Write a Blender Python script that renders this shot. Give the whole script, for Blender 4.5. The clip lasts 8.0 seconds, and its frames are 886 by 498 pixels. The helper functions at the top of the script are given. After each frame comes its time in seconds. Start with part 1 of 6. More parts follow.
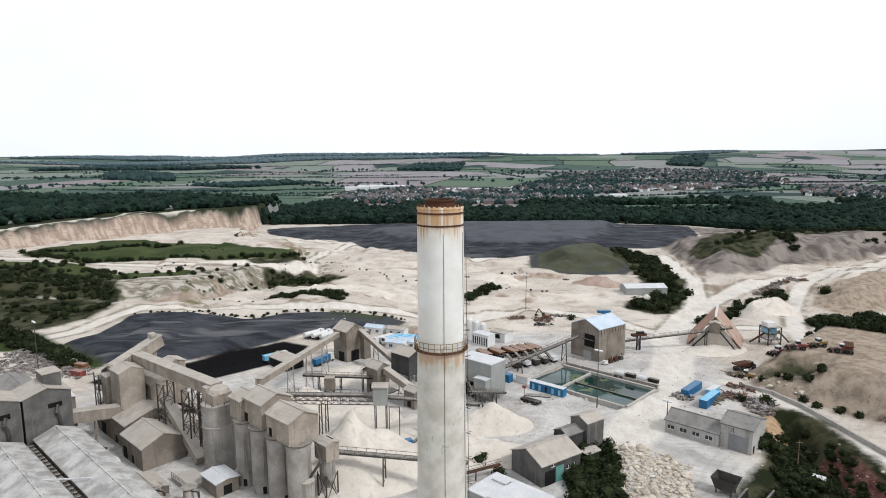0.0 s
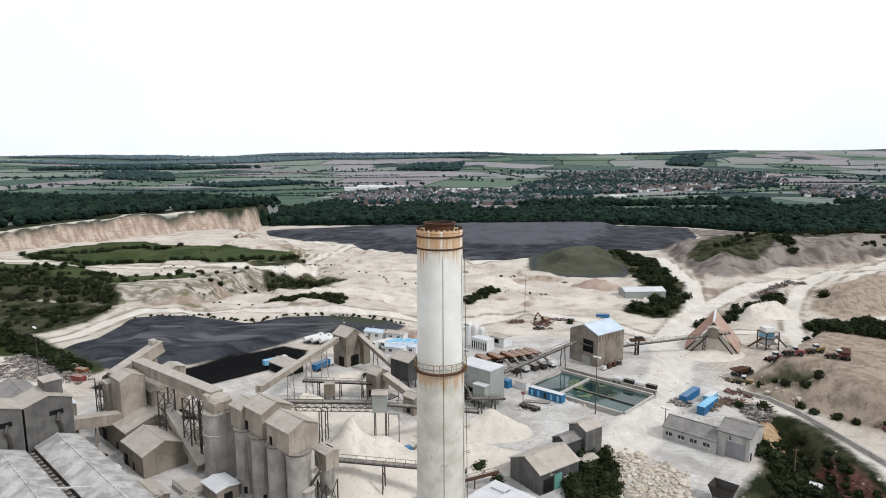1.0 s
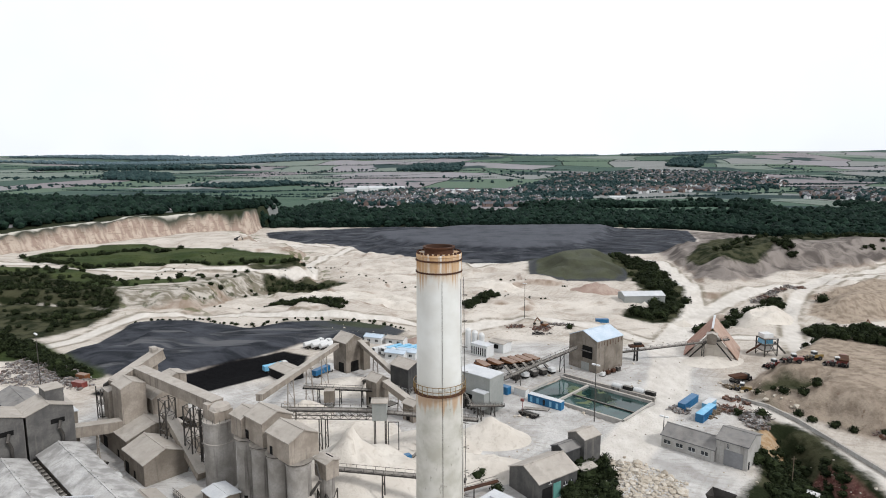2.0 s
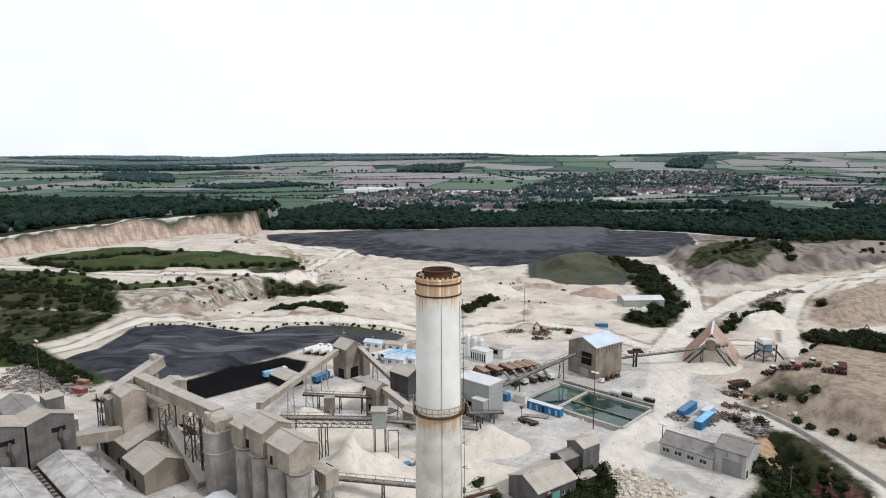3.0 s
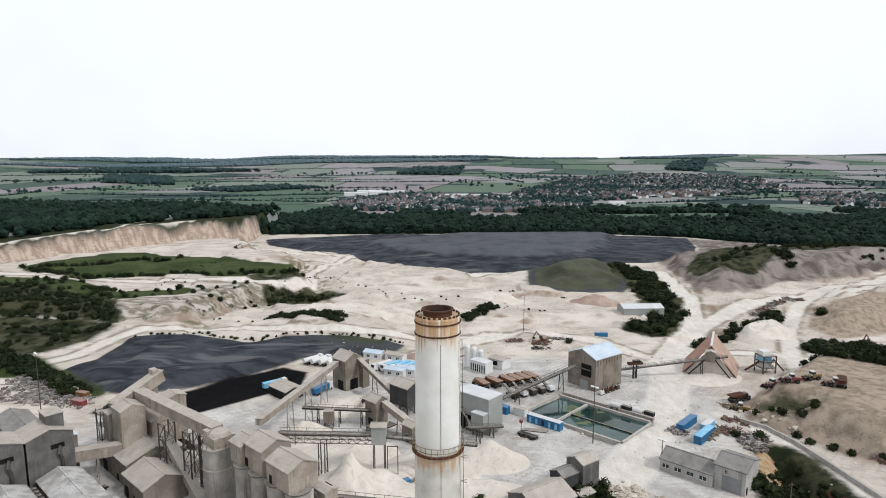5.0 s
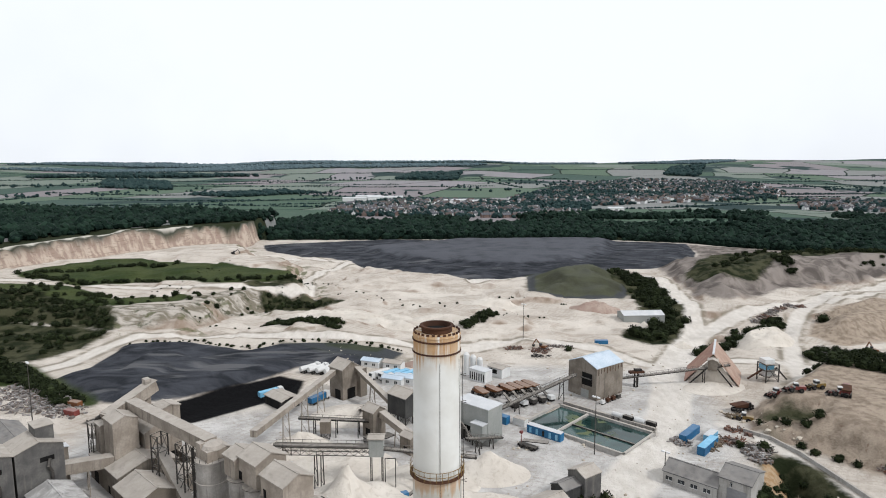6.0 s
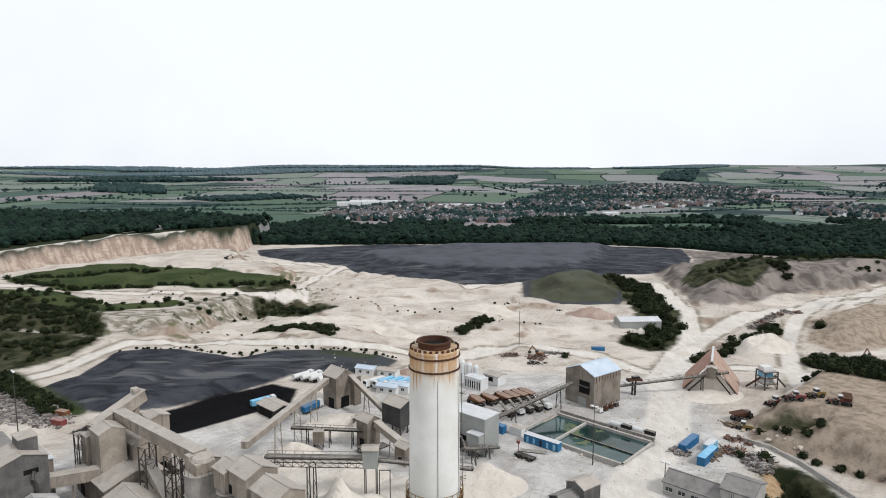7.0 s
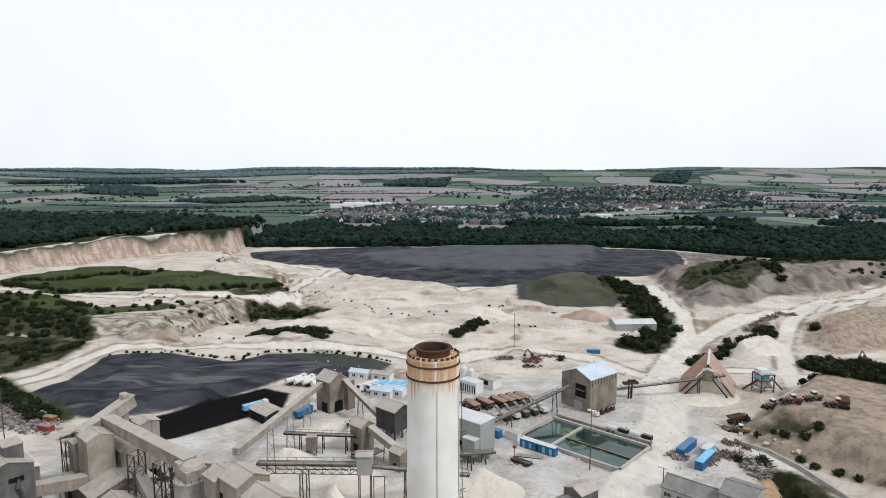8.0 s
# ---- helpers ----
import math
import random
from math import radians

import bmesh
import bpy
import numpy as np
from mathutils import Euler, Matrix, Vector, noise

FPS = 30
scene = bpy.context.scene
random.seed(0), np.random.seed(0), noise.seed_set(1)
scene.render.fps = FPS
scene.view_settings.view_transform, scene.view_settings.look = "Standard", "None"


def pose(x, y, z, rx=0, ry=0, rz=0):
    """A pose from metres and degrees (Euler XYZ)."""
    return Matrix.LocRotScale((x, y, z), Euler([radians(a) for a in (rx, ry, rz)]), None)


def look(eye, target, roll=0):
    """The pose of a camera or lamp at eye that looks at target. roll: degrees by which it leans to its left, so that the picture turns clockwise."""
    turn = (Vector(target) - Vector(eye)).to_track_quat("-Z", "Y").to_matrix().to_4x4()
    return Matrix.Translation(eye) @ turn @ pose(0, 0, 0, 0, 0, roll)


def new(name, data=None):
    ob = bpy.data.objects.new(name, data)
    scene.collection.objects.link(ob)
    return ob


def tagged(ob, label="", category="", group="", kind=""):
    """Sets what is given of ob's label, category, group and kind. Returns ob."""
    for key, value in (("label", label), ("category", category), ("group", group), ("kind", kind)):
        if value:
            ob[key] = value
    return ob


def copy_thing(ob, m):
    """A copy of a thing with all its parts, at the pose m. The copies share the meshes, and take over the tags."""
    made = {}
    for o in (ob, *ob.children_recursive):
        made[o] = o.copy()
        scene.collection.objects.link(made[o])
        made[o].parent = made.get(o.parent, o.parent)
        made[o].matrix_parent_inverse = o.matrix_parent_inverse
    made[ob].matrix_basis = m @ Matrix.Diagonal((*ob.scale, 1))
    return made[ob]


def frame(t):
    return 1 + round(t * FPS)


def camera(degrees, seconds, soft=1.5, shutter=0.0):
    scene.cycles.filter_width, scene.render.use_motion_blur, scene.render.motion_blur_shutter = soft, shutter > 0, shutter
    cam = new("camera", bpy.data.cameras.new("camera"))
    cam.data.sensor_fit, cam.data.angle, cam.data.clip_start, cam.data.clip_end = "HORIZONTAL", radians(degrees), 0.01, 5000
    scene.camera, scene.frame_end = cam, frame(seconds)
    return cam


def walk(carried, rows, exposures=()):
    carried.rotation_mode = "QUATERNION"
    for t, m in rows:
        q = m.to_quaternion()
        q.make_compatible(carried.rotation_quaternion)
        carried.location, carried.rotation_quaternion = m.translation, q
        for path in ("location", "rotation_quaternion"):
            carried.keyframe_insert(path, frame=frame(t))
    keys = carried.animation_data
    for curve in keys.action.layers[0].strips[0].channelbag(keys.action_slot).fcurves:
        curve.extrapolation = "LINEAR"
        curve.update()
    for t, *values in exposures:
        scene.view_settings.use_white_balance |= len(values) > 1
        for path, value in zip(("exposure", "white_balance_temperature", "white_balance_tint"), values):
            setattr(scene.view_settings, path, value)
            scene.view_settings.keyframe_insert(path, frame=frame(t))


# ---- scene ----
cam = camera(70.0, 8.0, soft=1.0)
PATH = [
    (0, (1.749, 0.220, 82.062), (1.706, 2.199, 81.772), -0.34),
    (0.5, (1.758, -0.097, 83.391), (1.716, 1.881, 83.100), -0.29),
    (1, (1.783, -0.396, 84.703), (1.742, 1.582, 84.411), -0.28),
    (1.5, (1.830, -0.663, 86.050), (1.789, 1.315, 85.758), -0.23),
    (3, (1.941, -1.149, 89.979), (1.901, 0.829, 89.688), -0.18),
    (3.5, (1.961, -1.315, 91.266), (1.922, 0.663, 90.975), -0.16),
    (4, (1.988, -1.517, 92.541), (1.948, 0.461, 92.251), -0.13),
    (4.5, (2.014, -1.372, 93.582), (1.974, 0.607, 93.292), -0.12),
    (6, (1.834, 2.945, 94.509), (1.799, 4.927, 94.238), -0.08),
    (6.5, (1.659, 4.857, 94.662), (1.633, 6.840, 94.398), -0.01),
    (7, (1.417, 6.650, 94.666), (1.399, 8.634, 94.409), 0.03),
    (7.5, (1.130, 8.148, 94.533), (1.123, 10.132, 94.281), 0.06),
    (8, (0.837, 9.335, 94.364), (0.840, 11.320, 94.114), 0.07),
]
walk(cam, [(t, look(eye, target, roll)) for t, eye, target, roll in PATH], ((0, 0.2, 6210, 10), (8, 0.1, 6210, 10)))

# ---- sky and sun: a bright overcast day ----
SUN_ELEV, SUN_AZ = radians(44), radians(121)
world = bpy.data.worlds.new("overcast_sky")
scene.world = world
world.use_nodes = True
wn, wl = world.node_tree.nodes, world.node_tree.links
sky = wn.new("ShaderNodeTexSky")
sky.sky_type, sky.sun_disc = "NISHITA", False
sky.sun_elevation, sky.sun_rotation = SUN_ELEV, SUN_AZ
sky.dust_density = 3.0
cloud = wn.new("ShaderNodeTexNoise")
cloud.inputs["Scale"].default_value, cloud.inputs["Detail"].default_value = 1.6, 5
cloud_map = wn.new("ShaderNodeMapRange")
cloud_map.inputs[1].default_value, cloud_map.inputs[2].default_value = 0.3, 0.5
cloud_map.inputs[3].default_value, cloud_map.inputs[4].default_value = 0.8, 0.97
cover = wn.new("ShaderNodeMix")
cover.data_type = "RGBA"
cover.inputs[7].default_value = (9.6, 9.75, 9.9, 1)
wl.new(cloud.outputs[0], cloud_map.inputs[0])
wl.new(cloud_map.outputs[0], cover.inputs[0])
wl.new(sky.outputs[0], cover.inputs[6])
wl.new(cover.outputs[2], wn["Background"].inputs[0])
wn["Background"].inputs[1].default_value = 0.097
sun_data = bpy.data.lights.new("sun", "SUN")
sun_data.energy, sun_data.angle, sun_data.color = 2.1, radians(8), (1.0, 0.97, 0.93)
sun = new("sun", sun_data)
sun.matrix_world = look((75, -45, 85), (0, 0, 0))


# ---- materials ----
class Nodes:
    """A node material under construction."""

    def __init__(self, name, rough=0.85, metal=0.0):
        self.mat = bpy.data.materials.new(name)
        self.mat.use_nodes = True
        self.n, self.l = self.mat.node_tree.nodes, self.mat.node_tree.links
        self.bsdf = self.n["Principled BSDF"]
        self.bsdf.inputs["Roughness"].default_value = rough
        self.bsdf.inputs["Metallic"].default_value = metal
        self.bsdf.inputs["Specular IOR Level"].default_value = 0.5 if rough < 0.55 else 0.12
        self.coord = self.n.new("ShaderNodeTexCoord")

    def put(self, socket, value):
        if isinstance(value, bpy.types.NodeSocket):
            self.l.new(value, socket)
        elif isinstance(value, tuple):
            socket.default_value = (*value, 1) if len(value) == 3 and socket.type == "RGBA" else value
        else:
            socket.default_value = value

    def mapping(self, scale, kind="Object"):
        m = self.n.new("ShaderNodeMapping")
        self.l.new(self.coord.outputs[kind], m.inputs[0])
        m.inputs["Scale"].default_value = scale
        return m.outputs[0]

    def noise(self, scale, detail=4, vec=None, rough=0.55, dist=0.0):
        t = self.n.new("ShaderNodeTexNoise")
        t.inputs["Scale"].default_value, t.inputs["Detail"].default_value = scale, detail
        t.inputs["Roughness"].default_value, t.inputs["Distortion"].default_value = rough, dist
        self.l.new(vec if vec is not None else self.coord.outputs["Object"], t.inputs["Vector"])
        return t.outputs[0]

    def ramp(self, fac, lo, hi, a=0.0, b=1.0):
        r = self.n.new("ShaderNodeMapRange")
        r.interpolation_type = "SMOOTHSTEP"
        for k, v in enumerate((fac, lo, hi, a, b)):
            self.put(r.inputs[k], v)
        return r.outputs[0]

    def math(self, op, a, b=0.0):
        m = self.n.new("ShaderNodeMath")
        m.operation = op
        self.put(m.inputs[0], a), self.put(m.inputs[1], b)
        return m.outputs[0]

    def mix(self, fac, a, b, mode="MIX"):
        m = self.n.new("ShaderNodeMix")
        m.data_type, m.blend_type = "RGBA", mode
        self.put(m.inputs[0], fac), self.put(m.inputs[6], a), self.put(m.inputs[7], b)
        return m.outputs[2]

    def attr(self, name):
        a = self.n.new("ShaderNodeAttribute")
        a.attribute_name = name
        return a.outputs["Fac"]

    def up(self):
        g, s = self.n.new("ShaderNodeNewGeometry"), self.n.new("ShaderNodeSeparateXYZ")
        self.l.new(g.outputs["Normal"], s.inputs[0])
        return s.outputs["Z"]

    def random(self):
        return self.n.new("ShaderNodeObjectInfo").outputs["Random"]

    def island(self):
        return self.n.new("ShaderNodeNewGeometry").outputs["Random Per Island"]

    def bump(self, height, strength=0.4, distance=0.05):
        b = self.n.new("ShaderNodeBump")
        b.inputs["Strength"].default_value, b.inputs["Distance"].default_value = strength, distance
        self.l.new(height, b.inputs["Height"])
        self.l.new(b.outputs[0], self.bsdf.inputs["Normal"])

    def done(self, color):
        self.put(self.bsdf.inputs["Base Color"], color)
        return self.mat


DUST = (0.37, 0.335, 0.293)


def surface(name, a, b, rough=0.85, metal=0.0, grain=2.0, streak=0.0, streak_col=(0.12, 0.11, 0.1), dust=0.0, ribs=0.0, bump=0.3, vary=0.0, blotch=0.0):
    """A weathered surface: two tones of grain, run-down streaks, ribs of sheeting, dust on what faces up."""
    m = Nodes(name, rough, metal)
    big, fine = m.noise(0.22, 5), m.noise(grain, 6)
    col = m.mix(m.ramp(big, 0.35, 0.65), a, b)
    col = m.mix(m.ramp(fine, 0.3, 0.75, 0, 0.35), col, tuple(c * 0.72 for c in a))
    height = fine
    if blotch:
        col = m.mix(m.ramp(m.noise(0.35, 7, m.mapping((1, 1, 1)), dist=1.0), 0.5, 0.68, 0, blotch), col, tuple(c * 0.45 for c in a))
    if vary:
        col = m.mix(m.math("MULTIPLY", m.random(), vary), col, tuple(c * 0.55 for c in b))
    if streak:
        s = m.noise(1.0, 5, m.mapping((1.1, 1.1, 0.07)))
        col = m.mix(m.ramp(s, 0.52, 0.74, 0, streak), col, streak_col)
    if ribs:
        w = m.n.new("ShaderNodeTexWave")
        w.wave_type, w.bands_direction = "BANDS", "DIAGONAL"
        w.inputs["Scale"].default_value = ribs
        m.l.new(m.mapping((1, 1, 0)), w.inputs["Vector"])
        height = m.math("ADD", m.math("MULTIPLY", fine, 0.3), w.outputs["Fac"])
    if dust:
        d = m.math("MULTIPLY", m.ramp(m.up(), 0.3, 0.85), m.ramp(m.noise(0.5, 5), 0.25, 0.6, dust * 0.45, dust))
        col = m.mix(d, col, DUST)
    if bump:
        m.bump(height, bump, 0.06)
    return m.done(col)


CONCRETE = surface("silo_concrete", (0.230, 0.213, 0.191), (0.340, 0.319, 0.294), streak=0.8, streak_col=(0.0800, 0.0720, 0.0640), dust=0.9)
CONCRETE_PALE = surface("pale_concrete", (0.3168, 0.3036, 0.2816), (0.4048, 0.3916, 0.3696), streak=0.55, streak_col=(0.1496, 0.1364, 0.1232), dust=0.9)
CLADDING = surface("grey_cladding", (0.081, 0.078, 0.076), (0.138, 0.132, 0.123), rough=0.7, ribs=2.2, streak=0.6, streak_col=(0.2046, 0.1860, 0.1643), dust=0.85)
CLADDING_DARK = surface("dark_cladding", (0.043, 0.043, 0.043), (0.068, 0.067, 0.064), rough=0.7, ribs=2.2, streak=0.4, streak_col=(0.1278, 0.1206, 0.1104), dust=0.8)
CLADDING_WARM = surface("dusty_beige_cladding", (0.150, 0.128, 0.104), (0.235, 0.205, 0.172), rough=0.75, ribs=2.2, streak=0.7, streak_col=(0.0864, 0.0720, 0.0612), dust=0.9)
CLADDING_PALE = surface("pale_green_grey_cladding", (0.2592, 0.2700, 0.2547), (0.3042, 0.3096, 0.2934), rough=0.65, ribs=2.6, streak=0.25, streak_col=(0.1593, 0.1485, 0.1332), dust=0.5)
ROOF_DUST = surface("dust_covered_roof", (0.300, 0.268, 0.232), (0.430, 0.392, 0.348), ribs=1.6, streak=0.0, dust=0.6, blotch=0.5)
ROOF_STORE = surface("whitened_grey_sheet_roof", (0.235, 0.230, 0.225), (0.500, 0.490, 0.475), ribs=1.6, dust=0.25, blotch=0.35)
ROOF_GREY = surface("grey_sheet_roof", (0.0975, 0.0975, 0.1013), (0.1650, 0.1650, 0.1650), ribs=1.8, dust=0.35, blotch=0.4)
ROOF_BLUE = surface("pale_blue_sheet_roof", (0.391, 0.468, 0.544), (0.493, 0.552, 0.612), rough=0.5, ribs=2.0, bump=0.25)
ROOF_WHITE = surface("white_flat_roof", (0.4743, 0.4815, 0.4896), (0.5508, 0.5508, 0.5508), rough=0.6)
STEEL = surface("dusty_steel", (0.055, 0.051, 0.047), (0.090, 0.082, 0.074), rough=0.6, metal=0.3, dust=0.8)
STEEL_DARK = surface("dark_steel", (0.0192, 0.0186, 0.0180), (0.0384, 0.0366, 0.0348), rough=0.6, metal=0.3, dust=0.45)
BELT = surface("conveyor_belt", (0.024, 0.023, 0.021), (0.045, 0.042, 0.040), dust=0.6)
GALLERY = surface("dusty_gallery_sheeting", (0.235, 0.200, 0.165), (0.340, 0.298, 0.252), ribs=1.6, streak=0.65, streak_col=(0.1092, 0.0936, 0.0780), dust=0.9)
# near-black colour for the unlit inside of doorways, bays, slots and the flue
DARK = surface("dark_opening", (0.0066, 0.0066, 0.0066), (0.0138, 0.0132, 0.0126), bump=0)
RUST = surface("rusty_iron", (0.0780, 0.0375, 0.0225), (0.0450, 0.0255, 0.0188), grain=6)
WHITE = surface("white_paint", (0.561, 0.561, 0.552), (0.637, 0.637, 0.629), rough=0.45, dust=0.3)
BLUE = surface("blue_paint", (0.0072, 0.0936, 0.2160), (0.0144, 0.1296, 0.2736), rough=0.45, dust=0.12)
SKYBLUE = surface("light_blue_tarpaulin", (0.144, 0.378, 0.558), (0.252, 0.468, 0.630), rough=0.5)
RED = surface("red_paint", (0.1520, 0.0272, 0.0224), (0.1936, 0.0464, 0.0368), rough=0.5, dust=0.3)
ORANGE = surface("orange_paint", (0.1740, 0.0750, 0.0315), (0.1357, 0.0585, 0.0323), rough=0.55, dust=0.4)
YELLOW = surface("worn_yellow_paint", (0.2078, 0.1387, 0.0480), (0.1688, 0.1080, 0.0473), rough=0.55, dust=0.4)
GREEN_DOOR = surface("turquoise_paint", (0.093, 0.231, 0.202), (0.123, 0.273, 0.238), rough=0.6)
RUBBER = surface("tyre_rubber", (0.0126, 0.0126, 0.0126), (0.0287, 0.0273, 0.0252), dust=0.3)
DOOR_GREY = surface("grey_roller_door", (0.188, 0.188, 0.193), (0.231, 0.231, 0.237), rough=0.6, ribs=0)
GLASS = surface("dark_window_glass", (0.018, 0.022, 0.025), (0.032, 0.036, 0.041), rough=0.12, bump=0)
LAMP_GLASS = surface("lamp_head_plastic", (0.630, 0.630, 0.630), (0.675, 0.675, 0.675), rough=0.3)
BRICK_RED = surface("red_brick_wall", (0.15, 0.10, 0.085), (0.22, 0.165, 0.145), vary=0.7)
RENDER_WALL = surface("pale_rendered_wall", (0.62, 0.62, 0.62), (0.72, 0.72, 0.71), vary=0.4)
TILE_BROWN = surface("brown_tile_roof", (0.085, 0.07, 0.066), (0.14, 0.115, 0.105), vary=0.8)
TILE_SLATE = surface("slate_roof", (0.0850, 0.0850, 0.0935), (0.1445, 0.1445, 0.1573), vary=0.6)
TIMBER = surface("weathered_timber", (0.150, 0.115, 0.081), (0.206, 0.166, 0.125), grain=5)


def chimney_paint():
    """Off-white paint over concrete; bare and mossy below the ring, rust running down from the rim."""
    m = Nodes("stained_white_chimney_paint", 0.7)
    sep = m.n.new("ShaderNodeSeparateXYZ")
    m.l.new(m.coord.outputs["Object"], sep.inputs[0])
    z = sep.outputs["Z"]
    col = m.mix(m.ramp(m.noise(0.25, 6), 0.35, 0.7), (0.63, 0.64, 0.62), (0.54, 0.54, 0.51))
    bare = m.mix(m.ramp(m.noise(0.5, 7), 0.35, 0.7), (0.50, 0.49, 0.45), (0.37, 0.36, 0.315))
    bare = m.mix(m.ramp(m.noise(1.6, 6, m.mapping((1, 1, 0.5))), 0.62, 0.72, 0, 0.55), bare, (0.13, 0.12, 0.095))
    col = m.mix(m.ramp(z, 60.6, 61.2), bare, col)
    streak = m.noise(1.6, 5, m.mapping((1.0, 1.0, 0.05)))
    for top, reach, amount in ((76.8, 7.5, 1.0), (61.2, 4.5, 0.7)):
        down = m.ramp(z, top - reach, top, 0, 1)
        below = m.ramp(z, top, top + 0.02, 1, 0)
        lim = m.math("SUBTRACT", 0.83, m.math("MULTIPLY", down, 0.42))
        rust = m.math("MULTIPLY", m.math("MULTIPLY", m.ramp(m.math("SUBTRACT", streak, lim), -0.06, 0.09), below), amount)
        col = m.mix(rust, col, m.mix(m.noise(3.0, 4), (0.30, 0.15, 0.06), (0.42, 0.27, 0.14)))
    stain = m.math("MULTIPLY", m.ramp(z, 72.2, 75.5), m.ramp(m.noise(0.7, 5), 0.3, 0.65, 0.1, 0.6))
    col = m.mix(stain, col, (0.46, 0.33, 0.20))
    m.bump(m.noise(4, 5), 0.25, 0.03)
    return m.done(col)


CHIMNEY = chimney_paint()


def foliage(name, dark, light):
    m = Nodes(name, 0.75)
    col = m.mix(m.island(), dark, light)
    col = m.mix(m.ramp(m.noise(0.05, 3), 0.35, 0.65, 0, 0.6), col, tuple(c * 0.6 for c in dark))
    col = m.mix(m.ramp(m.noise(1.5, 4), 0.4, 0.7, 0, 0.45), col, tuple(c * 1.45 for c in light))
    m.bsdf.inputs["Specular IOR Level"].default_value = 0.05
    return m.done(col)


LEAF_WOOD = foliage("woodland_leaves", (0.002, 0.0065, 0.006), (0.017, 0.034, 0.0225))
# far and hill leaves bluer and paler: distance haze put into the colour
LEAF_FAR = foliage("hazed_woodland_leaves", (0.010, 0.024, 0.026), (0.032, 0.055, 0.052))
LEAF_HILL = foliage("hazier_hill_leaves", (0.065, 0.098, 0.112), (0.095, 0.13, 0.14))
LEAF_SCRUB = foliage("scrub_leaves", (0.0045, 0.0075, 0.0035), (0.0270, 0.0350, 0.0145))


def stones(name, a, b, c):
    m = Nodes(name, 0.95)
    col = m.mix(m.island(), a, b)
    col = m.mix(m.ramp(m.noise(1.2, 5), 0.4, 0.7, 0, 0.7), col, c)
    m.bump(m.noise(5, 5), 0.5, 0.05)
    return m.done(col)


STONE = stones("limestone_blocks", (0.5152, 0.4692, 0.4048), (0.3864, 0.3404, 0.2760), (0.3128, 0.2576, 0.1932))
STONE_RED = stones("red_rubble", (0.20, 0.10, 0.08), (0.30, 0.17, 0.13), (0.14, 0.07, 0.055))
SCRAP = stones("scrap_metal", (0.3375, 0.3300, 0.3225), (0.0750, 0.0675, 0.0638), (0.1500, 0.0900, 0.0600))
SCRAP_RUST = stones("rusty_scrap", (0.1540, 0.0700, 0.0420), (0.0700, 0.0490, 0.0420), (0.2520, 0.2310, 0.2170))


def heap_mat(name, a, b, c, grain=1.5):
    m = Nodes(name, 0.95)
    col = m.mix(m.ramp(m.noise(0.12, 5), 0.35, 0.65), a, b)
    run = m.noise(0.6, 6, m.mapping((1, 1, 0.25)), dist=0.6)
    col = m.mix(m.ramp(run, 0.5, 0.72, 0, 0.6), col, c)
    m.bump(m.math("ADD", m.noise(grain, 8), m.math("MULTIPLY", run, 1.5)), 0.6, 0.25)
    return m.done(col)


HEAP_WHITE = heap_mat("crushed_limestone", (0.56, 0.515, 0.455), (0.48, 0.435, 0.38), (0.36, 0.315, 0.265))
HEAP_RED = heap_mat("reddish_stone_heap", (0.27, 0.195, 0.16), (0.34, 0.27, 0.225), (0.2, 0.13, 0.10))

WATER = Nodes("pond_water", 0.08)
_w = WATER.mix(WATER.ramp(WATER.noise(0.06, 4), 0.4, 0.6), (0.010, 0.026, 0.023), (0.03, 0.065, 0.06))
_a = WATER.ramp(WATER.noise(0.16, 7, dist=0.8), 0.53, 0.58)
_sep = WATER.n.new("ShaderNodeSeparateXYZ")
WATER.l.new(WATER.coord.outputs["Object"], _sep.inputs[0])
_zone = WATER.math("MULTIPLY", WATER.ramp(_sep.outputs["X"], -14, -8), WATER.ramp(_sep.outputs["X"], 6, 12, 1, 0))
_a = WATER.math("MULTIPLY", _a, _zone)
_w = WATER.mix(_a, _w, (0.085, 0.105, 0.045))
WATER.put(WATER.bsdf.inputs["Roughness"], WATER.ramp(_a, 0, 1, 0.07, 0.8))
WATER.bump(WATER.noise(2.0, 3), 0.04, 0.03)
WATER = WATER.done(_w)


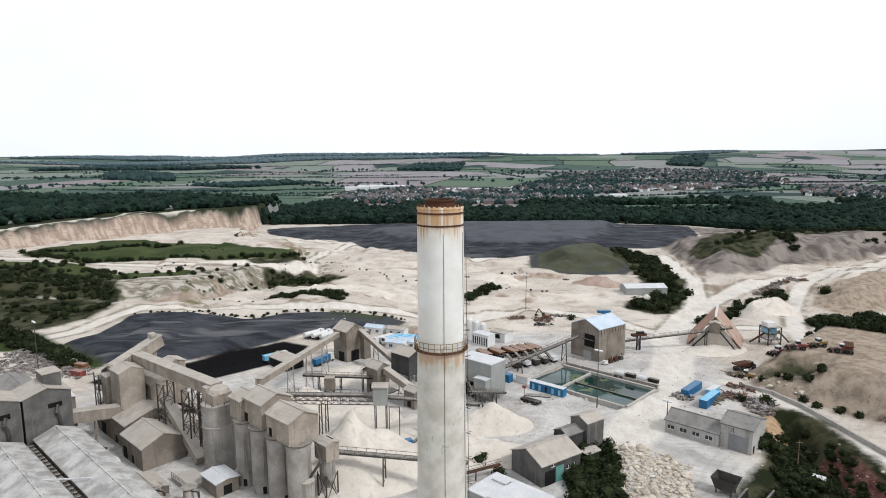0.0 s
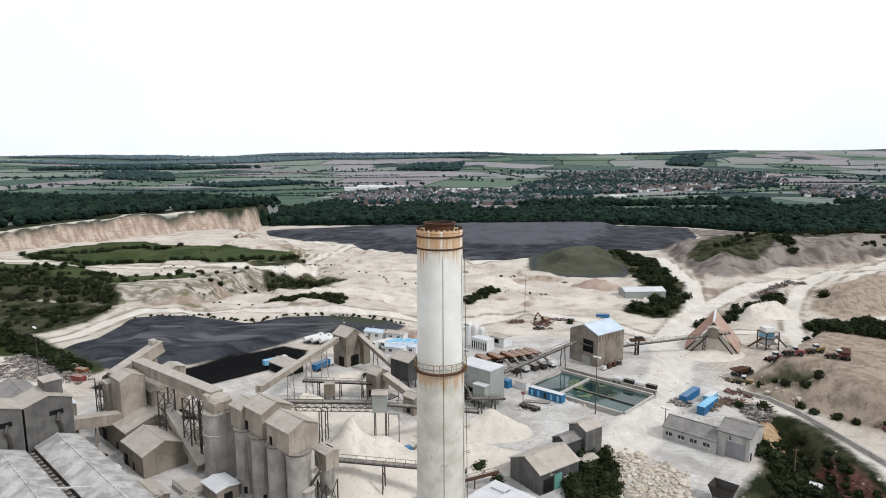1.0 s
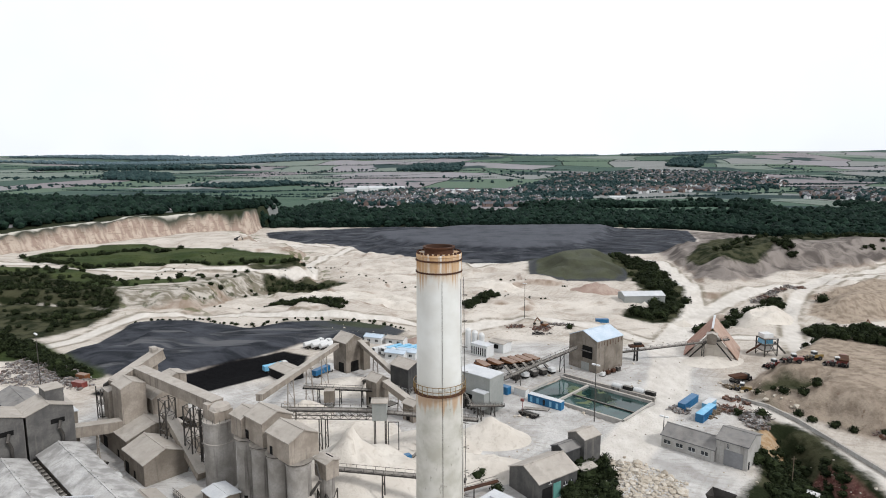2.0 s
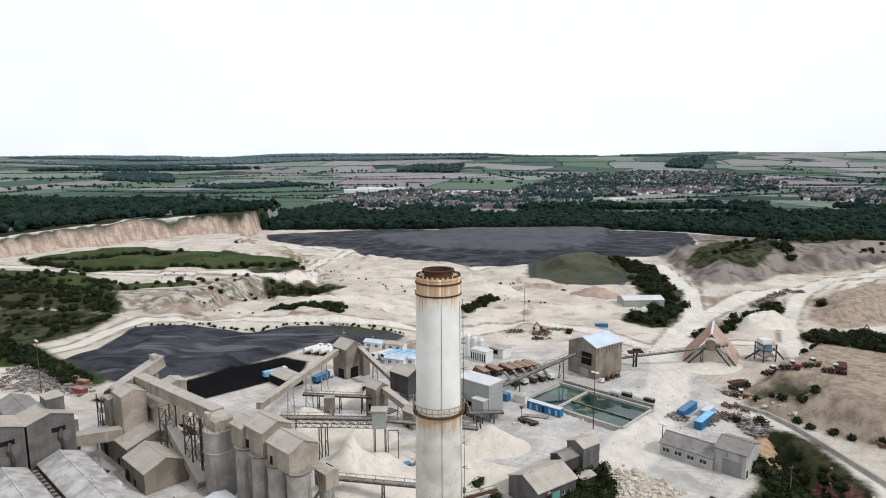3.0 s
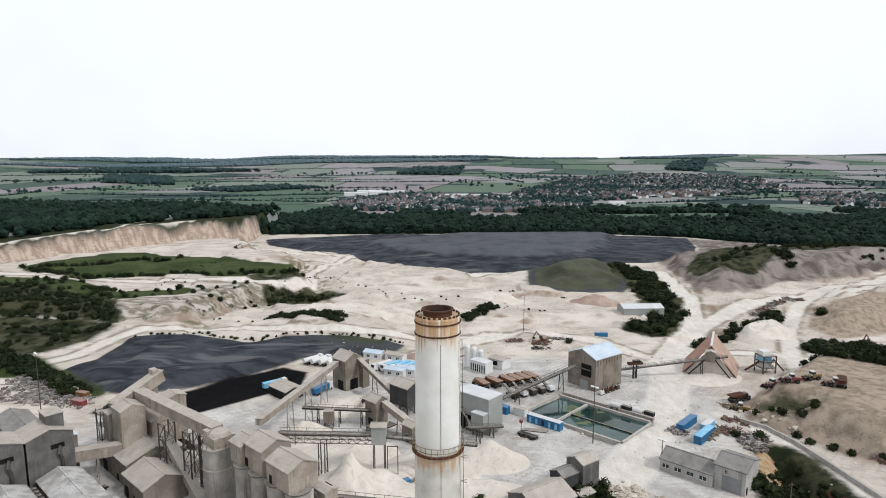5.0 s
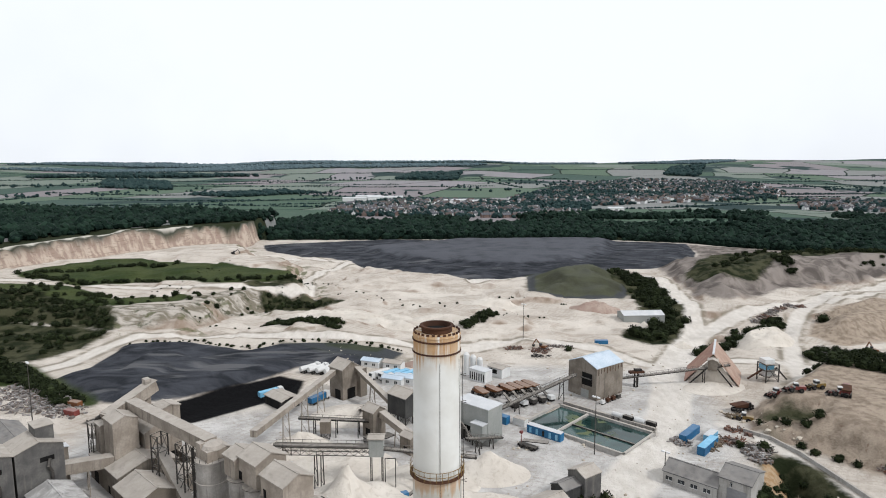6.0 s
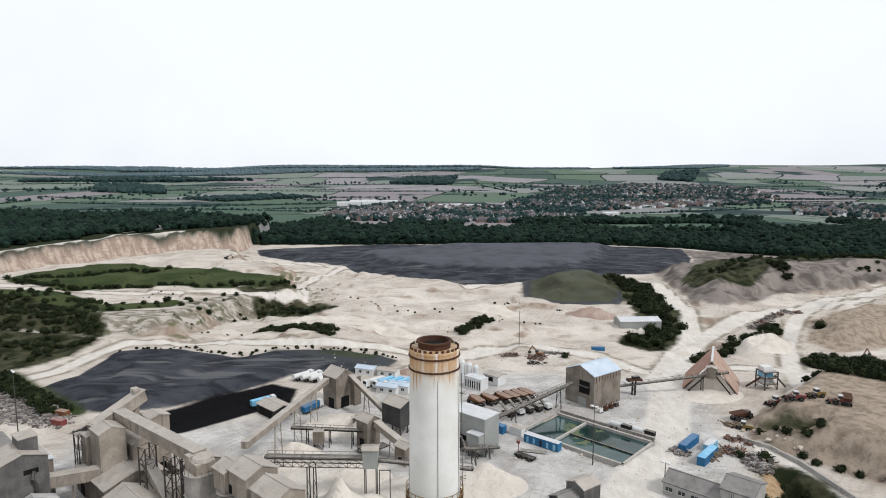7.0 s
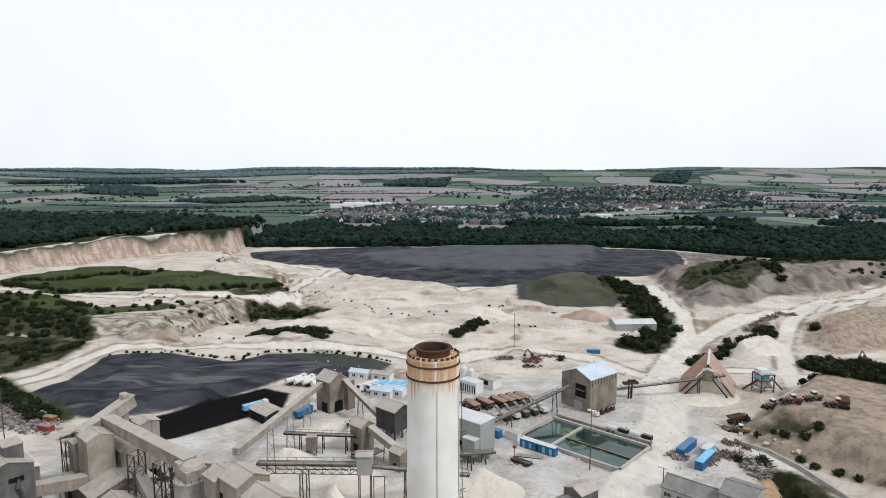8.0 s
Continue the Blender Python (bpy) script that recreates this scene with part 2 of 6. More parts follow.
# ---- building helpers ----
class Shape:
    """Gathers faces for one mesh, in metres."""

    def __init__(self):
        self.v, self.f = [], []

    def add(self, verts, faces):
        k = len(self.v)
        self.v += [tuple(p) for p in verts]
        self.f += [tuple(i + k for i in f) for f in faces]
        return self

    def box(self, x, y, z, sx, sy, sz, turn=0.0):
        """A box on its base centre."""
        c, s = math.cos(radians(turn)), math.sin(radians(turn))
        pts = [(x + c * a * sx / 2 - s * b * sy / 2, y + s * a * sx / 2 + c * b * sy / 2, z + h * sz)
               for h in (0, 1) for a, b in ((-1, -1), (1, -1), (1, 1), (-1, 1))]
        return self.add(pts, [(3, 2, 1, 0), (4, 5, 6, 7), (0, 1, 5, 4), (1, 2, 6, 5), (2, 3, 7, 6), (3, 0, 4, 7)])

    def beam(self, p, q, w, h=None):
        """A bar from p to q, w wide and h high."""
        p, q, h = Vector(p), Vector(q), h or w
        d = (q - p).normalized()
        side = d.cross(Vector((0, 0, 1)))
        side = side.normalized() if side.length > 1e-4 else Vector((1, 0, 0))
        up = side.cross(d)
        pts = [e + side * (a * w / 2) + up * (b * h / 2) for e in (p, q) for a, b in ((-1, -1), (1, -1), (1, 1), (-1, 1))]
        return self.add(pts, [(0, 1, 2, 3), (7, 6, 5, 4), (0, 4, 5, 1), (1, 5, 6, 2), (2, 6, 7, 3), (3, 7, 4, 0)])

    def tube(self, p, q, r0, r1=None, n=12, caps=True):
        """A round bar or cone from p to q."""
        p, q, r1 = Vector(p), Vector(q), r0 if r1 is None else r1
        d = (q - p).normalized()
        a = d.orthogonal().normalized()
        b = d.cross(a)
        ring = [(math.cos(2 * math.pi * k / n), math.sin(2 * math.pi * k / n)) for k in range(n)]
        pts = [p + (a * c + b * s) * r0 for c, s in ring] + [q + (a * c + b * s) * r1 for c, s in ring]
        faces = [(k, (k + 1) % n, n + (k + 1) % n, n + k) for k in range(n)]
        if caps:
            faces += [tuple(reversed(range(n))), tuple(range(n, 2 * n))]
        return self.add(pts, faces)

    def lathe(self, profile, n=32, x=0.0, y=0.0):
        """A surface turned round the upright through x, y; profile: (radius, height) from below."""
        pts = [(x + r * math.cos(2 * math.pi * k / n), y + r * math.sin(2 * math.pi * k / n), z) for r, z in profile for k in range(n)]
        faces = [(j * n + k, j * n + (k + 1) % n, (j + 1) * n + (k + 1) % n, (j + 1) * n + k) for j in range(len(profile) - 1) for k in range(n)]
        faces += [tuple(reversed(range(n))), tuple(range((len(profile) - 1) * n, len(profile) * n))]
        return self.add(pts, faces)

    def gable_walls(self, lx, ly, h, rise, z=0.0, x=0.0, y=0.0):
        """Walls of a hall, ridge along x."""
        a, b = lx / 2, ly / 2
        p = [(x - a, y - b, z), (x + a, y - b, z), (x + a, y + b, z), (x - a, y + b, z), (x - a, y - b, z + h), (x + a, y - b, z + h), (x + a, y + b, z + h), (x - a, y + b, z + h),
             (x - a, y, z + h + rise), (x + a, y, z + h + rise)]
        return self.add(p, [(0, 1, 5, 4), (2, 3, 7, 6), (1, 2, 6, 9, 5), (3, 0, 4, 8, 7), (3, 2, 1, 0)])

    def gable_roof(self, lx, ly, h, rise, z=0.0, x=0.0, y=0.0, over=0.35, thick=0.25):
        """Two roof slabs with an overhang, ridge along x."""
        a, b = lx / 2 + over, ly / 2 + over
        drop = rise * over / (ly / 2)
        for s in (-1, 1):
            e, r = z + h - drop, z + h + rise
            p = [(x - a, y + s * b, e), (x + a, y + s * b, e), (x + a, y, r), (x - a, y, r)]
            p += [(px, py, pz + thick) for px, py, pz in p]
            f = [(0, 1, 2, 3), (7, 6, 5, 4), (0, 4, 5, 1), (1, 5, 6, 2), (2, 6, 7, 3), (3, 7, 4, 0)]
            self.add(p, f if s > 0 else [tuple(reversed(q)) for q in f])
        return self


def part(name, shape, material, parent=None, label="", smooth=False):
    """Links a shape as one mesh object, under a thing or under a part."""
    me = bpy.data.meshes.new(name)
    me.from_pydata([tuple(p) for p in shape.v], [], shape.f)
    me.materials.append(material)
    if smooth:
        me.shade_smooth()
        me.set_sharp_from_angle(angle=radians(35))
    ob = new(name, me)
    ob.parent = parent
    if label:
        ob["label"] = label
    return ob


def thing(name, x, y, turn=0.0, label="", category="", group="", z=None, kind=""):
    """An Empty at the base of a thing, standing on the ground unless z is given."""
    ob = new(name)
    ob.empty_display_size = 0.5
    ob.matrix_basis = pose(x, y, ground_z(x, y) if z is None else z, 0, 0, turn)
    return tagged(ob, label, category, group, kind)


def mesh_np(name, verts, faces, material, attrs=(), smooth=False):
    """A mesh from arrays: verts (n, 3), faces (m, 3 or 4)."""
    me = bpy.data.meshes.new(name)
    m, k = faces.shape
    me.vertices.add(len(verts))
    me.vertices.foreach_set("co", verts.astype(np.float32).ravel())
    me.loops.add(m * k)
    me.loops.foreach_set("vertex_index", faces.astype(np.int32).ravel())
    me.polygons.add(m)
    me.polygons.foreach_set("loop_start", np.arange(0, m * k, k, dtype=np.int32))
    me.polygons.foreach_set("use_smooth", np.full(m, smooth))
    for key, values in attrs:
        me.attributes.new(key, "FLOAT", "POINT").data.foreach_set("value", values.astype(np.float32))
    me.materials.append(material)
    me.update(calc_edges=True)
    me.validate()
    return me


# ---- the lie of the land ----
def sstep(a, b, x):
    t = np.clip((x - a) / (b - a), 0, 1)
    return t * t * (3 - 2 * t)


def base_z(x, y):
    """The works at nought, a shallow pit behind, and land that rises to far hills."""
    west = 1 - sstep(-60, 0, x)
    pit = -6 * sstep(262 + 70 * west, 345 + 70 * west, y) * (1 - sstep(700, 900, y))
    far = 92 * sstep(1500, 4700, y) ** 1.25 * (1 + 0.12 * x / 3000) - 5 * sstep(900, 1400, y) * (1 - sstep(1700, 2400, y))
    return pit + far


LATTICE = np.random.RandomState(7).rand(256, 256)


def value_noise(x, y, size):
    u, v = x / size, y / size
    i, j = np.floor(u).astype(int), np.floor(v).astype(int)
    a, b = u - i, v - j
    a, b = a * a * (3 - 2 * a), b * b * (3 - 2 * b)
    g = lambda p, q: LATTICE[p % 256, q % 256]
    return (g(i, j) * (1 - a) + g(i + 1, j) * a) * (1 - b) + (g(i, j + 1) * (1 - a) + g(i + 1, j + 1) * a) * b - 0.5


def inside(x, y, poly):
    """Signed distance to a polygon's edge, positive inside."""
    d, flip = np.full(np.shape(x), 1e9), np.zeros(np.shape(x), bool)
    for (ax, ay), (bx, by) in zip(poly, poly[1:] + poly[:1]):
        ex, ey = bx - ax, by - ay
        t = np.clip(((x - ax) * ex + (y - ay) * ey) / (ex * ex + ey * ey), 0, 1)
        d = np.minimum(d, np.hypot(x - ax - t * ex, y - ay - t * ey))
        if ey:
            flip ^= ((ay > y) != (by > y)) & (x < ex * (y - ay) / ey + ax)
    return np.where(flip, d, -d)


def along(x, y, line, half):
    """Distance to a line's edge for a strip that is twice half wide, positive inside."""
    d = np.full(np.shape(x), 1e9)
    for (ax, ay), (bx, by) in zip(line, line[1:]):
        ex, ey = bx - ax, by - ay
        t = np.clip(((x - ax) * ex + (y - ay) * ey) / (ex * ex + ey * ey), 0, 1)
        d = np.minimum(d, np.hypot(x - ax - t * ex, y - ay - t * ey))
    return half - d


# outlines in plan
CLIFF = [(-372, 430), (-371, 502), (-368, 540), (-356, 587), (-346, 629), (-326, 672), (-299, 709), (-247, 750), (-247, 900), (-900, 1000), (-1200, 300), (-400, 300)]
RIM = [(-4000, 900), (-900, 900), (-262, 800), (-89, 803), (11, 809), (176, 808), (287, 780), (344, 740), (455, 676), (900, 600), (4000, 500), (4000, 5200), (-4000, 5200)]
FAR_COAL = [(-229, 758), (-171, 779), (-89, 799), (174, 796), (285, 771), (268, 696), (241, 636), (205, 594), (133, 582), (98, 559), (42, 541), (13, 536), (-2, 555), (-88, 596), (-103, 636), (-161, 674), (-213, 716)]
FAR_COAL_TOP = [(-97, 700), (10, 770), (185, 770), (166, 687), (120, 612), (60, 592), (14, 600), (-58, 640)]
GREEN_MOUND = [(65, 547), (97, 578), (144, 584), (152, 554), (141, 489), (125, 464), (82, 463), (58, 470)]
FIELD = [(-340, 485), (-338, 532), (-305, 584), (-246, 571), (-180, 529), (-142, 515), (-113, 481), (-141, 465), (-187, 461), (-257, 464), (-281, 454)]
GREEN_BAND = [(-367, 451), (-297, 448), (-261, 435), (-228, 409), (-203, 409), (-190, 418), (-172, 402), (-178, 386), (-192, 378), (-223, 384), (-242, 397), (-289, 422), (-348, 427)]
SCRUB_SLOPE = [(-344, 423), (-286, 418), (-242, 393), (-208, 375), (-189, 341), (-223, 355), (-251, 366), (-271, 366), (-344, 364)]
SCRUB_BENCH = [(-170, 395), (-160, 385), (-136, 400), (-124, 420), (-136, 448), (-154, 439), (-172, 415)]
SCRUB_STRIP = [(-133, 437), (-118, 446), (-100, 448), (-78, 441), (-84, 431), (-115, 425), (-128, 425)]
BENCH = [(-420, 357), (-294, 359), (-249, 362), (-218, 350), (-187, 338), (-172, 343), (-149, 350), (-141, 380), (-135, 406), (-129, 430), (-115, 446), (-97, 440), (-105, 480), (-125, 525), (-140, 590), (-200, 655), (-245, 740), (-420, 760), (-480, 480)]
COAL = [(-173, 267), (-167, 281), (-168, 317), (-154, 324), (-136, 325), (-118, 317), (-101, 312), (-90, 322), (-72, 324), (-48, 321), (-24, 312), (-30, 291), (-53, 286), (-69, 286), (-80, 274), (-92, 258), (-109, 246), (-128, 240), (-145, 243)]
COAL_GREEN = [(-90, 323), (-72, 325), (-48, 322), (-24, 312), (-30, 291), (-60, 302)]
COAL_BLACK = [(-128, 238), (-109, 243), (-92, 262), (-76, 274), (-64, 268), (-62, 252), (-72, 243), (-94, 222), (-118, 214), (-134, 222)]
BANK = [(-260, 310), (-221, 296), (-200, 286), (-169, 261), (-142, 240), (-156, 238), (-187, 261), (-200, 262), (-260, 275)]
HILL_TOP = [(215, 515), (268, 577), (315, 600), (600, 640), (600, 540), (356, 528), (312, 522), (263, 514)]
HILL = [(194, 600), (184, 470), (204, 456), (266, 500), (360, 531), (640, 540), (640, 640), (315, 640)]
SAND = [(113, 233), (108, 216), (119, 206), (132, 186), (150, 180), (215, 190), (215, 280), (190, 290), (157, 276)]
SAND_HOLLOW = [(108, 230), (112, 218), (122, 210), (134, 212), (136, 222), (124, 230)]
SAND_FAR = [(205, 362), (239, 405), (272, 436), (317, 447), (330, 380), (254, 355), (218, 347)]
PINK = [(282, 768), (343, 744), (420, 690), (300, 640), (234, 612), (245, 640), (270, 696)]
GREEN_NEAR = [(84, 158), (93, 178), (104, 196), (109, 196), (112, 186), (113, 172), (111, 151), (112, 120), (66, 120), (70, 140)]
RED_SLOPE = [(100, 171), (110, 175), (112, 166), (110, 148), (104, 149), (99, 160)]
ORANGE_CUT = [(94, 184), (101, 196), (105, 192), (102, 176), (97, 172)]
RUBBLE = [(46, 173), (56, 170), (64, 159), (57, 132), (38, 130), (41, 153)]
POND = [(45, 242), (73.6, 216), (53.6, 198.4), (29, 227)]
ROADS = [([(-330, 276), (-225, 278), (-190, 278), (-181, 290), (-178, 314), (-170, 332), (-143, 341), (-118, 342), (-88, 337), (-50, 333), (-19, 332), (8, 338), (31, 349)], 3.6),
         ([(44, 165), (60, 190), (82, 230), (94, 262), (97, 281), (118, 320), (142, 367), (168, 454), (174, 529), (158, 566), (128, 590), (60, 560), (20, 528)], 8),
         ([(127, 344), (175, 398), (234, 437), (291, 478), (347, 510), (520, 600)], 6),
         ([(99, 224), (107, 213), (111, 200), (113, 186), (117, 161), (124, 120)], 2.6),
         ([(97, 275), (130, 312), (160, 306), (171, 296), (195, 281), (240, 262)], 4), ([(140, 255), (154, 269), (166, 300), (192, 355), (220, 400), (246, 431), (285, 458), (322, 472)], 4),
         ([(-15, 300), (10, 330), (40, 350), (80, 330), (95, 300)], 4),
         ([(-369, 464), (-318, 466), (-276, 460), (-249, 450), (-179, 442), (-130, 446), (-106, 462), (-112, 492), (-125, 530), (-117, 572), (-100, 618), (-143, 645), (-202, 665), (-254, 691)], 4)]
GRASS_PATCHES = [FIELD, BANK, GREEN_BAND]
YARD = [(-140, 110), (-128, 215), (-60, 240), (-20, 285), (20, 300), (100, 285), (104, 225), (78, 150), (66, 110)]
GRAVEL = [(-320, 366), (-272, 368), (-224, 356), (-195, 345), (-183, 336), (-186, 322), (-192, 300), (-205, 288), (-320, 288)]
HILL_CREST = [(222, 522), (268, 577), (315, 598), (420, 612), (640, 640)]
BENCH_FACE = [(-208, 376), (-190, 342), (-172, 347), (-150, 354), (-144, 380), (-158, 384), (-180, 374)]
MID_GRASS = [(-136, 462), (-152, 455), (-140, 448), (-128, 452), (-116, 470), (-112, 480)]


def height(x, y):
    x, y = np.asarray(x, float), np.asarray(y, float)
    wob = 6 * value_noise(x, y, 24) + 4 * value_noise(x + 50, y, 9)
    z = base_z(x, y)
    near = 1 - sstep(600, 800, y)
    pit = near * sstep(300, 360, y) * (1 - 0.85 * sstep(-6, 8, np.maximum(inside(x, y, COAL), inside(x, y, FAR_COAL))))
    z = z + pit * (2.6 * value_noise(x, y, 38) + 2.4 * value_noise(x, y * 2.2, 15) + 1.3 * value_noise(x, y, 6))
    z = z + 30 * value_noise(x, y, 900) * sstep(2200, 3600, y) + 14 * value_noise(x + 300, y, 420) * sstep(2000, 3000, y)
    z = z + (6.8 - 3.6 * sstep(540, 620, y) - 0.7 * z) * sstep(0, 15, inside(x, y, BENCH) + 1.5 * wob + 5 * value_noise(x, y, 5))
    z = z + 1.2 * sstep(-5, 60, inside(x, y, FIELD))
    z = np.maximum(z, z + (22 - z) * sstep(-2, 7, inside(x, y, CLIFF) + 0.8 * wob))
    z = z + pit * (2.2 * sstep(-0.03, 0.03, value_noise(x + 900, y * 1.7, 60)) + 1.5 * sstep(-0.03, 0.03, value_noise(x, y * 1.5 + 400, 33)))
    z = z + 4 * sstep(-4, 26, inside(x, y, FAR_COAL) + wob) + 6 * sstep(-14, 14, inside(x, y, FAR_COAL_TOP) + wob)
    z = z + 9 * sstep(0, 34, inside(x, y, GREEN_MOUND) + 0.6 * wob)
    z = z + 3.2 * sstep(-1, 9, inside(x, y, COAL) + 0.5 * wob) + 1.8 * sstep(0, 5, inside(x, y, COAL) - 22 + 1.5 * wob)
    z = z - 3.5 * sstep(0, 9, inside(x, y, COAL_BLACK))
    z = z + 4.5 * sstep(0, 14, inside(x, y, BANK) + 0.4 * wob)
    z = z + 13.5 * sstep(-5, 30, inside(x, y, HILL) + 1.2 * wob + 5 * value_noise(x, y, 7)) + 2 * sstep(-6, 8, inside(x, y, HILL_TOP) + wob)
    z = z + 10.5 * sstep(-3, 12, inside(x, y, SAND) + 0.5 * wob + 3 * value_noise(x, y, 5)) - 6 * sstep(-2, 9, inside(x, y, SAND_HOLLOW) + 0.5 * wob)
    z = z + 8 * sstep(0, 22, inside(x, y, SAND_FAR) + 0.7 * wob)
    z = z - 7 * sstep(-2, 9, inside(x, y, GREEN_NEAR) + 0.3 * wob) * (0.6 + 0.8 * sstep(96, 108, x)) + 2.5 * value_noise(x, y, 11) * sstep(0, 6, inside(x, y, GREEN_NEAR))
    z = z + 1.6 * sstep(0, 8, inside(x, y, RUBBLE)) * (0.5 + value_noise(x, y, 7))
    z = z - 1.4 * sstep(-0.5, 0.5, inside(x, y, POND))
    road = np.maximum.reduce([along(x, y, line, half) for line, half in ROADS[:1] + ROADS[2:3]])
    z = z - pit * 0.6 * sstep(-4, 2, road)
    return z


def ground_z(x, y):
    return float(height(np.array([x]), np.array([y]))[0])


def steps(start, stop, first, growth):
    out, s = [start], first
    while out[-1] < stop:
        out.append(out[-1] + s)
        s += growth * s
    return out


def clip_sd(d):
    return np.clip(d, -40, 40)


right = steps(210, 5600, 2.1, 0.021)
left = [-v for v in steps(230, 5600, 2.1, 0.021)]
gx = np.array(left[::-1] + list(np.arange(-228, 210, 2.0)) + right)
behind = [100 - v for v in steps(0, 2600, 4, 0.12)]
gy = np.array(behind[::-1][:-1] + list(np.arange(100, 300, 1.6)) + steps(300, 4890, 1.6, 0.0125))
GX, GY = np.meshgrid(gx, gy)
px, py = GX.ravel(), GY.ravel()
nx, ny = len(gx), len(gy)
kk = (np.arange(ny - 1)[:, None] * nx + np.arange(nx - 1)[None, :]).ravel()
quads = np.stack([kk, kk + 1, kk + nx + 1, kk + nx], 1)
road_sd = np.maximum.reduce([along(px, py, line, half) for line, half in ROADS])
outside = np.maximum(inside(px, py, RIM), inside(px, py, CLIFF) - 6)
scrub_sd = np.maximum.reduce([inside(px, py, p) for p in (SCRUB_SLOPE, SCRUB_STRIP, GREEN_NEAR, MID_GRASS)] + [along(px, py, HILL_CREST, 25), inside(px, py, SAND_HOLLOW) - 7, inside(px, py, GRAVEL) - 6] + [along(px, py, [(112, 356), (128, 382), (145, 434), (150, 477), (150, 560)], 11)])
grass_sd = np.maximum.reduce([inside(px, py, p) for p in GRASS_PATCHES])
ATTRS = [("road", clip_sd(road_sd)), ("coal", clip_sd(np.maximum(inside(px, py, COAL), inside(px, py, FAR_COAL)))),
         ("black", clip_sd(inside(px, py, COAL_BLACK))), ("grass", clip_sd(grass_sd)), ("scrub", clip_sd(scrub_sd)),
         ("mound", clip_sd(np.maximum(inside(px, py, GREEN_MOUND), inside(px, py, COAL_GREEN)))), ("outside", clip_sd(outside)),
         ("cliff", clip_sd(-np.abs(inside(px, py, CLIFF)) + 7)), ("hill", clip_sd(np.maximum(inside(px, py, HILL), inside(px, py, PINK)))),
         ("sand", clip_sd(np.maximum(inside(px, py, SAND), inside(px, py, SAND_FAR)))), ("red", clip_sd(inside(px, py, RED_SLOPE))),
         ("gravel", clip_sd(np.maximum.reduce([inside(px, py, GRAVEL), inside(px, py, SCRUB_BENCH) - 2, inside(px, py, BENCH_FACE)]))), ("coaltop", clip_sd(inside(px, py, FAR_COAL_TOP))), ("rim", np.where(px < -296, 2.4 - np.abs(inside(px, py, CLIFF) - 10), -40)), ("orange", clip_sd(inside(px, py, ORANGE_CUT))), ("yard", clip_sd(inside(px, py, YARD))), ("bench", clip_sd(-np.abs(inside(px, py, BENCH) - 4) + 14))]


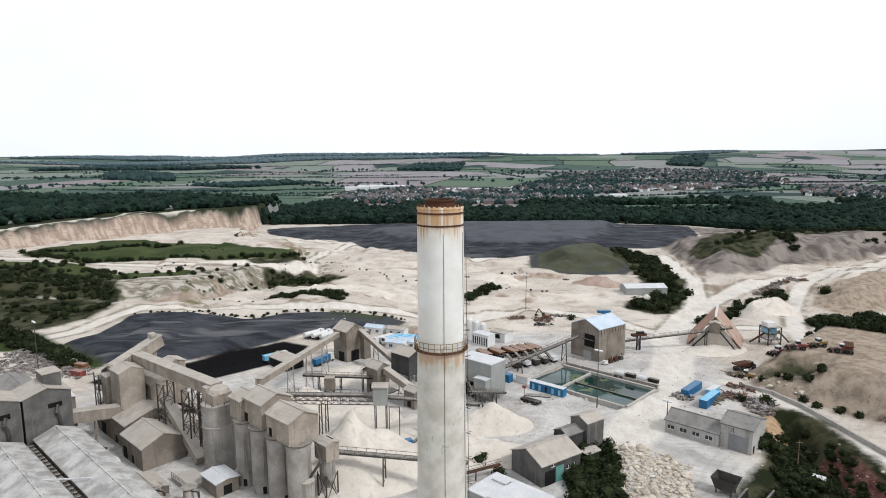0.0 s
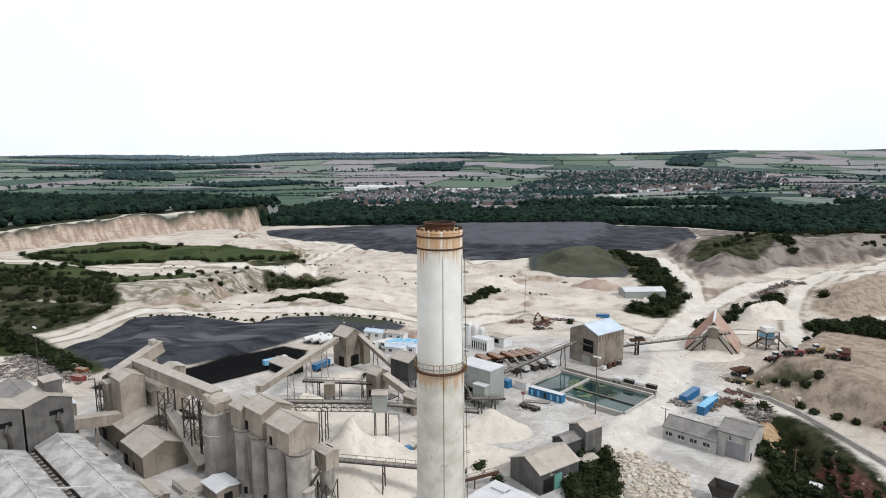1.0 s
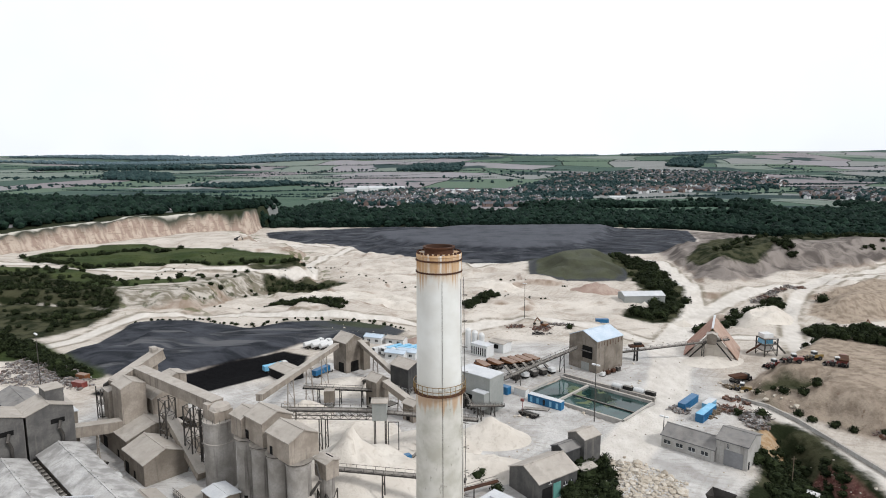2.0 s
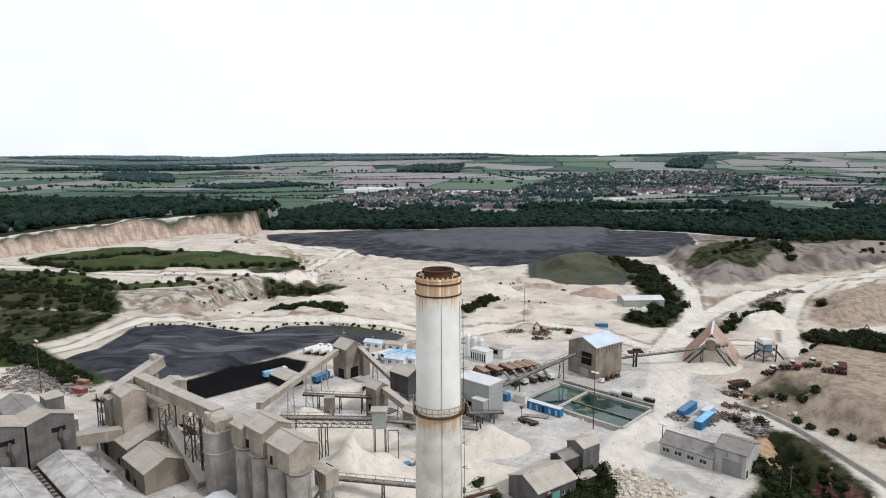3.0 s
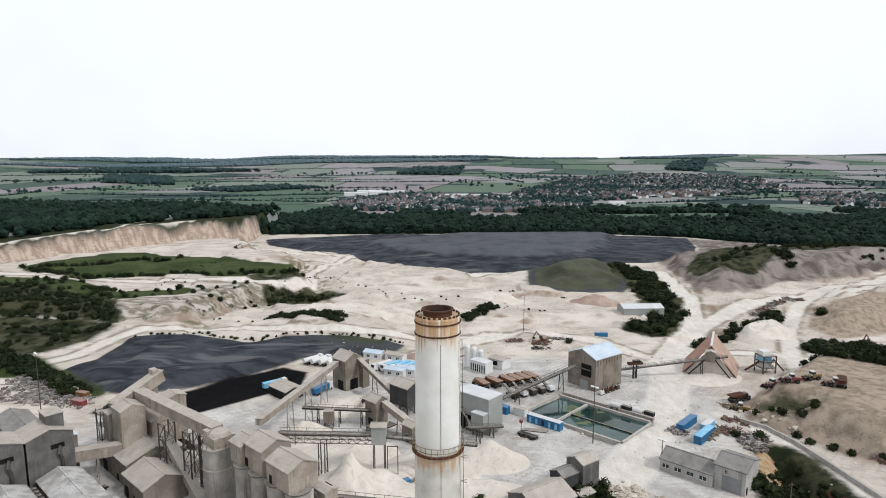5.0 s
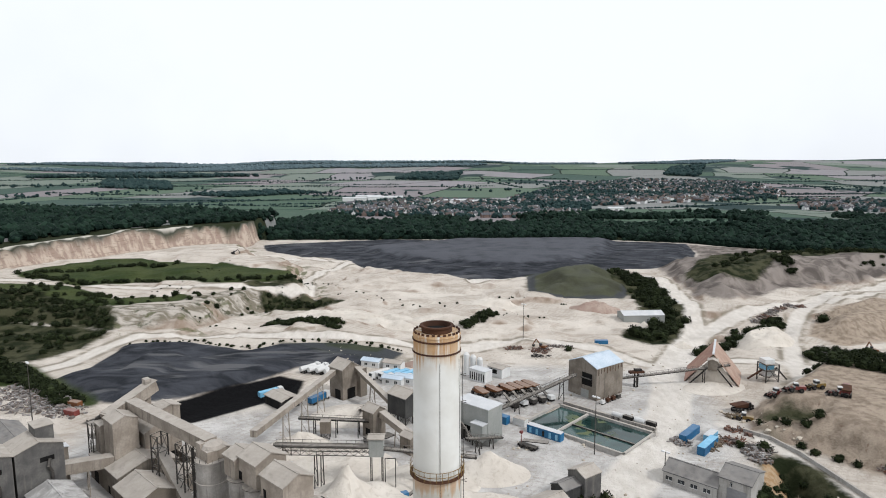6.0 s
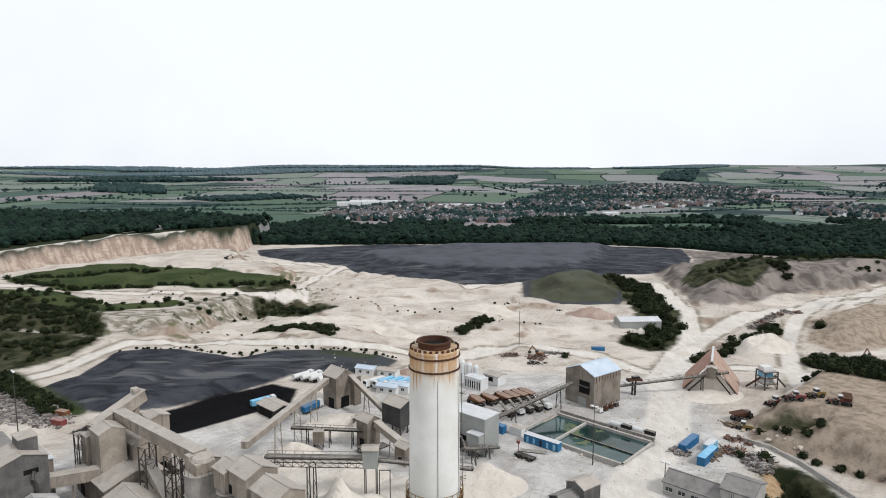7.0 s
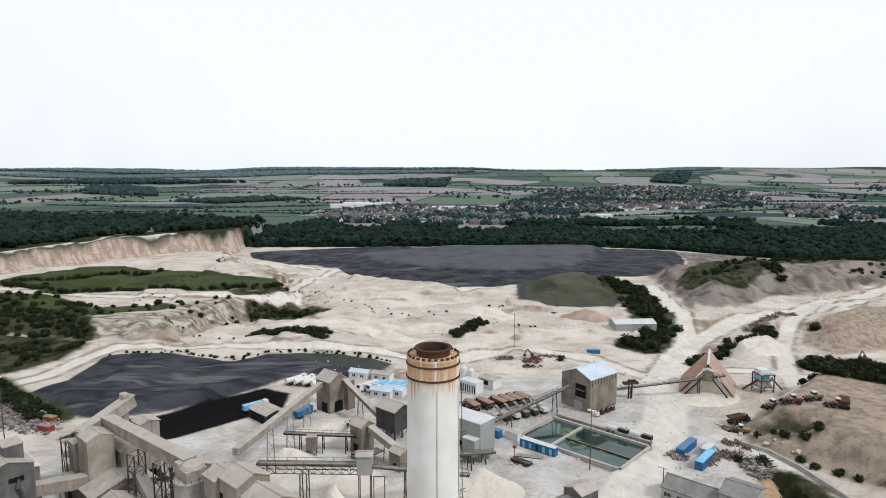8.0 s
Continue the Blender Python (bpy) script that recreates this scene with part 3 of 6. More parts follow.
def ground_material():
    m = Nodes("quarry_and_farmland", 0.95)
    w1, w2, w3 = m.noise(0.05, 6), m.noise(0.012, 5), m.noise(0.6, 6)
    ragged = m.math("ADD", m.math("MULTIPLY", m.math("SUBTRACT", w1, 0.5), 22), m.math("MULTIPLY", m.math("SUBTRACT", w3, 0.5), 5))

    def mask(name, soft=1.5, wild=1.0, grow=0.0):
        d = m.math("ADD", m.attr(name), m.math("MULTIPLY", ragged, wild))
        return m.ramp(m.math("ADD", d, grow), -soft, soft)

    # white limestone floor, trodden and dusty
    col = m.mix(m.ramp(w2, 0.35, 0.65), (0.56, 0.51, 0.45), (0.47, 0.42, 0.365))
    col = m.mix(m.ramp(w1, 0.42, 0.68, 0, 0.7), col, (0.38, 0.33, 0.28))
    col = m.mix(m.ramp(m.noise(0.035, 7, m.mapping((1, 2.4, 1)), dist=0.5), 0.52, 0.68, 0, 0.6), col, (0.27, 0.23, 0.185))
    col = m.mix(m.ramp(m.noise(0.25, 6, m.mapping((1, 0.25, 1)), dist=1.2), 0.5, 0.75, 0, 0.5), col, (0.58, 0.54, 0.485))
    yard = m.mix(m.ramp(m.noise(0.08, 7, dist=0.6), 0.35, 0.65), (0.33, 0.32, 0.31), (0.53, 0.52, 0.505))
    yard = m.mix(m.ramp(m.noise(0.3, 6, m.mapping((0.4, 1.6, 1)), dist=1.5), 0.52, 0.68, 0, 0.6), yard, (0.27, 0.25, 0.225))
    col = m.mix(m.math("MULTIPLY", mask("yard", 9, 0.9), 0.8), col, yard)
    for turn, amount in ((0.7, 0.34), (2.0, 0.28)):
        tyre = m.n.new("ShaderNodeTexWave")
        tyre.inputs["Scale"].default_value, tyre.inputs["Distortion"].default_value = 0.11, 14
        tyre.inputs["Detail"].default_value, tyre.inputs["Detail Scale"].default_value = 4, 0.35
        way = m.n.new("ShaderNodeMapping")
        way.inputs["Rotation"].default_value = (0, 0, turn)
        m.l.new(m.coord.outputs["Object"], way.inputs[0])
        m.l.new(way.outputs[0], tyre.inputs["Vector"])
        line = m.math("MULTIPLY", m.ramp(tyre.outputs["Fac"], 0.6, 0.98, 0, amount * 0.7), m.ramp(w1, 0.4, 0.6))
        col = m.mix(line, col, (0.25, 0.215, 0.175))
    speck = m.math("MULTIPLY", m.ramp(m.noise(0.9, 5, rough=0.7), 0.54, 0.66, 0, 0.55), m.ramp(m.noise(0.07, 4), 0.4, 0.6, 0.25, 1.0))
    col = m.mix(speck, col, (0.24, 0.205, 0.165))
    # steep ground shows darker broken rock and soil
    steep = m.ramp(m.up(), 0.985, 0.91, 0, 0.9)
    rock = m.mix(m.ramp(m.noise(0.15, 6, m.mapping((1, 1, 0.3))), 0.35, 0.65), (0.20, 0.145, 0.105), (0.34, 0.28, 0.23))
    col = m.mix(steep, col, rock)
    gravel = m.mix(m.ramp(m.noise(0.16, 7, m.mapping((0.6, 1.6, 1)), dist=0.6), 0.4, 0.6), (0.40, 0.365, 0.32), (0.17, 0.15, 0.115))
    gravel = m.mix(m.ramp(m.noise(0.1, 6), 0.56, 0.64, 0, 0.85), gravel, (0.05, 0.052, 0.028))
    col = m.mix(mask("gravel", 3, 0.5), col, gravel)
    weeds = m.math("MULTIPLY", m.ramp(m.noise(0.09, 7, dist=0.4), 0.54, 0.62), m.ramp(m.attr("bench"), -8, 8))
    col = m.mix(m.math("MULTIPLY", weeds, 0.8), col, (0.09, 0.095, 0.045))
    hill = m.mix(m.ramp(m.noise(0.07, 6, m.mapping((1, 1, 0.2)), dist=0.8), 0.35, 0.65), (0.09, 0.077, 0.069), (0.23, 0.20, 0.178))
    col = m.mix(mask("hill", 4, 0.6), col, hill)
    sand = m.mix(m.ramp(m.noise(0.3, 6, m.mapping((1, 1, 0.15))), 0.35, 0.7), (0.33, 0.27, 0.21), (0.19, 0.15, 0.115))
    sand = m.mix(m.ramp(m.noise(0.5, 5, m.mapping((1.2, 1.2, 0.1))), 0.6, 0.72, 0, 0.6), sand, (0.15, 0.095, 0.065))
    col = m.mix(mask("sand", 2.5, 0.35), col, sand)
    road = m.mix(m.ramp(m.noise(0.3, 5, m.mapping((1, 0.5, 1))), 0.3, 0.7), (0.60, 0.56, 0.51), (0.50, 0.46, 0.41))
    verge = m.math("MULTIPLY", m.ramp(m.attr("road"), -4.5, -1.5), m.ramp(m.attr("road"), -1.0, 1.0, 1, 0))
    verge = m.math("MULTIPLY", verge, m.ramp(m.noise(0.12, 6), 0.38, 0.55, 0.15, 0.85))
    verge = m.math("MULTIPLY", verge, m.ramp(m.attr("yard"), -14, -2, 1, 0))
    col = m.mix(verge, col, (0.19, 0.165, 0.125))
    col = m.mix(mask("road", 1.5, 0.12), col, road)
    # the quarry face: bands and cracks
    face = m.mix(m.ramp(m.noise(0.2, 6, m.mapping((1, 1, 0.12))), 0.4, 0.6), (0.42, 0.345, 0.28), (0.28, 0.21, 0.17))
    face = m.mix(m.ramp(m.noise(0.35, 5, m.mapping((0.3, 0.3, 2.2))), 0.55, 0.65, 0, 0.5), face, (0.17, 0.12, 0.09))
    col = m.mix(m.math("MULTIPLY", mask("cliff", 3, 0.1), m.ramp(m.up(), 0.96, 0.86)), col, face)
    # coal, near-black coal, red shale
    coal = m.mix(m.ramp(m.noise(0.06, 7, m.mapping((1, 2, 1)), dist=0.7), 0.35, 0.65), (0.020, 0.022, 0.026), (0.054, 0.057, 0.066))
    coal = m.mix(m.ramp(m.noise(0.03, 6, m.mapping((0.6, 3, 1)), dist=1.0), 0.57, 0.66, 0, 0.8), coal, (0.11, 0.11, 0.113))
    coal = m.mix(m.math("MULTIPLY", mask("coaltop", 4, 0.5), m.ramp(w1, 0.3, 0.6, 0.4, 0.95)), coal, (0.083, 0.086, 0.097))
    col = m.mix(mask("coal", 1.5, 0.22), col, coal)
    moss = m.mix(m.ramp(w1, 0.3, 0.7), (0.028, 0.034, 0.022), (0.05, 0.058, 0.034))
    col = m.mix(m.math("MULTIPLY", mask("mound", 5, 0.8), 0.93), col, moss)
    col = m.mix(m.math("MULTIPLY", m.ramp(m.attr("mound"), -1, 1), m.ramp(m.math("ADD", m.attr("mound"), m.math("MULTIPLY", ragged, 0.4)), 5, 9, 0.9, 0)), col, (0.05, 0.053, 0.058))
    col = m.mix(mask("black", 1.2, 0.15), col, m.mix(m.noise(0.8, 6), (0.003, 0.003, 0.0035), (0.009, 0.009, 0.0095)))
    # grass and scrub
    grass = m.mix(m.ramp(m.noise(0.035, 6), 0.35, 0.65), (0.030, 0.044, 0.016), (0.056, 0.068, 0.027))
    grass = m.mix(m.ramp(w3, 0.45, 0.75, 0, 0.55), grass, (0.017, 0.024, 0.009))
    col = m.mix(mask("grass", 2.0, 0.35, 3.0), col, grass)
    scrub = m.mix(m.ramp(m.noise(0.12, 6), 0.4, 0.6), (0.014, 0.018, 0.008), (0.055, 0.055, 0.031))
    col = m.mix(mask("scrub", 2.0, 0.6, 3.0), col, scrub)
    col = m.mix(mask("red", 1.0, 0.15), col, m.mix(m.ramp(m.noise(0.6, 7), 0.35, 0.65), (0.095, 0.04, 0.034), (0.16, 0.085, 0.07)))
    col = m.mix(mask("orange", 1.0, 0.15), col, m.mix(m.ramp(m.noise(0.5, 6, m.mapping((1, 1, 0.4))), 0.35, 0.65), (0.28, 0.175, 0.09), (0.36, 0.27, 0.175)))
    # farmland beyond the rim: fields parted by hedges
    warp = m.n.new("ShaderNodeVectorMath")
    warp.operation = "MULTIPLY_ADD"
    drift = m.n.new("ShaderNodeTexNoise")
    drift.inputs["Scale"].default_value, drift.inputs["Detail"].default_value = 0.0016, 1
    m.l.new(m.coord.outputs["Object"], drift.inputs["Vector"])
    m.l.new(drift.outputs["Color"], warp.inputs[0])
    warp.inputs[1].default_value = (420, 420, 0)
    rot = m.n.new("ShaderNodeMapping")
    rot.inputs["Rotation"].default_value = (0, 0, 0.33)
    m.l.new(m.coord.outputs["Object"], rot.inputs[0])
    m.l.new(rot.outputs[0], warp.inputs[2])
    fields = m.n.new("ShaderNodeTexBrick")
    m.l.new(warp.outputs[0], fields.inputs["Vector"])
    fields.offset, fields.squash, fields.squash_frequency = 0.37, 1.5, 3
    for key, value in (("Scale", 1.0), ("Mortar Size", 5.0), ("Mortar Smooth", 0.3), ("Brick Width", 250.0), ("Row Height", 330.0)):
        fields.inputs[key].default_value = value
    fields.inputs["Color1"].default_value, fields.inputs["Color2"].default_value = (0, 0, 0, 1), (1, 1, 1, 1)
    pick = m.n.new("ShaderNodeValToRGB")
    pick.color_ramp.interpolation = "CONSTANT"
    tones = [(0.0, (0.105, 0.14, 0.075)), (0.17, (0.36, 0.27, 0.205)), (0.30, (0.16, 0.19, 0.10)), (0.44, (0.34, 0.29, 0.205)), (0.56, (0.085, 0.115, 0.07)),
             (0.68, (0.27, 0.265, 0.165)), (0.80, (0.40, 0.315, 0.24)), (0.9, (0.125, 0.16, 0.085))]
    for k, (at, c) in enumerate(tones):
        e = pick.color_ramp.elements[k] if k < 2 else pick.color_ramp.elements.new(at)
        e.position, e.color = at, (*c, 1)
    m.l.new(fields.outputs["Color"], pick.inputs[0])
    crop = m.mix(m.ramp(m.noise(0.02, 6), 0.3, 0.7, 0, 0.25), pick.outputs[0], (0.16, 0.17, 0.09))
    # blue multiply over every field: distance haze carried in the crop colour
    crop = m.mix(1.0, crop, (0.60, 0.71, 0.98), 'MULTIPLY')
    crop = m.mix(fields.outputs["Fac"], crop, (0.014, 0.024, 0.016))
    woods = m.math("MULTIPLY", m.ramp(m.noise(0.0022, 5), 0.57, 0.60), m.ramp(m.attr("outside"), 39, 40))
    # far wood patches use the same haze-blued leaf tones
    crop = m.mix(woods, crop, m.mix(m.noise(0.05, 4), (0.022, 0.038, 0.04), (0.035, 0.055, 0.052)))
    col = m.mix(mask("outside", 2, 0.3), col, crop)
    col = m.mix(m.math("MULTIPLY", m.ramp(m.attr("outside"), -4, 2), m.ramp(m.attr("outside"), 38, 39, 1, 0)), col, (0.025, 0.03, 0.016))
    col = m.mix(m.ramp(m.attr("rim"), -1.2, 1.2), col, (0.46, 0.43, 0.38))
    m.bump(m.math("ADD", m.noise(0.7, 9, rough=0.65), m.math("MULTIPLY", w1, 3)), 0.9, 0.8)
    m.bsdf.inputs["Specular IOR Level"].default_value = 0.05
    return m.done(col)


ground = new("ground", mesh_np("ground", np.stack([px, py, height(px, py)], 1), quads, ground_material(), ATTRS, smooth=True))
tagged(ground, "pale limestone quarry floor, coal yards and distant farmland", "ground", kind="structure")


# ---- the works ----
def hall(name, x, y, turn, lx, ly, h, rise, wall, roof, label, category="building", z=None, group="", doors=(), windows=(), over=0.35, base=0.4):
    """A hall with its ridge along its own x. doors, windows: (side, offset, sill, width, height); sides f(-y) b(+y) r(+x) l(-x)."""
    ob = thing(name, x, y, turn, label, category, group, z)
    part("wall", Shape().gable_walls(lx, ly, h + base, rise, -base), wall, ob)
    part("roof", Shape().gable_roof(lx, ly, h, rise, over=over), roof, ob)
    part("ridge_cap", Shape().box(0, 0, h + rise + 0.2, lx + 2 * over, 0.5, 0.12), roof, ob)
    for kind, holes in (("door", doors), ("window", windows)):
        for hole in holes:
            side, off, sill, w, tall = hole[:5]
            # a door without its own material is a panel coloured like a shaded opening
            mat = hole[5] if len(hole) > 5 else (DARK if kind == "door" else GLASS)
            s = Shape()
            if side in "fb":
                s.box(off, (-1 if side == "f" else 1) * ly / 2, sill, w, 0.16, tall)
            else:
                s.box((1 if side == "r" else -1) * lx / 2, off, sill, 0.16, w, tall)
            p = part(kind, s, mat, ob)
            if kind == "window":
                f = Shape()
                if side in "fb":
                    k = (-1 if side == "f" else 1) * ly / 2
                    f.box(off, k, sill - 0.12, w + 0.3, 0.3, 0.12).box(off, k, sill, 0.1, 0.24, tall)
                else:
                    k = (1 if side == "r" else -1) * lx / 2
                    f.box(k, off, sill - 0.12, 0.3, w + 0.3, 0.12).box(k, off, sill, 0.24, 0.1, tall)
                part("window_frame", f, WHITE, p)
    return ob


def legs(ob, spots, z0, z1, w=0.3, brace=True, mat=None):
    """Upright posts under a thing, each a part, with cross braces between neighbours."""
    for px_, py_ in spots:
        part("leg", Shape().beam((px_, py_, z0), (px_, py_, z1), w), mat or STEEL, ob)
    if brace:
        for (ax, ay), (bx, by) in zip(spots, spots[1:]):
            part("brace", Shape().beam((ax, ay, z0 + 0.4), (bx, by, z1), 0.14).beam((bx, by, z0 + 0.4), (ax, ay, z1), 0.14), mat or STEEL, ob)


def conveyor(name, p, q, label, w=1.6, covered=False, props=(), truss=0.0, mat=None, group=""):
    """A conveyor from p to q (x, y, z over the datum) with belt, side frames and trestles at the shares given."""
    p, q = Vector(p), Vector(q)
    ob = thing(name, p.x, p.y, 0, label, "conveyor", group, z=0)
    P, Q = Vector((0, 0, p.z)), Vector((q.x - p.x, q.y - p.y, q.z))
    d = (Q - P).normalized()
    side = d.cross(Vector((0, 0, 1))).normalized()
    up = Vector((0, 0, 1))
    mat = mat or STEEL
    if covered:
        part("gallery", Shape().beam(P, Q, w, w * 0.95), mat, ob)
        cap = Shape()
        cap.beam(P + up * w * 0.53, Q + up * w * 0.53, w + 0.3, 0.14)
        part("gallery_roof", cap, ROOF_DUST, ob)
    else:
        part("belt", Shape().beam(P + up * 0.15, Q + up * 0.15, w * 0.7, 0.16), BELT, ob)
        for s in (-1, 1):
            part("side_frame", Shape().beam(P + side * s * w / 2, Q + side * s * w / 2, 0.16, 0.45), mat, ob)
            rail = Shape().beam(P + side * s * w / 2 + up * 1.1, Q + side * s * w / 2 + up * 1.1, 0.09)
            n = max(2, int((Q - P).length / 2.5))
            for k in range(n + 1):
                c = P.lerp(Q, k / n) + side * s * w / 2
                rail.beam(c, c + up * 1.1, 0.09)
            part("handrail", rail, mat, ob)
        for end in (P, Q):
            part("drum", Shape().tube(end - side * w * 0.4, end + side * w * 0.4, 0.4, n=10), STEEL_DARK, ob)
    if truss:
        n = max(3, int((Q - P).length / truss))
        for s in (-1, 1):
            t = Shape().beam(P + side * s * w / 2 - up * truss, Q + side * s * w / 2 - up * truss, 0.2)
            for k in range(n):
                a, b = P.lerp(Q, k / n), P.lerp(Q, (k + 1) / n)
                o = side * s * w / 2
                t.beam(a + o - up * truss, b + o, 0.14).beam(a + o, b + o - up * truss, 0.14).beam(a + o - up * truss, a + o, 0.14)
            part("truss", t, mat, ob)
    for share in props:
        c = P.lerp(Q, share)
        g = ground_z(p.x + c.x, p.y + c.y) - 0.3
        top = c.z - (truss if truss else 0.2)
        for s in (-1, 1):
            foot, head = Vector((c.x, c.y, 0)) + side * s * w * 0.75, Vector((c.x, c.y, 0)) + side * s * w * 0.45
            part("leg", Shape().beam((foot.x, foot.y, g), (head.x, head.y, top), 0.28), mat, ob)
        b = Shape()
        for k in range(max(1, int((top - g) / 4))):
            za, zb = g + k * 4 + 0.5, min(g + k * 4 + 4.5, top)
            b.beam((c.x - side.x * w * .6, c.y - side.y * w * .6, za), (c.x + side.x * w * .6, c.y + side.y * w * .6, zb), 0.12)
        part("brace", b, mat, ob)
    return ob


def chimney():
    ob = thing("chimney", 0, 68.3, 0, "tall off-white concrete chimney with rust streaks and ring railing", "chimney", z=0)
    part("base", Shape().box(0, 0, -0.3, 8, 8, 1.3), CONCRETE_PALE, ob)
    part("shaft", Shape().lathe([(3.35, 0.8), (3.1, 20), (2.82, 45), (2.66, 60.9), (2.66, 61.0), (2.60, 61.02), (2.5, 76.0), (2.5, 76.5)], 56), CHIMNEY, ob, smooth=True)
    for z, r in ((76.0, 2.52), (74.7, 2.52)):
        part("hoop", Shape().lathe([(r, z), (r + 0.09, z + 0.03), (r + 0.09, z + 0.16), (r, z + 0.19)], 48), RUST, ob, smooth=True)
    for k in range(26):
        a = 2 * math.pi * k / 26
        rim = Shape().box(2.42 * math.cos(a), 2.42 * math.sin(a), 76.5, 0.13, 0.3, 0.5, math.degrees(a))
        part("rim_stud", rim, RUST, ob, "rusty stud on the rim")
    part("rim", Shape().lathe([(2.5, 76.48), (2.56, 76.55), (2.5, 76.78), (1.7, 76.8)], 48), CHIMNEY, ob)
    liner = Shape().lathe([(1.62, 76.3), (1.62, 77.3), (1.78, 77.36), (1.8, 77.52), (1.5, 77.52), (1.4, 76.7)], 40)
    part("liner", liner, RUST, ob, "rusty steel flue liner")
    part("flue", Shape().lathe([(1.42, 77.0), (0.02, 77.02)], 32), DARK, ob)
    ring = Shape().lathe([(2.66, 61.0), (3.0, 61.02), (3.0, 61.14), (2.6, 61.16)], 48)
    part("platform", ring, RUST, ob, "rusty ring platform")
    rails = Shape()
    n = 28
    for k in range(n):
        a, b = 2 * math.pi * k / n, 2 * math.pi * (k + 1) / n
        pa, pb = (2.96 * math.cos(a), 2.96 * math.sin(a)), (2.96 * math.cos(b), 2.96 * math.sin(b))
        rails.beam((*pa, 61.1), (*pa, 62.2), 0.06)
        for z in (61.65, 62.2):
            rails.beam((*pa, z), (*pb, z), 0.06)
    part("handrail", rails, YELLOW, ob, "rust-stained yellow handrail")
    for ang in (-1.42, -0.35):
        cable = Shape()
        for z in range(2, 74, 4):
            r0, r1 = 3.37 - 0.0115 * z, 3.37 - 0.0115 * (z + 4)
            cable.beam((r0 * math.cos(ang), r0 * math.sin(ang), z), (r1 * math.cos(ang), r1 * math.sin(ang), min(z + 4, 75)), 0.035)
        part("conductor", cable, STEEL, ob, "lightning conductor strap")
    ladder = Shape()
    for z in range(0, 74):
        r = 3.36 - 0.0115 * z
        for k, s in ((0, -0.22), (1, 0.22)):
            ladder.beam((r + 0.22, s, z), (r + 0.21, s, z + 1), 0.06)
        ladder.beam((r + 0.22, -0.22, z + 0.3), (r + 0.22, 0.22, z + 0.3), 0.05).beam((r + 0.22, -0.22, z + 0.8), (r + 0.22, 0.22, z + 0.8), 0.05)
        if z % 3 == 0:
            ladder.beam((r - 0.1, 0, z), (r + 0.6, 0.35, z), 0.05).beam((r - 0.1, 0, z), (r + 0.6, -0.35, z), 0.05)
    part("ladder", ladder, STEEL, ob)


chimney()

# silos and the mill on the west side; U is the works' own grid
U = -42
big = thing("silo", -61.2, 157.5, U, "large dusty round concrete silo below the long gallery", "silo")
part("barrel", Shape().lathe([(4.0, -0.3), (4.0, 12.4), (4.12, 12.45), (4.12, 12.9), (4.0, 13.0), (4.0, 18.2), (4.15, 18.25), (4.15, 18.7), (3.6, 18.9)], 40), CONCRETE, big, smooth=True)
part("top_house", Shape().box(0.5, 0, 18.7, 5.2, 5.2, 3.0).box(-1.6, -1.2, 18.7, 2.4, 3, 4.2), GALLERY, big)
part("hood", Shape().lathe([(2.9, 21.6), (2.4, 22.6), (1.2, 23.2), (0.2, 23.3)], 20, 0.6, 0.3), ROOF_DUST, big, smooth=True)
for ang in range(0, 360, 24):
    c, s = math.cos(radians(ang)), math.sin(radians(ang))
    part("rail_post", Shape().beam((4.0 * c, 4.0 * s, 18.7), (4.0 * c, 4.0 * s, 19.8), 0.09), STEEL, big)

for k, (sx, sy, r, top) in enumerate(((-51.4, 150.6, 2.75, 17.0), (-46.3, 146.8, 2.75, 16.8), (-40.9, 142.6, 2.9, 16.6), (-35.4, 139.2, 2.9, 16.4), (-47.6, 154.6, 2.7, 16.8), (-42.4, 150.6, 2.7, 16.8), (-37.2, 147.0, 2.7, 16.6))):
    s = thing("silo", sx, sy, 20 * k, "tall streaked concrete cement silo in a close row", "silo", "cement silos")
    part("barrel", Shape().lathe([(r, -0.3), (r, top - 1.2), (r + 0.16, top - 1.1), (r + 0.16, top - 0.5), (r, top - 0.4), (r, top), (0.3, top + 0.05)], 28), CONCRETE, s, smooth=True)
    part("walkway", Shape().lathe([(r, top - 0.1), (r + 0.5, top - 0.08), (r + 0.5, top + 0.08), (r, top + 0.1)], 28), STEEL, s)
    part("hatch", Shape().box(0, -r - 0.02, 0.4, 0.9, 0.16, 1.8), DARK, s)


def top_house(x, y, z, lx, ly, h, rise, name="silo_house", holes=()):
    return hall(name, x, y, U, lx, ly, h, rise, GALLERY, ROOF_DUST, "dust-covered sheeted house on top of the silos", "building", z=z, group="silo top houses", doors=holes, base=0.0)


top_house(-37.4, 142.2, 16.5, 9.5, 8.2, 5.4, 1.9, holes=(("f", -3, 0.2, 1.1, 2.1),))
top_house(-45.4, 149.8, 16.9, 8.0, 8.5, 6.2, 1.9, holes=(("f", -3.2, 0.3, 1.4, 2.2), ("r", -2.4, 0.3, 1.0, 2.0)))
top_house(-51.6, 153.0, 17.0, 5.2, 7.0, 5.2, 1.4)

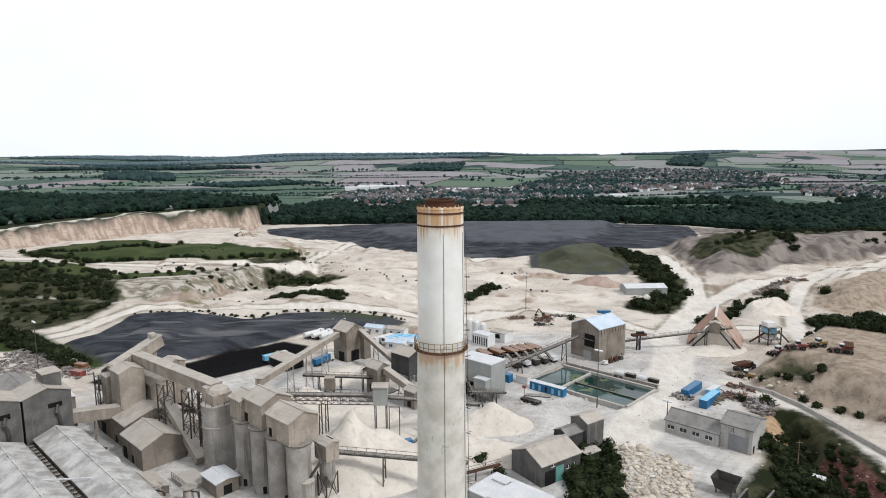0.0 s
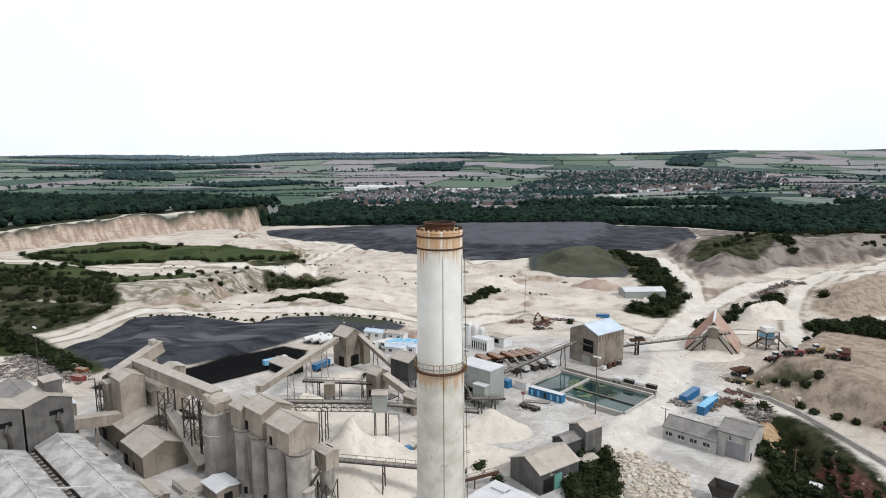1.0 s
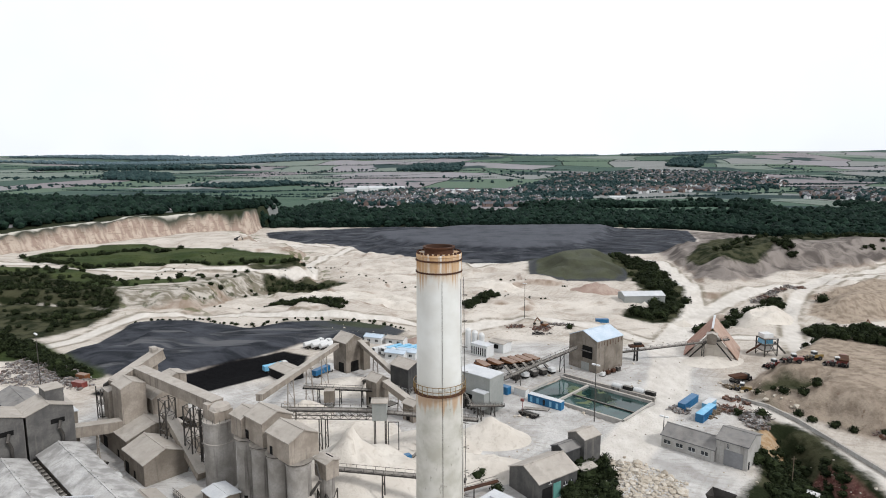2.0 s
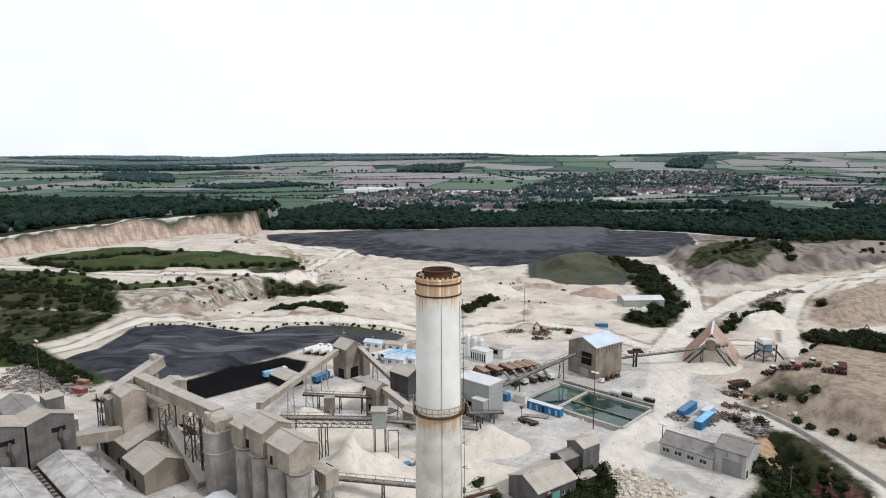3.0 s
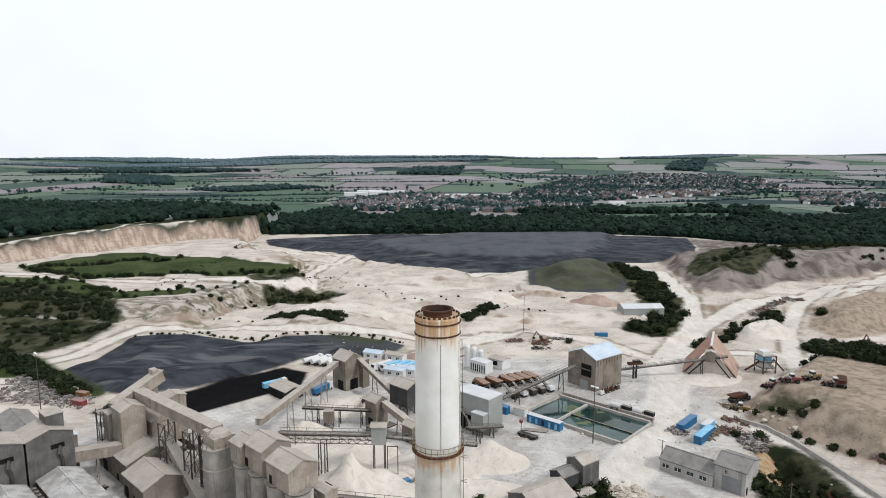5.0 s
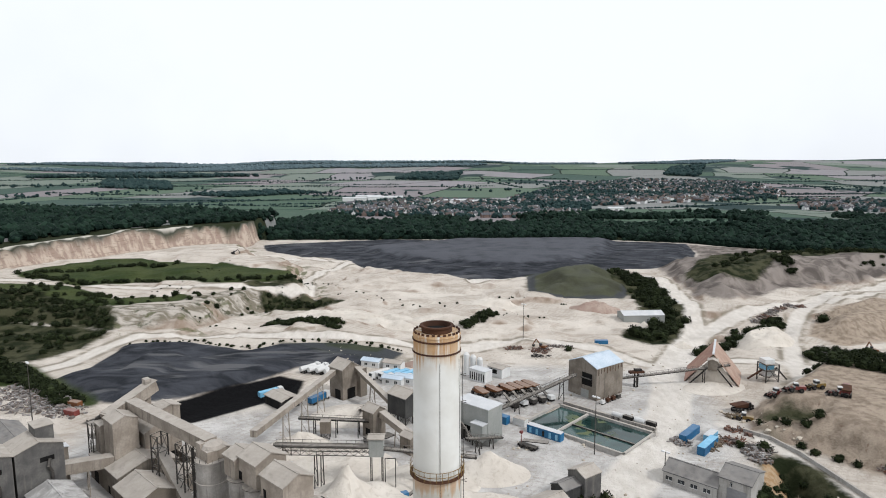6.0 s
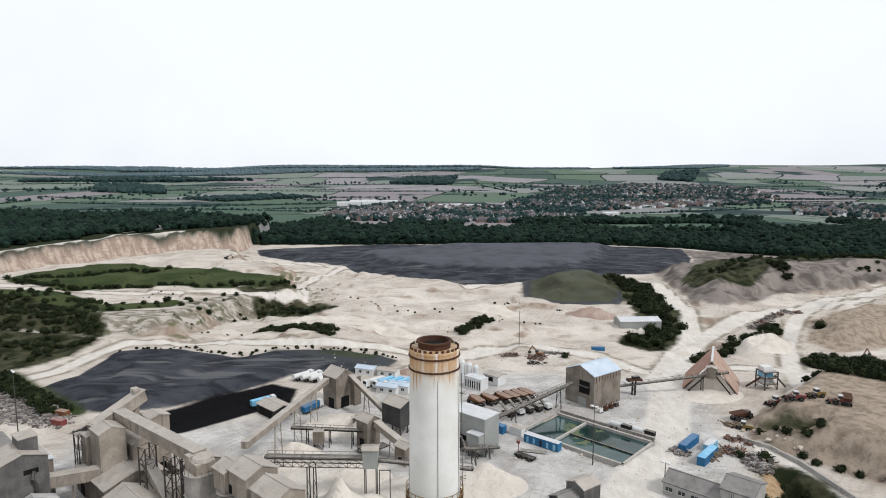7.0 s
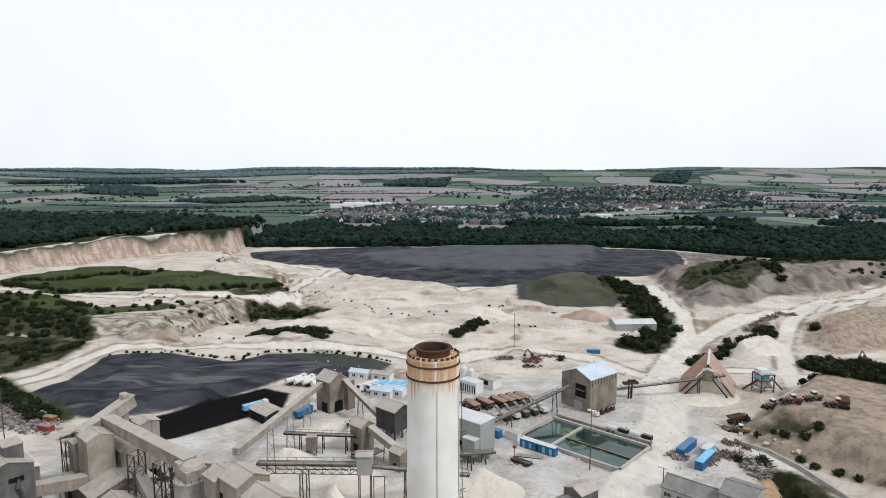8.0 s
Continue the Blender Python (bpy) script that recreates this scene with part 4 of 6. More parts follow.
hall("mill_building", -94.5, 181.3, U, 22, 17, 7.2, 2.8, CLADDING_WARM, ROOF_DUST, "low grey mill hall under a thick coat of dust",
     doors=(("f", -6, 0, 3.2, 3.6), ("f", 4, 0.2, 1.2, 2.2)), windows=(("f", 8, 3.4, 1.6, 1.0),))
hall("mill_building", -82.4, 164.6, U, 14, 12, 6.2, 2.6, CLADDING_WARM, ROOF_DUST, "small dusty mill hall with a dark doorway",
     doors=(("f", -4.6, 0, 2.4, 3.4), ("f", 0.5, 0.2, 1.1, 2.2)))
hall("mill_tower", -97.2, 180.6, U, 7.2, 7.2, 11.0, 1.5, GALLERY, ROOF_DUST, "square sheeted tower rising from the mill roof", z=8.6, over=0.2)
hall("mill_building", -92.0, 190.0, U, 13, 11, 14.2, 2.6, GALLERY, ROOF_DUST, "tall dust-coated crusher house with gabled roof", doors=(("r", 3, 3, 2, 3),), windows=(("r", -3, 8, 1.5, 1.2), ("f", 2, 9, 1.5, 1.2)))
hall("mill_building", -93.5, 202.5, U, 6, 6, 15, 0.8, GALLERY, ROOF_DUST, "square dusty tower block beside the crusher house")
lift = thing("bucket_elevator", -96.8, 196.5, U, "slim dusty bucket elevator tower", "elevator")
part("casing", Shape().box(0, 0, -0.3, 1.9, 1.5, 25.2), GALLERY, lift)
part("head", Shape().box(0.2, 0, 24.5, 2.6, 1.9, 1.6), ROOF_DUST, lift)
conveyor("conveyor_gallery", (-103, 182.5, 18.2), (-95.2, 198, 23.4), "inclined dust-covered gallery leading up to the elevator", 3.6, True, (0.3,), mat=GALLERY)
hall("transfer_tower", -103.5, 183.8, U, 5, 5, 16.8, 1.0, GALLERY, ROOF_DUST, "dusty transfer tower at the gallery's foot", over=0.2)
frame_ob = thing("steel_frame", -107.2, 185.2, U, "rusty open steel stair tower with ducts", "steel frame")
legs(frame_ob, [(-2, -2), (2, -2), (2, 2), (-2, 2), (-2, -2)][:4], -0.3, 17, 0.28)
for z in (4, 8, 12, 16):
    part("landing", Shape().box(0, 0, z, 4.4, 4.4, 0.2), STEEL, frame_ob)
part("duct", Shape().tube((0.6, 0, 0), (0.6, 0, 17.5), 0.7, n=14).tube((0.6, 0, 17.5), (3, 1, 19), 0.7, n=14), STEEL, frame_ob)
conveyor("conveyor_gallery", (-98.5, 189, 20.4), (-61.5, 158.5, 21.6), "long dust-covered conveyor gallery on lattice trestles", 3.3, True, (), mat=GALLERY)


def trestle(x, y, top, w=3.2, label="dusty lattice steel trestle under the gallery"):
    t = thing("trestle", x, y, U + 10, label, "trestle", "gallery trestles")
    h = top
    s = w / 2
    corners = [(-s, -s), (s, -s), (s, s), (-s, s)]
    for cx, cy in corners:
        part("leg", Shape().beam((cx, cy, -0.3), (cx, cy, h), 0.3), STEEL, t)
    n = max(2, int(h / 4.5))
    for (ax, ay), (bx, by) in zip(corners, corners[1:] + corners[:1]):
        b = Shape()
        for k in range(n):
            z0, z1 = h * k / n, h * (k + 1) / n
            b.beam((ax, ay, z0), (bx, by, z1), 0.16).beam((ax, ay, z1), (bx, by, z1), 0.16)
        part("brace", b, STEEL, t)
    return t


trestle(-81.5, 171.5, 18.6)
trestle(-71.5, 164.9, 19.2)
trestle(-66.5, 161.8, 19.4, 2.2)
conveyor("conveyor_gallery", (-83, 174, 13.0), (-67, 158.8, 1.6), "steep dusty chute gallery running down to the silos", 2.6, True, (0.5,), mat=GALLERY)
for dx, dy, sx, sy, h, rise in ((-72.5, 187, 8, 7, 8, 1.6), (-78.5, 187, 7, 6, 6.5, 1.3), (-76.5, 176.5, 7, 6, 5, 1.2)):
    hall("pump_house", dx, dy, U, sx, sy, h, rise, CLADDING_WARM, ROOF_DUST, "small dusty gabled house between the mills", doors=(("f", 0, 0.1, 1.4, 2.4),))
for k in range(3):
    tank = thing("tank", -64.6 + 1.9 * k, 190.3 - 1.5 * k, 0, "narrow dark steel tank beside the pump houses", "tank", "dark tanks")
    part("shell", Shape().lathe([(0.95, -0.3), (0.95, 6.2), (0.5, 6.6), (0.05, 6.7)], 16), STEEL_DARK, tank, smooth=True)
    part("ladder", Shape().beam((0, -1.05, 0), (0, -1.05, 6.2), 0.3, 0.08), STEEL, tank)

# kiln end towers and the long store roofs
for k, (tx, ty, boxside) in enumerate(((-111.7, 163.3, 1), (-119.7, 154.4, -1))):
    t = hall("kiln_tower", tx, ty, U, 10, 11.4, 19.5, 1.9, CLADDING, ROOF_DUST, "square grey sheeted kiln tower with a gabled top", doors=(("r", 1.6, 15.6, 3.4, 1.3), ("r", -3.0, 0, 1.4, 2.2)), windows=(("f", 0, 12, 1.4, 1.2),))
    part("roof_box", Shape().box(-1, 2.2 * boxside, 19.6, 6, 4.4, 4.6), CLADDING, t, "grey sheeted box on the roof")
    part("roof_box_lid", Shape().box(-1, 2.2 * boxside, 24.2, 6.4, 4.8, 0.2), ROOF_DUST, t)
    pipe = Shape().tube((5.3, 2.2, 16.2), (5.9, 1.6, 14.5), 0.42, n=10).tube((5.9, 1.6, 14.5), (5.6, 2.4, 12.4), 0.42, n=10).tube((5.6, 2.4, 12.4), (5.5, 2.4, 8.0), 0.42, n=10)
    part("downpipe", pipe, STEEL, t)
for k, (sx, sy) in enumerate(((-83.0, 138.6), (-91.6, 128.6))):
    s = hall("long_store", sx, sy, U, 62, 10.4, 8.8, 2.0, CLADDING_WARM, ROOF_STORE, "long low store with a dust-whitened sheet roof", group="long stores",
             doors=(("f", -20, 0, 3, 3.6), ("f", -6, 0, 3, 3.6)), windows=tuple(("f", -26 + 5 * j, 4.5, 2.2, 1.4) for j in range(9)))
    for j in range(14):
        part("purlin_seam", Shape().box(-29 + 4.4 * j, 0, 10.98, 0.22, 0.9, 0.12), ROOF_GREY, s)
gut = thing("valley_gutter", -87.3, 133.6, U, "dark valley gutter with brackets between the two store roofs", "gutter", z=0)
part("channel", Shape().box(0, 0, 7.6, 60, 1.2, 0.5), STEEL_DARK, gut)
for j in range(24):
    part("bracket", Shape().box(-28 + 2.4 * j, 0, 8.1, 0.5, 0.8, 0.5), STEEL, gut)
part("pipe", Shape().beam((-4, -5, 9.9), (5, 3.5, 10.4), 0.3), ROOF_WHITE, gut)
conveyor("conveyor_gallery", (-108.5, 168.5, 9.5), (-98, 176.5, 8.2), "short dusty link bridge between tower and mill", 3.2, True, (0.5,), mat=GALLERY)
hall("store_annexe", -128.5, 177.0, U, 20, 9, 15.5, 1.8, CLADDING, ROOF_GREY, "grey sheeted annexe behind the kiln towers", windows=(("r", 0, 9, 2, 1.4),))
yardbox = hall("store_annexe", -118.5, 178.0, U, 16, 7, 13, 0.6, CLADDING_WARM, ROOF_WHITE, "flat pale-roofed annexe beside the kiln towers")
for k in range(5):
    part("rooflight", Shape().box(-6 + 3 * k, 0, 13.75, 1.4, 2.6, 0.3), ROOF_BLUE, yardbox)

# filters and small plant at the silo feet
pad = hall("switch_house", -57.5, 147.2, U, 7.5, 6, 3.6, 0.5, CLADDING_WARM, ROOF_WHITE, "small flat-roofed switch house below the silos", doors=(("r", 0, 0.1, 2.2, 2.4),))
pad = thing("tank_bund", -66.5, 150.5, U, "low concrete bund with railing and steps", "bund")
part("slab", Shape().box(0, 0, -0.3, 9, 6, 1.4), CONCRETE_PALE, pad)
rail = Shape()
for k in range(9):
    rail.beam((-4.4 + 1.1 * k, -2.9, 1.1), (-4.4 + 1.1 * k, -2.9, 2.3), 0.09)
rail.beam((-4.4, -2.9, 2.3), (4.4, -2.9, 2.3), 0.09).beam((-4.4, -2.9, 1.7), (4.4, -2.9, 1.7), 0.09)
part("railing", rail, STEEL, pad)
f1 = thing("filter_tower", -29.6, 143.2, U, "square dusty filter box on a round bin", "filter")
part("bin", Shape().lathe([(0.8, 3), (1.9, 5.5), (1.9, 10.6)], 24), CONCRETE, f1, smooth=True)
part("filter_box", Shape().gable_walls(4.6, 3.8, 4.2, 0.6, 10.4), GALLERY, f1)
part("filter_roof", Shape().gable_roof(4.6, 3.8, 4.2, 0.6, 10.4), ROOF_DUST, f1)
part("slot", Shape().box(0, 0.9, 15.05, 2.6, 0.3, 0.25), DARK, f1)
legs(f1, [(-1.7, -1.7), (1.7, -1.7), (1.7, 1.7), (-1.7, 1.7)], -0.3, 7, 0.26)
f2 = thing("bin", -33.6, 138.4, U, "short round dusty steel bin with a slanting pipe", "bin")
part("shell", Shape().lathe([(1.9, -0.3), (1.9, 6.8), (1.99, 6.85), (1.99, 7.2), (1.2, 7.8), (0.1, 7.9)], 26), CONCRETE, f2, smooth=True)
part("pipe", Shape().tube((0.5, 0.3, 7.4), (2.4, 2.4, 11.5), 0.35, n=10).tube((2.4, 2.4, 11.5), (1.2, 2.2, 15.5), 0.25, n=10), STEEL, f2)
for dx, dy, r, h in ((-69.5, 137.5, 1.6, 5), (-62.0, 139.0, 1.2, 4), (-66.0, 135.2, 1.0, 3.6)):
    t = thing("process_vessel", dx, dy, U, "small dusty process vessel with pipes and railing", "tank", "process vessels")
    part("shell", Shape().lathe([(r, -0.3), (r, h), (r * 0.6, h + 0.8), (0.1, h + 0.9)], 20), ROOF_DUST, t, smooth=True)
    part("pipe", Shape().tube((0, 0, h), (r + 2, 1, h + 0.6), 0.28, n=8).tube((r + 2, 1, h + 0.6), (r + 2, 1, -0.2), 0.28, n=8), STEEL, t)
    part("railing", Shape().lathe([(r + 0.5, h + 0.9), (r + 0.55, h + 0.95)], 16), STEEL, t)
hall("blower_house", -72.5, 140.0, U, 9, 7, 5, 1.2, CLADDING_WARM, ROOF_DUST, "low dusty blower house beside the long store")

# conveyors and screens in the middle of the yard
conveyor("belt_conveyor", (-31, 149.5, 9), (4, 143.6, 9), "open belt conveyor on slender trestles over the white heap", 1.8, False, (0.42, 0.78))
conveyor("truss_conveyor", (-50, 176, 13.6), (-19, 175.2, 13.6), "heavy lattice truss conveyor over the stone heaps", 2.6, False, (0.38, 0.44), truss=2.4)
conveyor("belt_conveyor", (-18.5, 175.2, 13), (8, 171, 12.6), "open belt conveyor running behind the chimney", 1.8, False, (0.35, 0.8))
head = hall("transfer_house", -20.4, 175.3, 0, 4.2, 3.4, 5, 0.6, CLADDING_PALE, ROOF_DUST, "pale sheeted transfer house on a tall portal frame", z=11.5)
for s in (-1.6, 1.6):
    part("portal_leg", Shape().beam((s, -1.4, -11.8), (s, -1.4, 0.2), 0.26), STEEL, head)
    part("portal_leg", Shape().beam((s, 1.4, -11.8), (s, 1.4, 0.2), 0.26), STEEL, head)
portal = thing("portal_frame", -16.4, 174.2, 0, "tall slender steel portal frame beside the transfer house", "steel frame")
for s in (-1.5, 1.5):
    part("leg", Shape().beam((s, 0, -0.3), (s, 0, 10.5), 0.25), STEEL, portal)
part("crossbar", Shape().beam((-1.6, 0, 10.5), (1.6, 0, 10.5), 0.25), STEEL, portal)
conveyor("belt_conveyor", (-52, 213, 6.2), (-26, 211.5, 5.8), "dark belt conveyor between the stone heaps", 1.9, False, (0.2, 0.5, 0.8), mat=STEEL_DARK)
hop = thing("hopper", -42.5, 210.5, 5, "dusty steel feed hopper below the belt", "hopper")
part("body", Shape().box(0, 0, 2.2, 3.6, 3, 4.2), CLADDING_WARM, hop)
legs(hop, [(-1.5, -1.2), (1.5, -1.2), (1.5, 1.2), (-1.5, 1.2)], -0.3, 2.4, 0.25)
conveyor("belt_conveyor", (-30, 222, 6.4), (-34.5, 232, 1.2), "short steep loading belt", 1.6, False, (0.5,))
kh = hall("hopper_house", -42.8, 251, U, 8.4, 8.6, 12.6, 2.6, CLADDING_WARM, ROOF_DUST, "tall weathered hopper house with an inclined conveyor", doors=(("r", 0, 0, 4, 4.4), ("f", 1, 0, 3.4, 4)))
part("side_tower", Shape().box(4.6, 4.8, -0.3, 3.4, 3.4, 12), CLADDING_WARM, kh)
conveyor("conveyor_gallery", (-46.5, 247, 11.2), (-54.5, 171, 19.0), "long inclined dusty conveyor tube", 1.9, True, (0.22, 0.45, 0.68), mat=GALLERY)
conveyor("conveyor_gallery", (-38, 250.5, 11.8), (-22, 228, 6.5), "inclined covered conveyor leaving the hopper house", 1.7, True, (0.5,), mat=CLADDING_WARM)
hall("crusher_house", -26.0, 213.0, U, 5.6, 5.6, 9.6, 1.8, CLADDING_WARM, ROOF_DUST, "narrow dusty crusher house on steel legs", doors=(("f", 0, 1, 2.4, 2.4),))
conveyor("conveyor_gallery", (-23, 211, 8.6), (-11, 199.5, 4.6), "covered conveyor running down from the crusher house", 2.2, True, (0.5,), mat=GALLERY)
hall("screen_house", -12.5, 200.5, U, 5, 4.6, 5.8, 1.0, CLADDING_WARM, ROOF_DUST, "small dusty screen house at the conveyor's foot", doors=(("f", 0, 0.4, 1.6, 2.2),))
sb = hall("screening_tower", -16.2, 226, U, 9.5, 8.6, 7, 1.8, CLADDING_DARK, ROOF_DUST, "dark sheeted screening tower raised on legs", z=3.6)
legs(sb, [(-4, -3.6), (0, -3.6), (4, -3.6), (4, 0), (4, 3.6)], -4, 0.2, 0.4)
legs(sb, [(-4, 3.6), (-4, 0)], -4, 0.2, 0.4)
scr = thing("crushing_plant", -25.0, 206.5, U, "tangle of rusty steel decks under the crusher", "steel frame")
for k in range(3):
    part("deck", Shape().box(-2 + 3.5 * k, 0.5 * k, 1.5 + 1.2 * k, 3.6, 4, 0.3), STEEL_DARK, scr)
    legs(scr, [(-3.5 + 3.5 * k, -1.8), (-0.6 + 3.5 * k, -1.8)], -0.3, 1.6 + 1.2 * k, 0.24)
sm = thing("mobile_crusher", -13.0, 169.0, 30, "small blue mobile crusher with a discharge belt", "crusher")
part("chassis", Shape().box(0, 0, 0.7, 5, 2, 0.7), STEEL_DARK, sm)
part("engine_box", Shape().box(1, 0, 1.4, 2.2, 1.8, 1.4), BLUE, sm)
part("hopper", Shape().box(-1.5, 0, 1.4, 2, 2.2, 1.2), BLUE, sm)
part("discharge_belt", Shape().beam((1.5, 0, 1.0), (7.5, 1.0, 3.4), 1.0, 0.3), BELT, sm)
for s in (-1.1, 1.1):
    part("track", Shape().box(0, s, -0.1, 4.4, 0.5, 0.9), RUBBER, sm)

# the pale block behind the chimney and its pipework
ob = thing("bagging_plant", 11.0, 211.5, -40, "pale grey-green sheeted block with a lower front box", "building")
part("wall", Shape().box(-1, 0, -0.3, 14.6, 8, 13.0), CLADDING_PALE, ob)
part("roof", Shape().box(-1, 0, 12.7, 14.9, 8.3, 0.25), ROOF_WHITE, ob)
part("front_box", Shape().box(3.6, -5.2, 2.4, 5, 3.4, 5.6), CLADDING_PALE, ob)
part("front_box_roof", Shape().box(3.6, -5.2, 8.0, 5.3, 3.7, 0.2), ROOF_WHITE, ob)
legs(ob, [(1.6, -6.5), (3.6, -6.5), (5.6, -6.5)], -0.3, 2.6, 0.3)
part("dark_bay", Shape().box(-4, -4.04, 0.2, 5.5, 0.2, 5), DARK, ob)
for k in range(4):
    part("pipe", Shape().tube((-6 + 1.7 * k, -4.8, 0), (-6 + 1.7 * k, -4.8, 7 - k), 0.35, n=10).tube((-6 + 1.7 * k, -4.8, 7 - k), (3, -8 - k, 3.5), 0.25, n=8), STEEL, ob)
conveyor("belt_conveyor", (18, 207, 2.2), (6, 196, 6.6), "rusty screw conveyor beside the bagging plant", 1.4, False, (0.3, 0.7))

# plant by the pond, with its conveyor
pl = hall("loading_plant", 60.5, 256.7, 37.6, 16.4, 14.7, 13.2, 3.0, CLADDING_WARM, ROOF_BLUE, "tall rust-streaked loading house with pale blue roof", doors=(("l", -2.5, 5.2, 5.2, 5.2), ("l", -1.5, 0, 4, 3.4, CLADDING_PALE)), over=0.15)
for k in range(9):
    part("rust_streak", Shape().box(-7 + 1.75 * k, -7.37, 10.4 + 0.4 * (k % 3), 0.32, 0.05, 2.4 - 0.35 * (k % 3)), RUST, pl)
part("canopy", Shape().box(-8.6, -2.5, 8.2, 1.6, 5.4, 0.2), STEEL_DARK, pl)
for k in range(4):
    g = thing("generator", 60.5 + 2.6 * k, 243.2 + 2.2 * k, 37.6, "rusty skid-mounted machine against the wall", "machine", "skid machines")
    part("skid", Shape().box(0, 0, -0.05, 2.2, 1.6, 0.35), STEEL_DARK, g)
    part("casing", Shape().box(0, 0, 0.3, 1.8, 1.3, 1.3), (WHITE, RUST, RUST, STEEL)[k], g)
    part("exhaust", Shape().tube((0.5, 0, 1.6), (0.5, 0, 2.6), 0.14, n=8), RUST, g)
conveyor("belt_conveyor", (17.5, 228, 3.2), (50.8, 250.4, 9.4), "long inclined belt conveyor feeding the loading house", 2.0, False, (0.25, 0.82), mat=STEEL)
conveyor("belt_conveyor", (70, 262, 3.6), (119.5, 266.5, 8.4), "thin belt conveyor carrying stone to the store", 1.5, False, (0.18, 0.78))
tw = thing("transfer_tower", 79, 262.5, 10, "dark steel transfer frame half way along the belt", "steel frame")
part("post", Shape().box(-0.7, 0, -0.2, 0.5, 0.5, 7).box(0.7, 0, -0.2, 0.5, 0.5, 7), STEEL_DARK, tw)
part("platform", Shape().box(0, 0, 6.2, 6.4, 2, 0.9), RUST, tw)
part("cap", Shape().box(0.6, 0, 7.1, 3, 1.6, 1.0), STEEL_DARK, tw)

# A-shaped stone store
st = thing("stone_store", 117.5, 277.5, 66, "rust-red A-shaped stone store with a pale ridge", "building")
for s in (-1, 1):
    q = [(-12, s * 11.5, -0.3), (12, s * 11.5, -0.3), (12, 0, 13.6), (-12, 0, 13.6)]
    q2 = [(a, b, c + 0.3) for a, b, c in q]
    f = [(0, 1, 2, 3), (7, 6, 5, 4), (0, 4, 5, 1), (1, 5, 6, 2), (2, 6, 7, 3), (3, 7, 4, 0)]
    # the -y slope is given paler reds than the +y slope
    part("roof_slope", Shape().add(q + q2, f if s > 0 else [tuple(reversed(k)) for k in f]), surface("rust_red_sheeting" if s > 0 else "paler_red_sheeting", (0.30, 0.20, 0.155) if s < 0 else (0.29, 0.165, 0.125), (0.38, 0.28, 0.225) if s < 0 else (0.36, 0.23, 0.18), ribs=1.5, streak=0.4, streak_col=(0.45, 0.38, 0.31)), st)
tri = [(-11.4, -10.6, -0.3), (-11.4, 10.6, -0.3), (-11.4, 0, 12.6)]
part("gable_infill", Shape().add(tri + [(a + 0.4, b, c) for a, b, c in tri], [(2, 1, 0), (3, 4, 5), (0, 1, 4, 3), (1, 2, 5, 4), (2, 0, 3, 5)]), HEAP_WHITE, st, "pale stone showing in the open gable")
part("ridge", Shape().box(0, 0, 13.7, 24.4, 0.9, 0.4), ROOF_WHITE, st)
part("head_house", Shape().gable_walls(4, 3.8, 4.2, 0.7, 7.4, -13.2, 0), CLADDING_WARM, st)
part("head_roof", Shape().gable_roof(4, 3.8, 4.2, 0.7, 7.4, -13.2, 0), ROOF_DUST, st)
for s in (-1, 1):
    part("strut", Shape().beam((-13, s * 1.8, 8), (-14, s * 9, 0), 0.5), STEEL_DARK, st)

# hall with blue containers behind
hh = hall("workshop", 72.9, 179.7, U, 15.6, 9, 3.8, 2.2, CONCRETE_PALE, ROOF_GREY, "long low block-built workshop with grey sheet roof", windows=tuple(("f", -6 + 3.7 * k, 1.4, 1.9, 1.1) for k in range(4)))
hh = hall("workshop", 83.4, 173.2, U, 8.6, 11.4, 7.0, 1.8, CONCRETE_PALE, ROOF_GREY, "taller block-built workshop bay with roller door", doors=(("f", 0.6, 0, 5.2, 4.6, DOOR_GREY), ("r", -4.2, 0, 1.1, 2.2)), windows=(("f", -1.0, 5.0, 0.5, 1.4),))
# gabled store and tower in front
vv = hall("gabled_store", 25.0, 156.9, 35.7, 13.6, 11.4, 5.6, 2.5, CLADDING_DARK, ROOF_DUST, "gabled sheeted store with turquoise door ajar", doors=(("f", -4.0, 0, 3.4, 3.8), ("f", -0.6, 0, 2.6, 4.2, GREEN_DOOR), ("l", 2, 3.6, 0.8, 0.8)), windows=(("f", 2.4, 2.6, 1.2, 0.9), ("f", 4.6, 2.6, 1.2, 0.9), ("f", -3, 4.6, 0.8, 0.6)))
part("gable_panel", Shape().gable_walls(0.3, 11.3, 5.5, 2.4, 0, -6.75, 0), CLADDING, vv)
hall("sheeted_tower", 38.6, 171.4, 35.7, 6.6, 6.4, 8.6, 1.3, CLADDING, ROOF_DUST, "small grey sheeted tower behind the gabled store", over=0.2)
hall("sheeted_annexe", 33.0, 168.2, 35.7, 6.4, 5.4, 6.2, 1.2, CLADDING_DARK, ROOF_GREY, "dark sheeted annexe beside the small tower", over=0.2)
hall("shelter", 37.5, 163.5, 35.7, 5, 3.2, 2.6, 0.4, CLADDING, ROOF_DUST, "low lean-to shelter by the bushes")
fl = thing("flat_roofed_block", 14.2, 138.6, U, "white flat-roofed block with parapet", "building")
part("wall", Shape().box(0, 0, -0.3, 17, 11, 4.2), CLADDING_PALE, fl)
part("roof", Shape().box(0, 0, 3.9, 17.3, 11.3, 0.25), ROOF_WHITE, fl)
part("roof_step", Shape().box(3, -1, 4.15, 11, 9, 0.5), ROOF_WHITE, fl)
part("rooflight", Shape().box(-4.5, 3, 4.15, 4.6, 2.8, 0.5), ROOF_WHITE, fl)
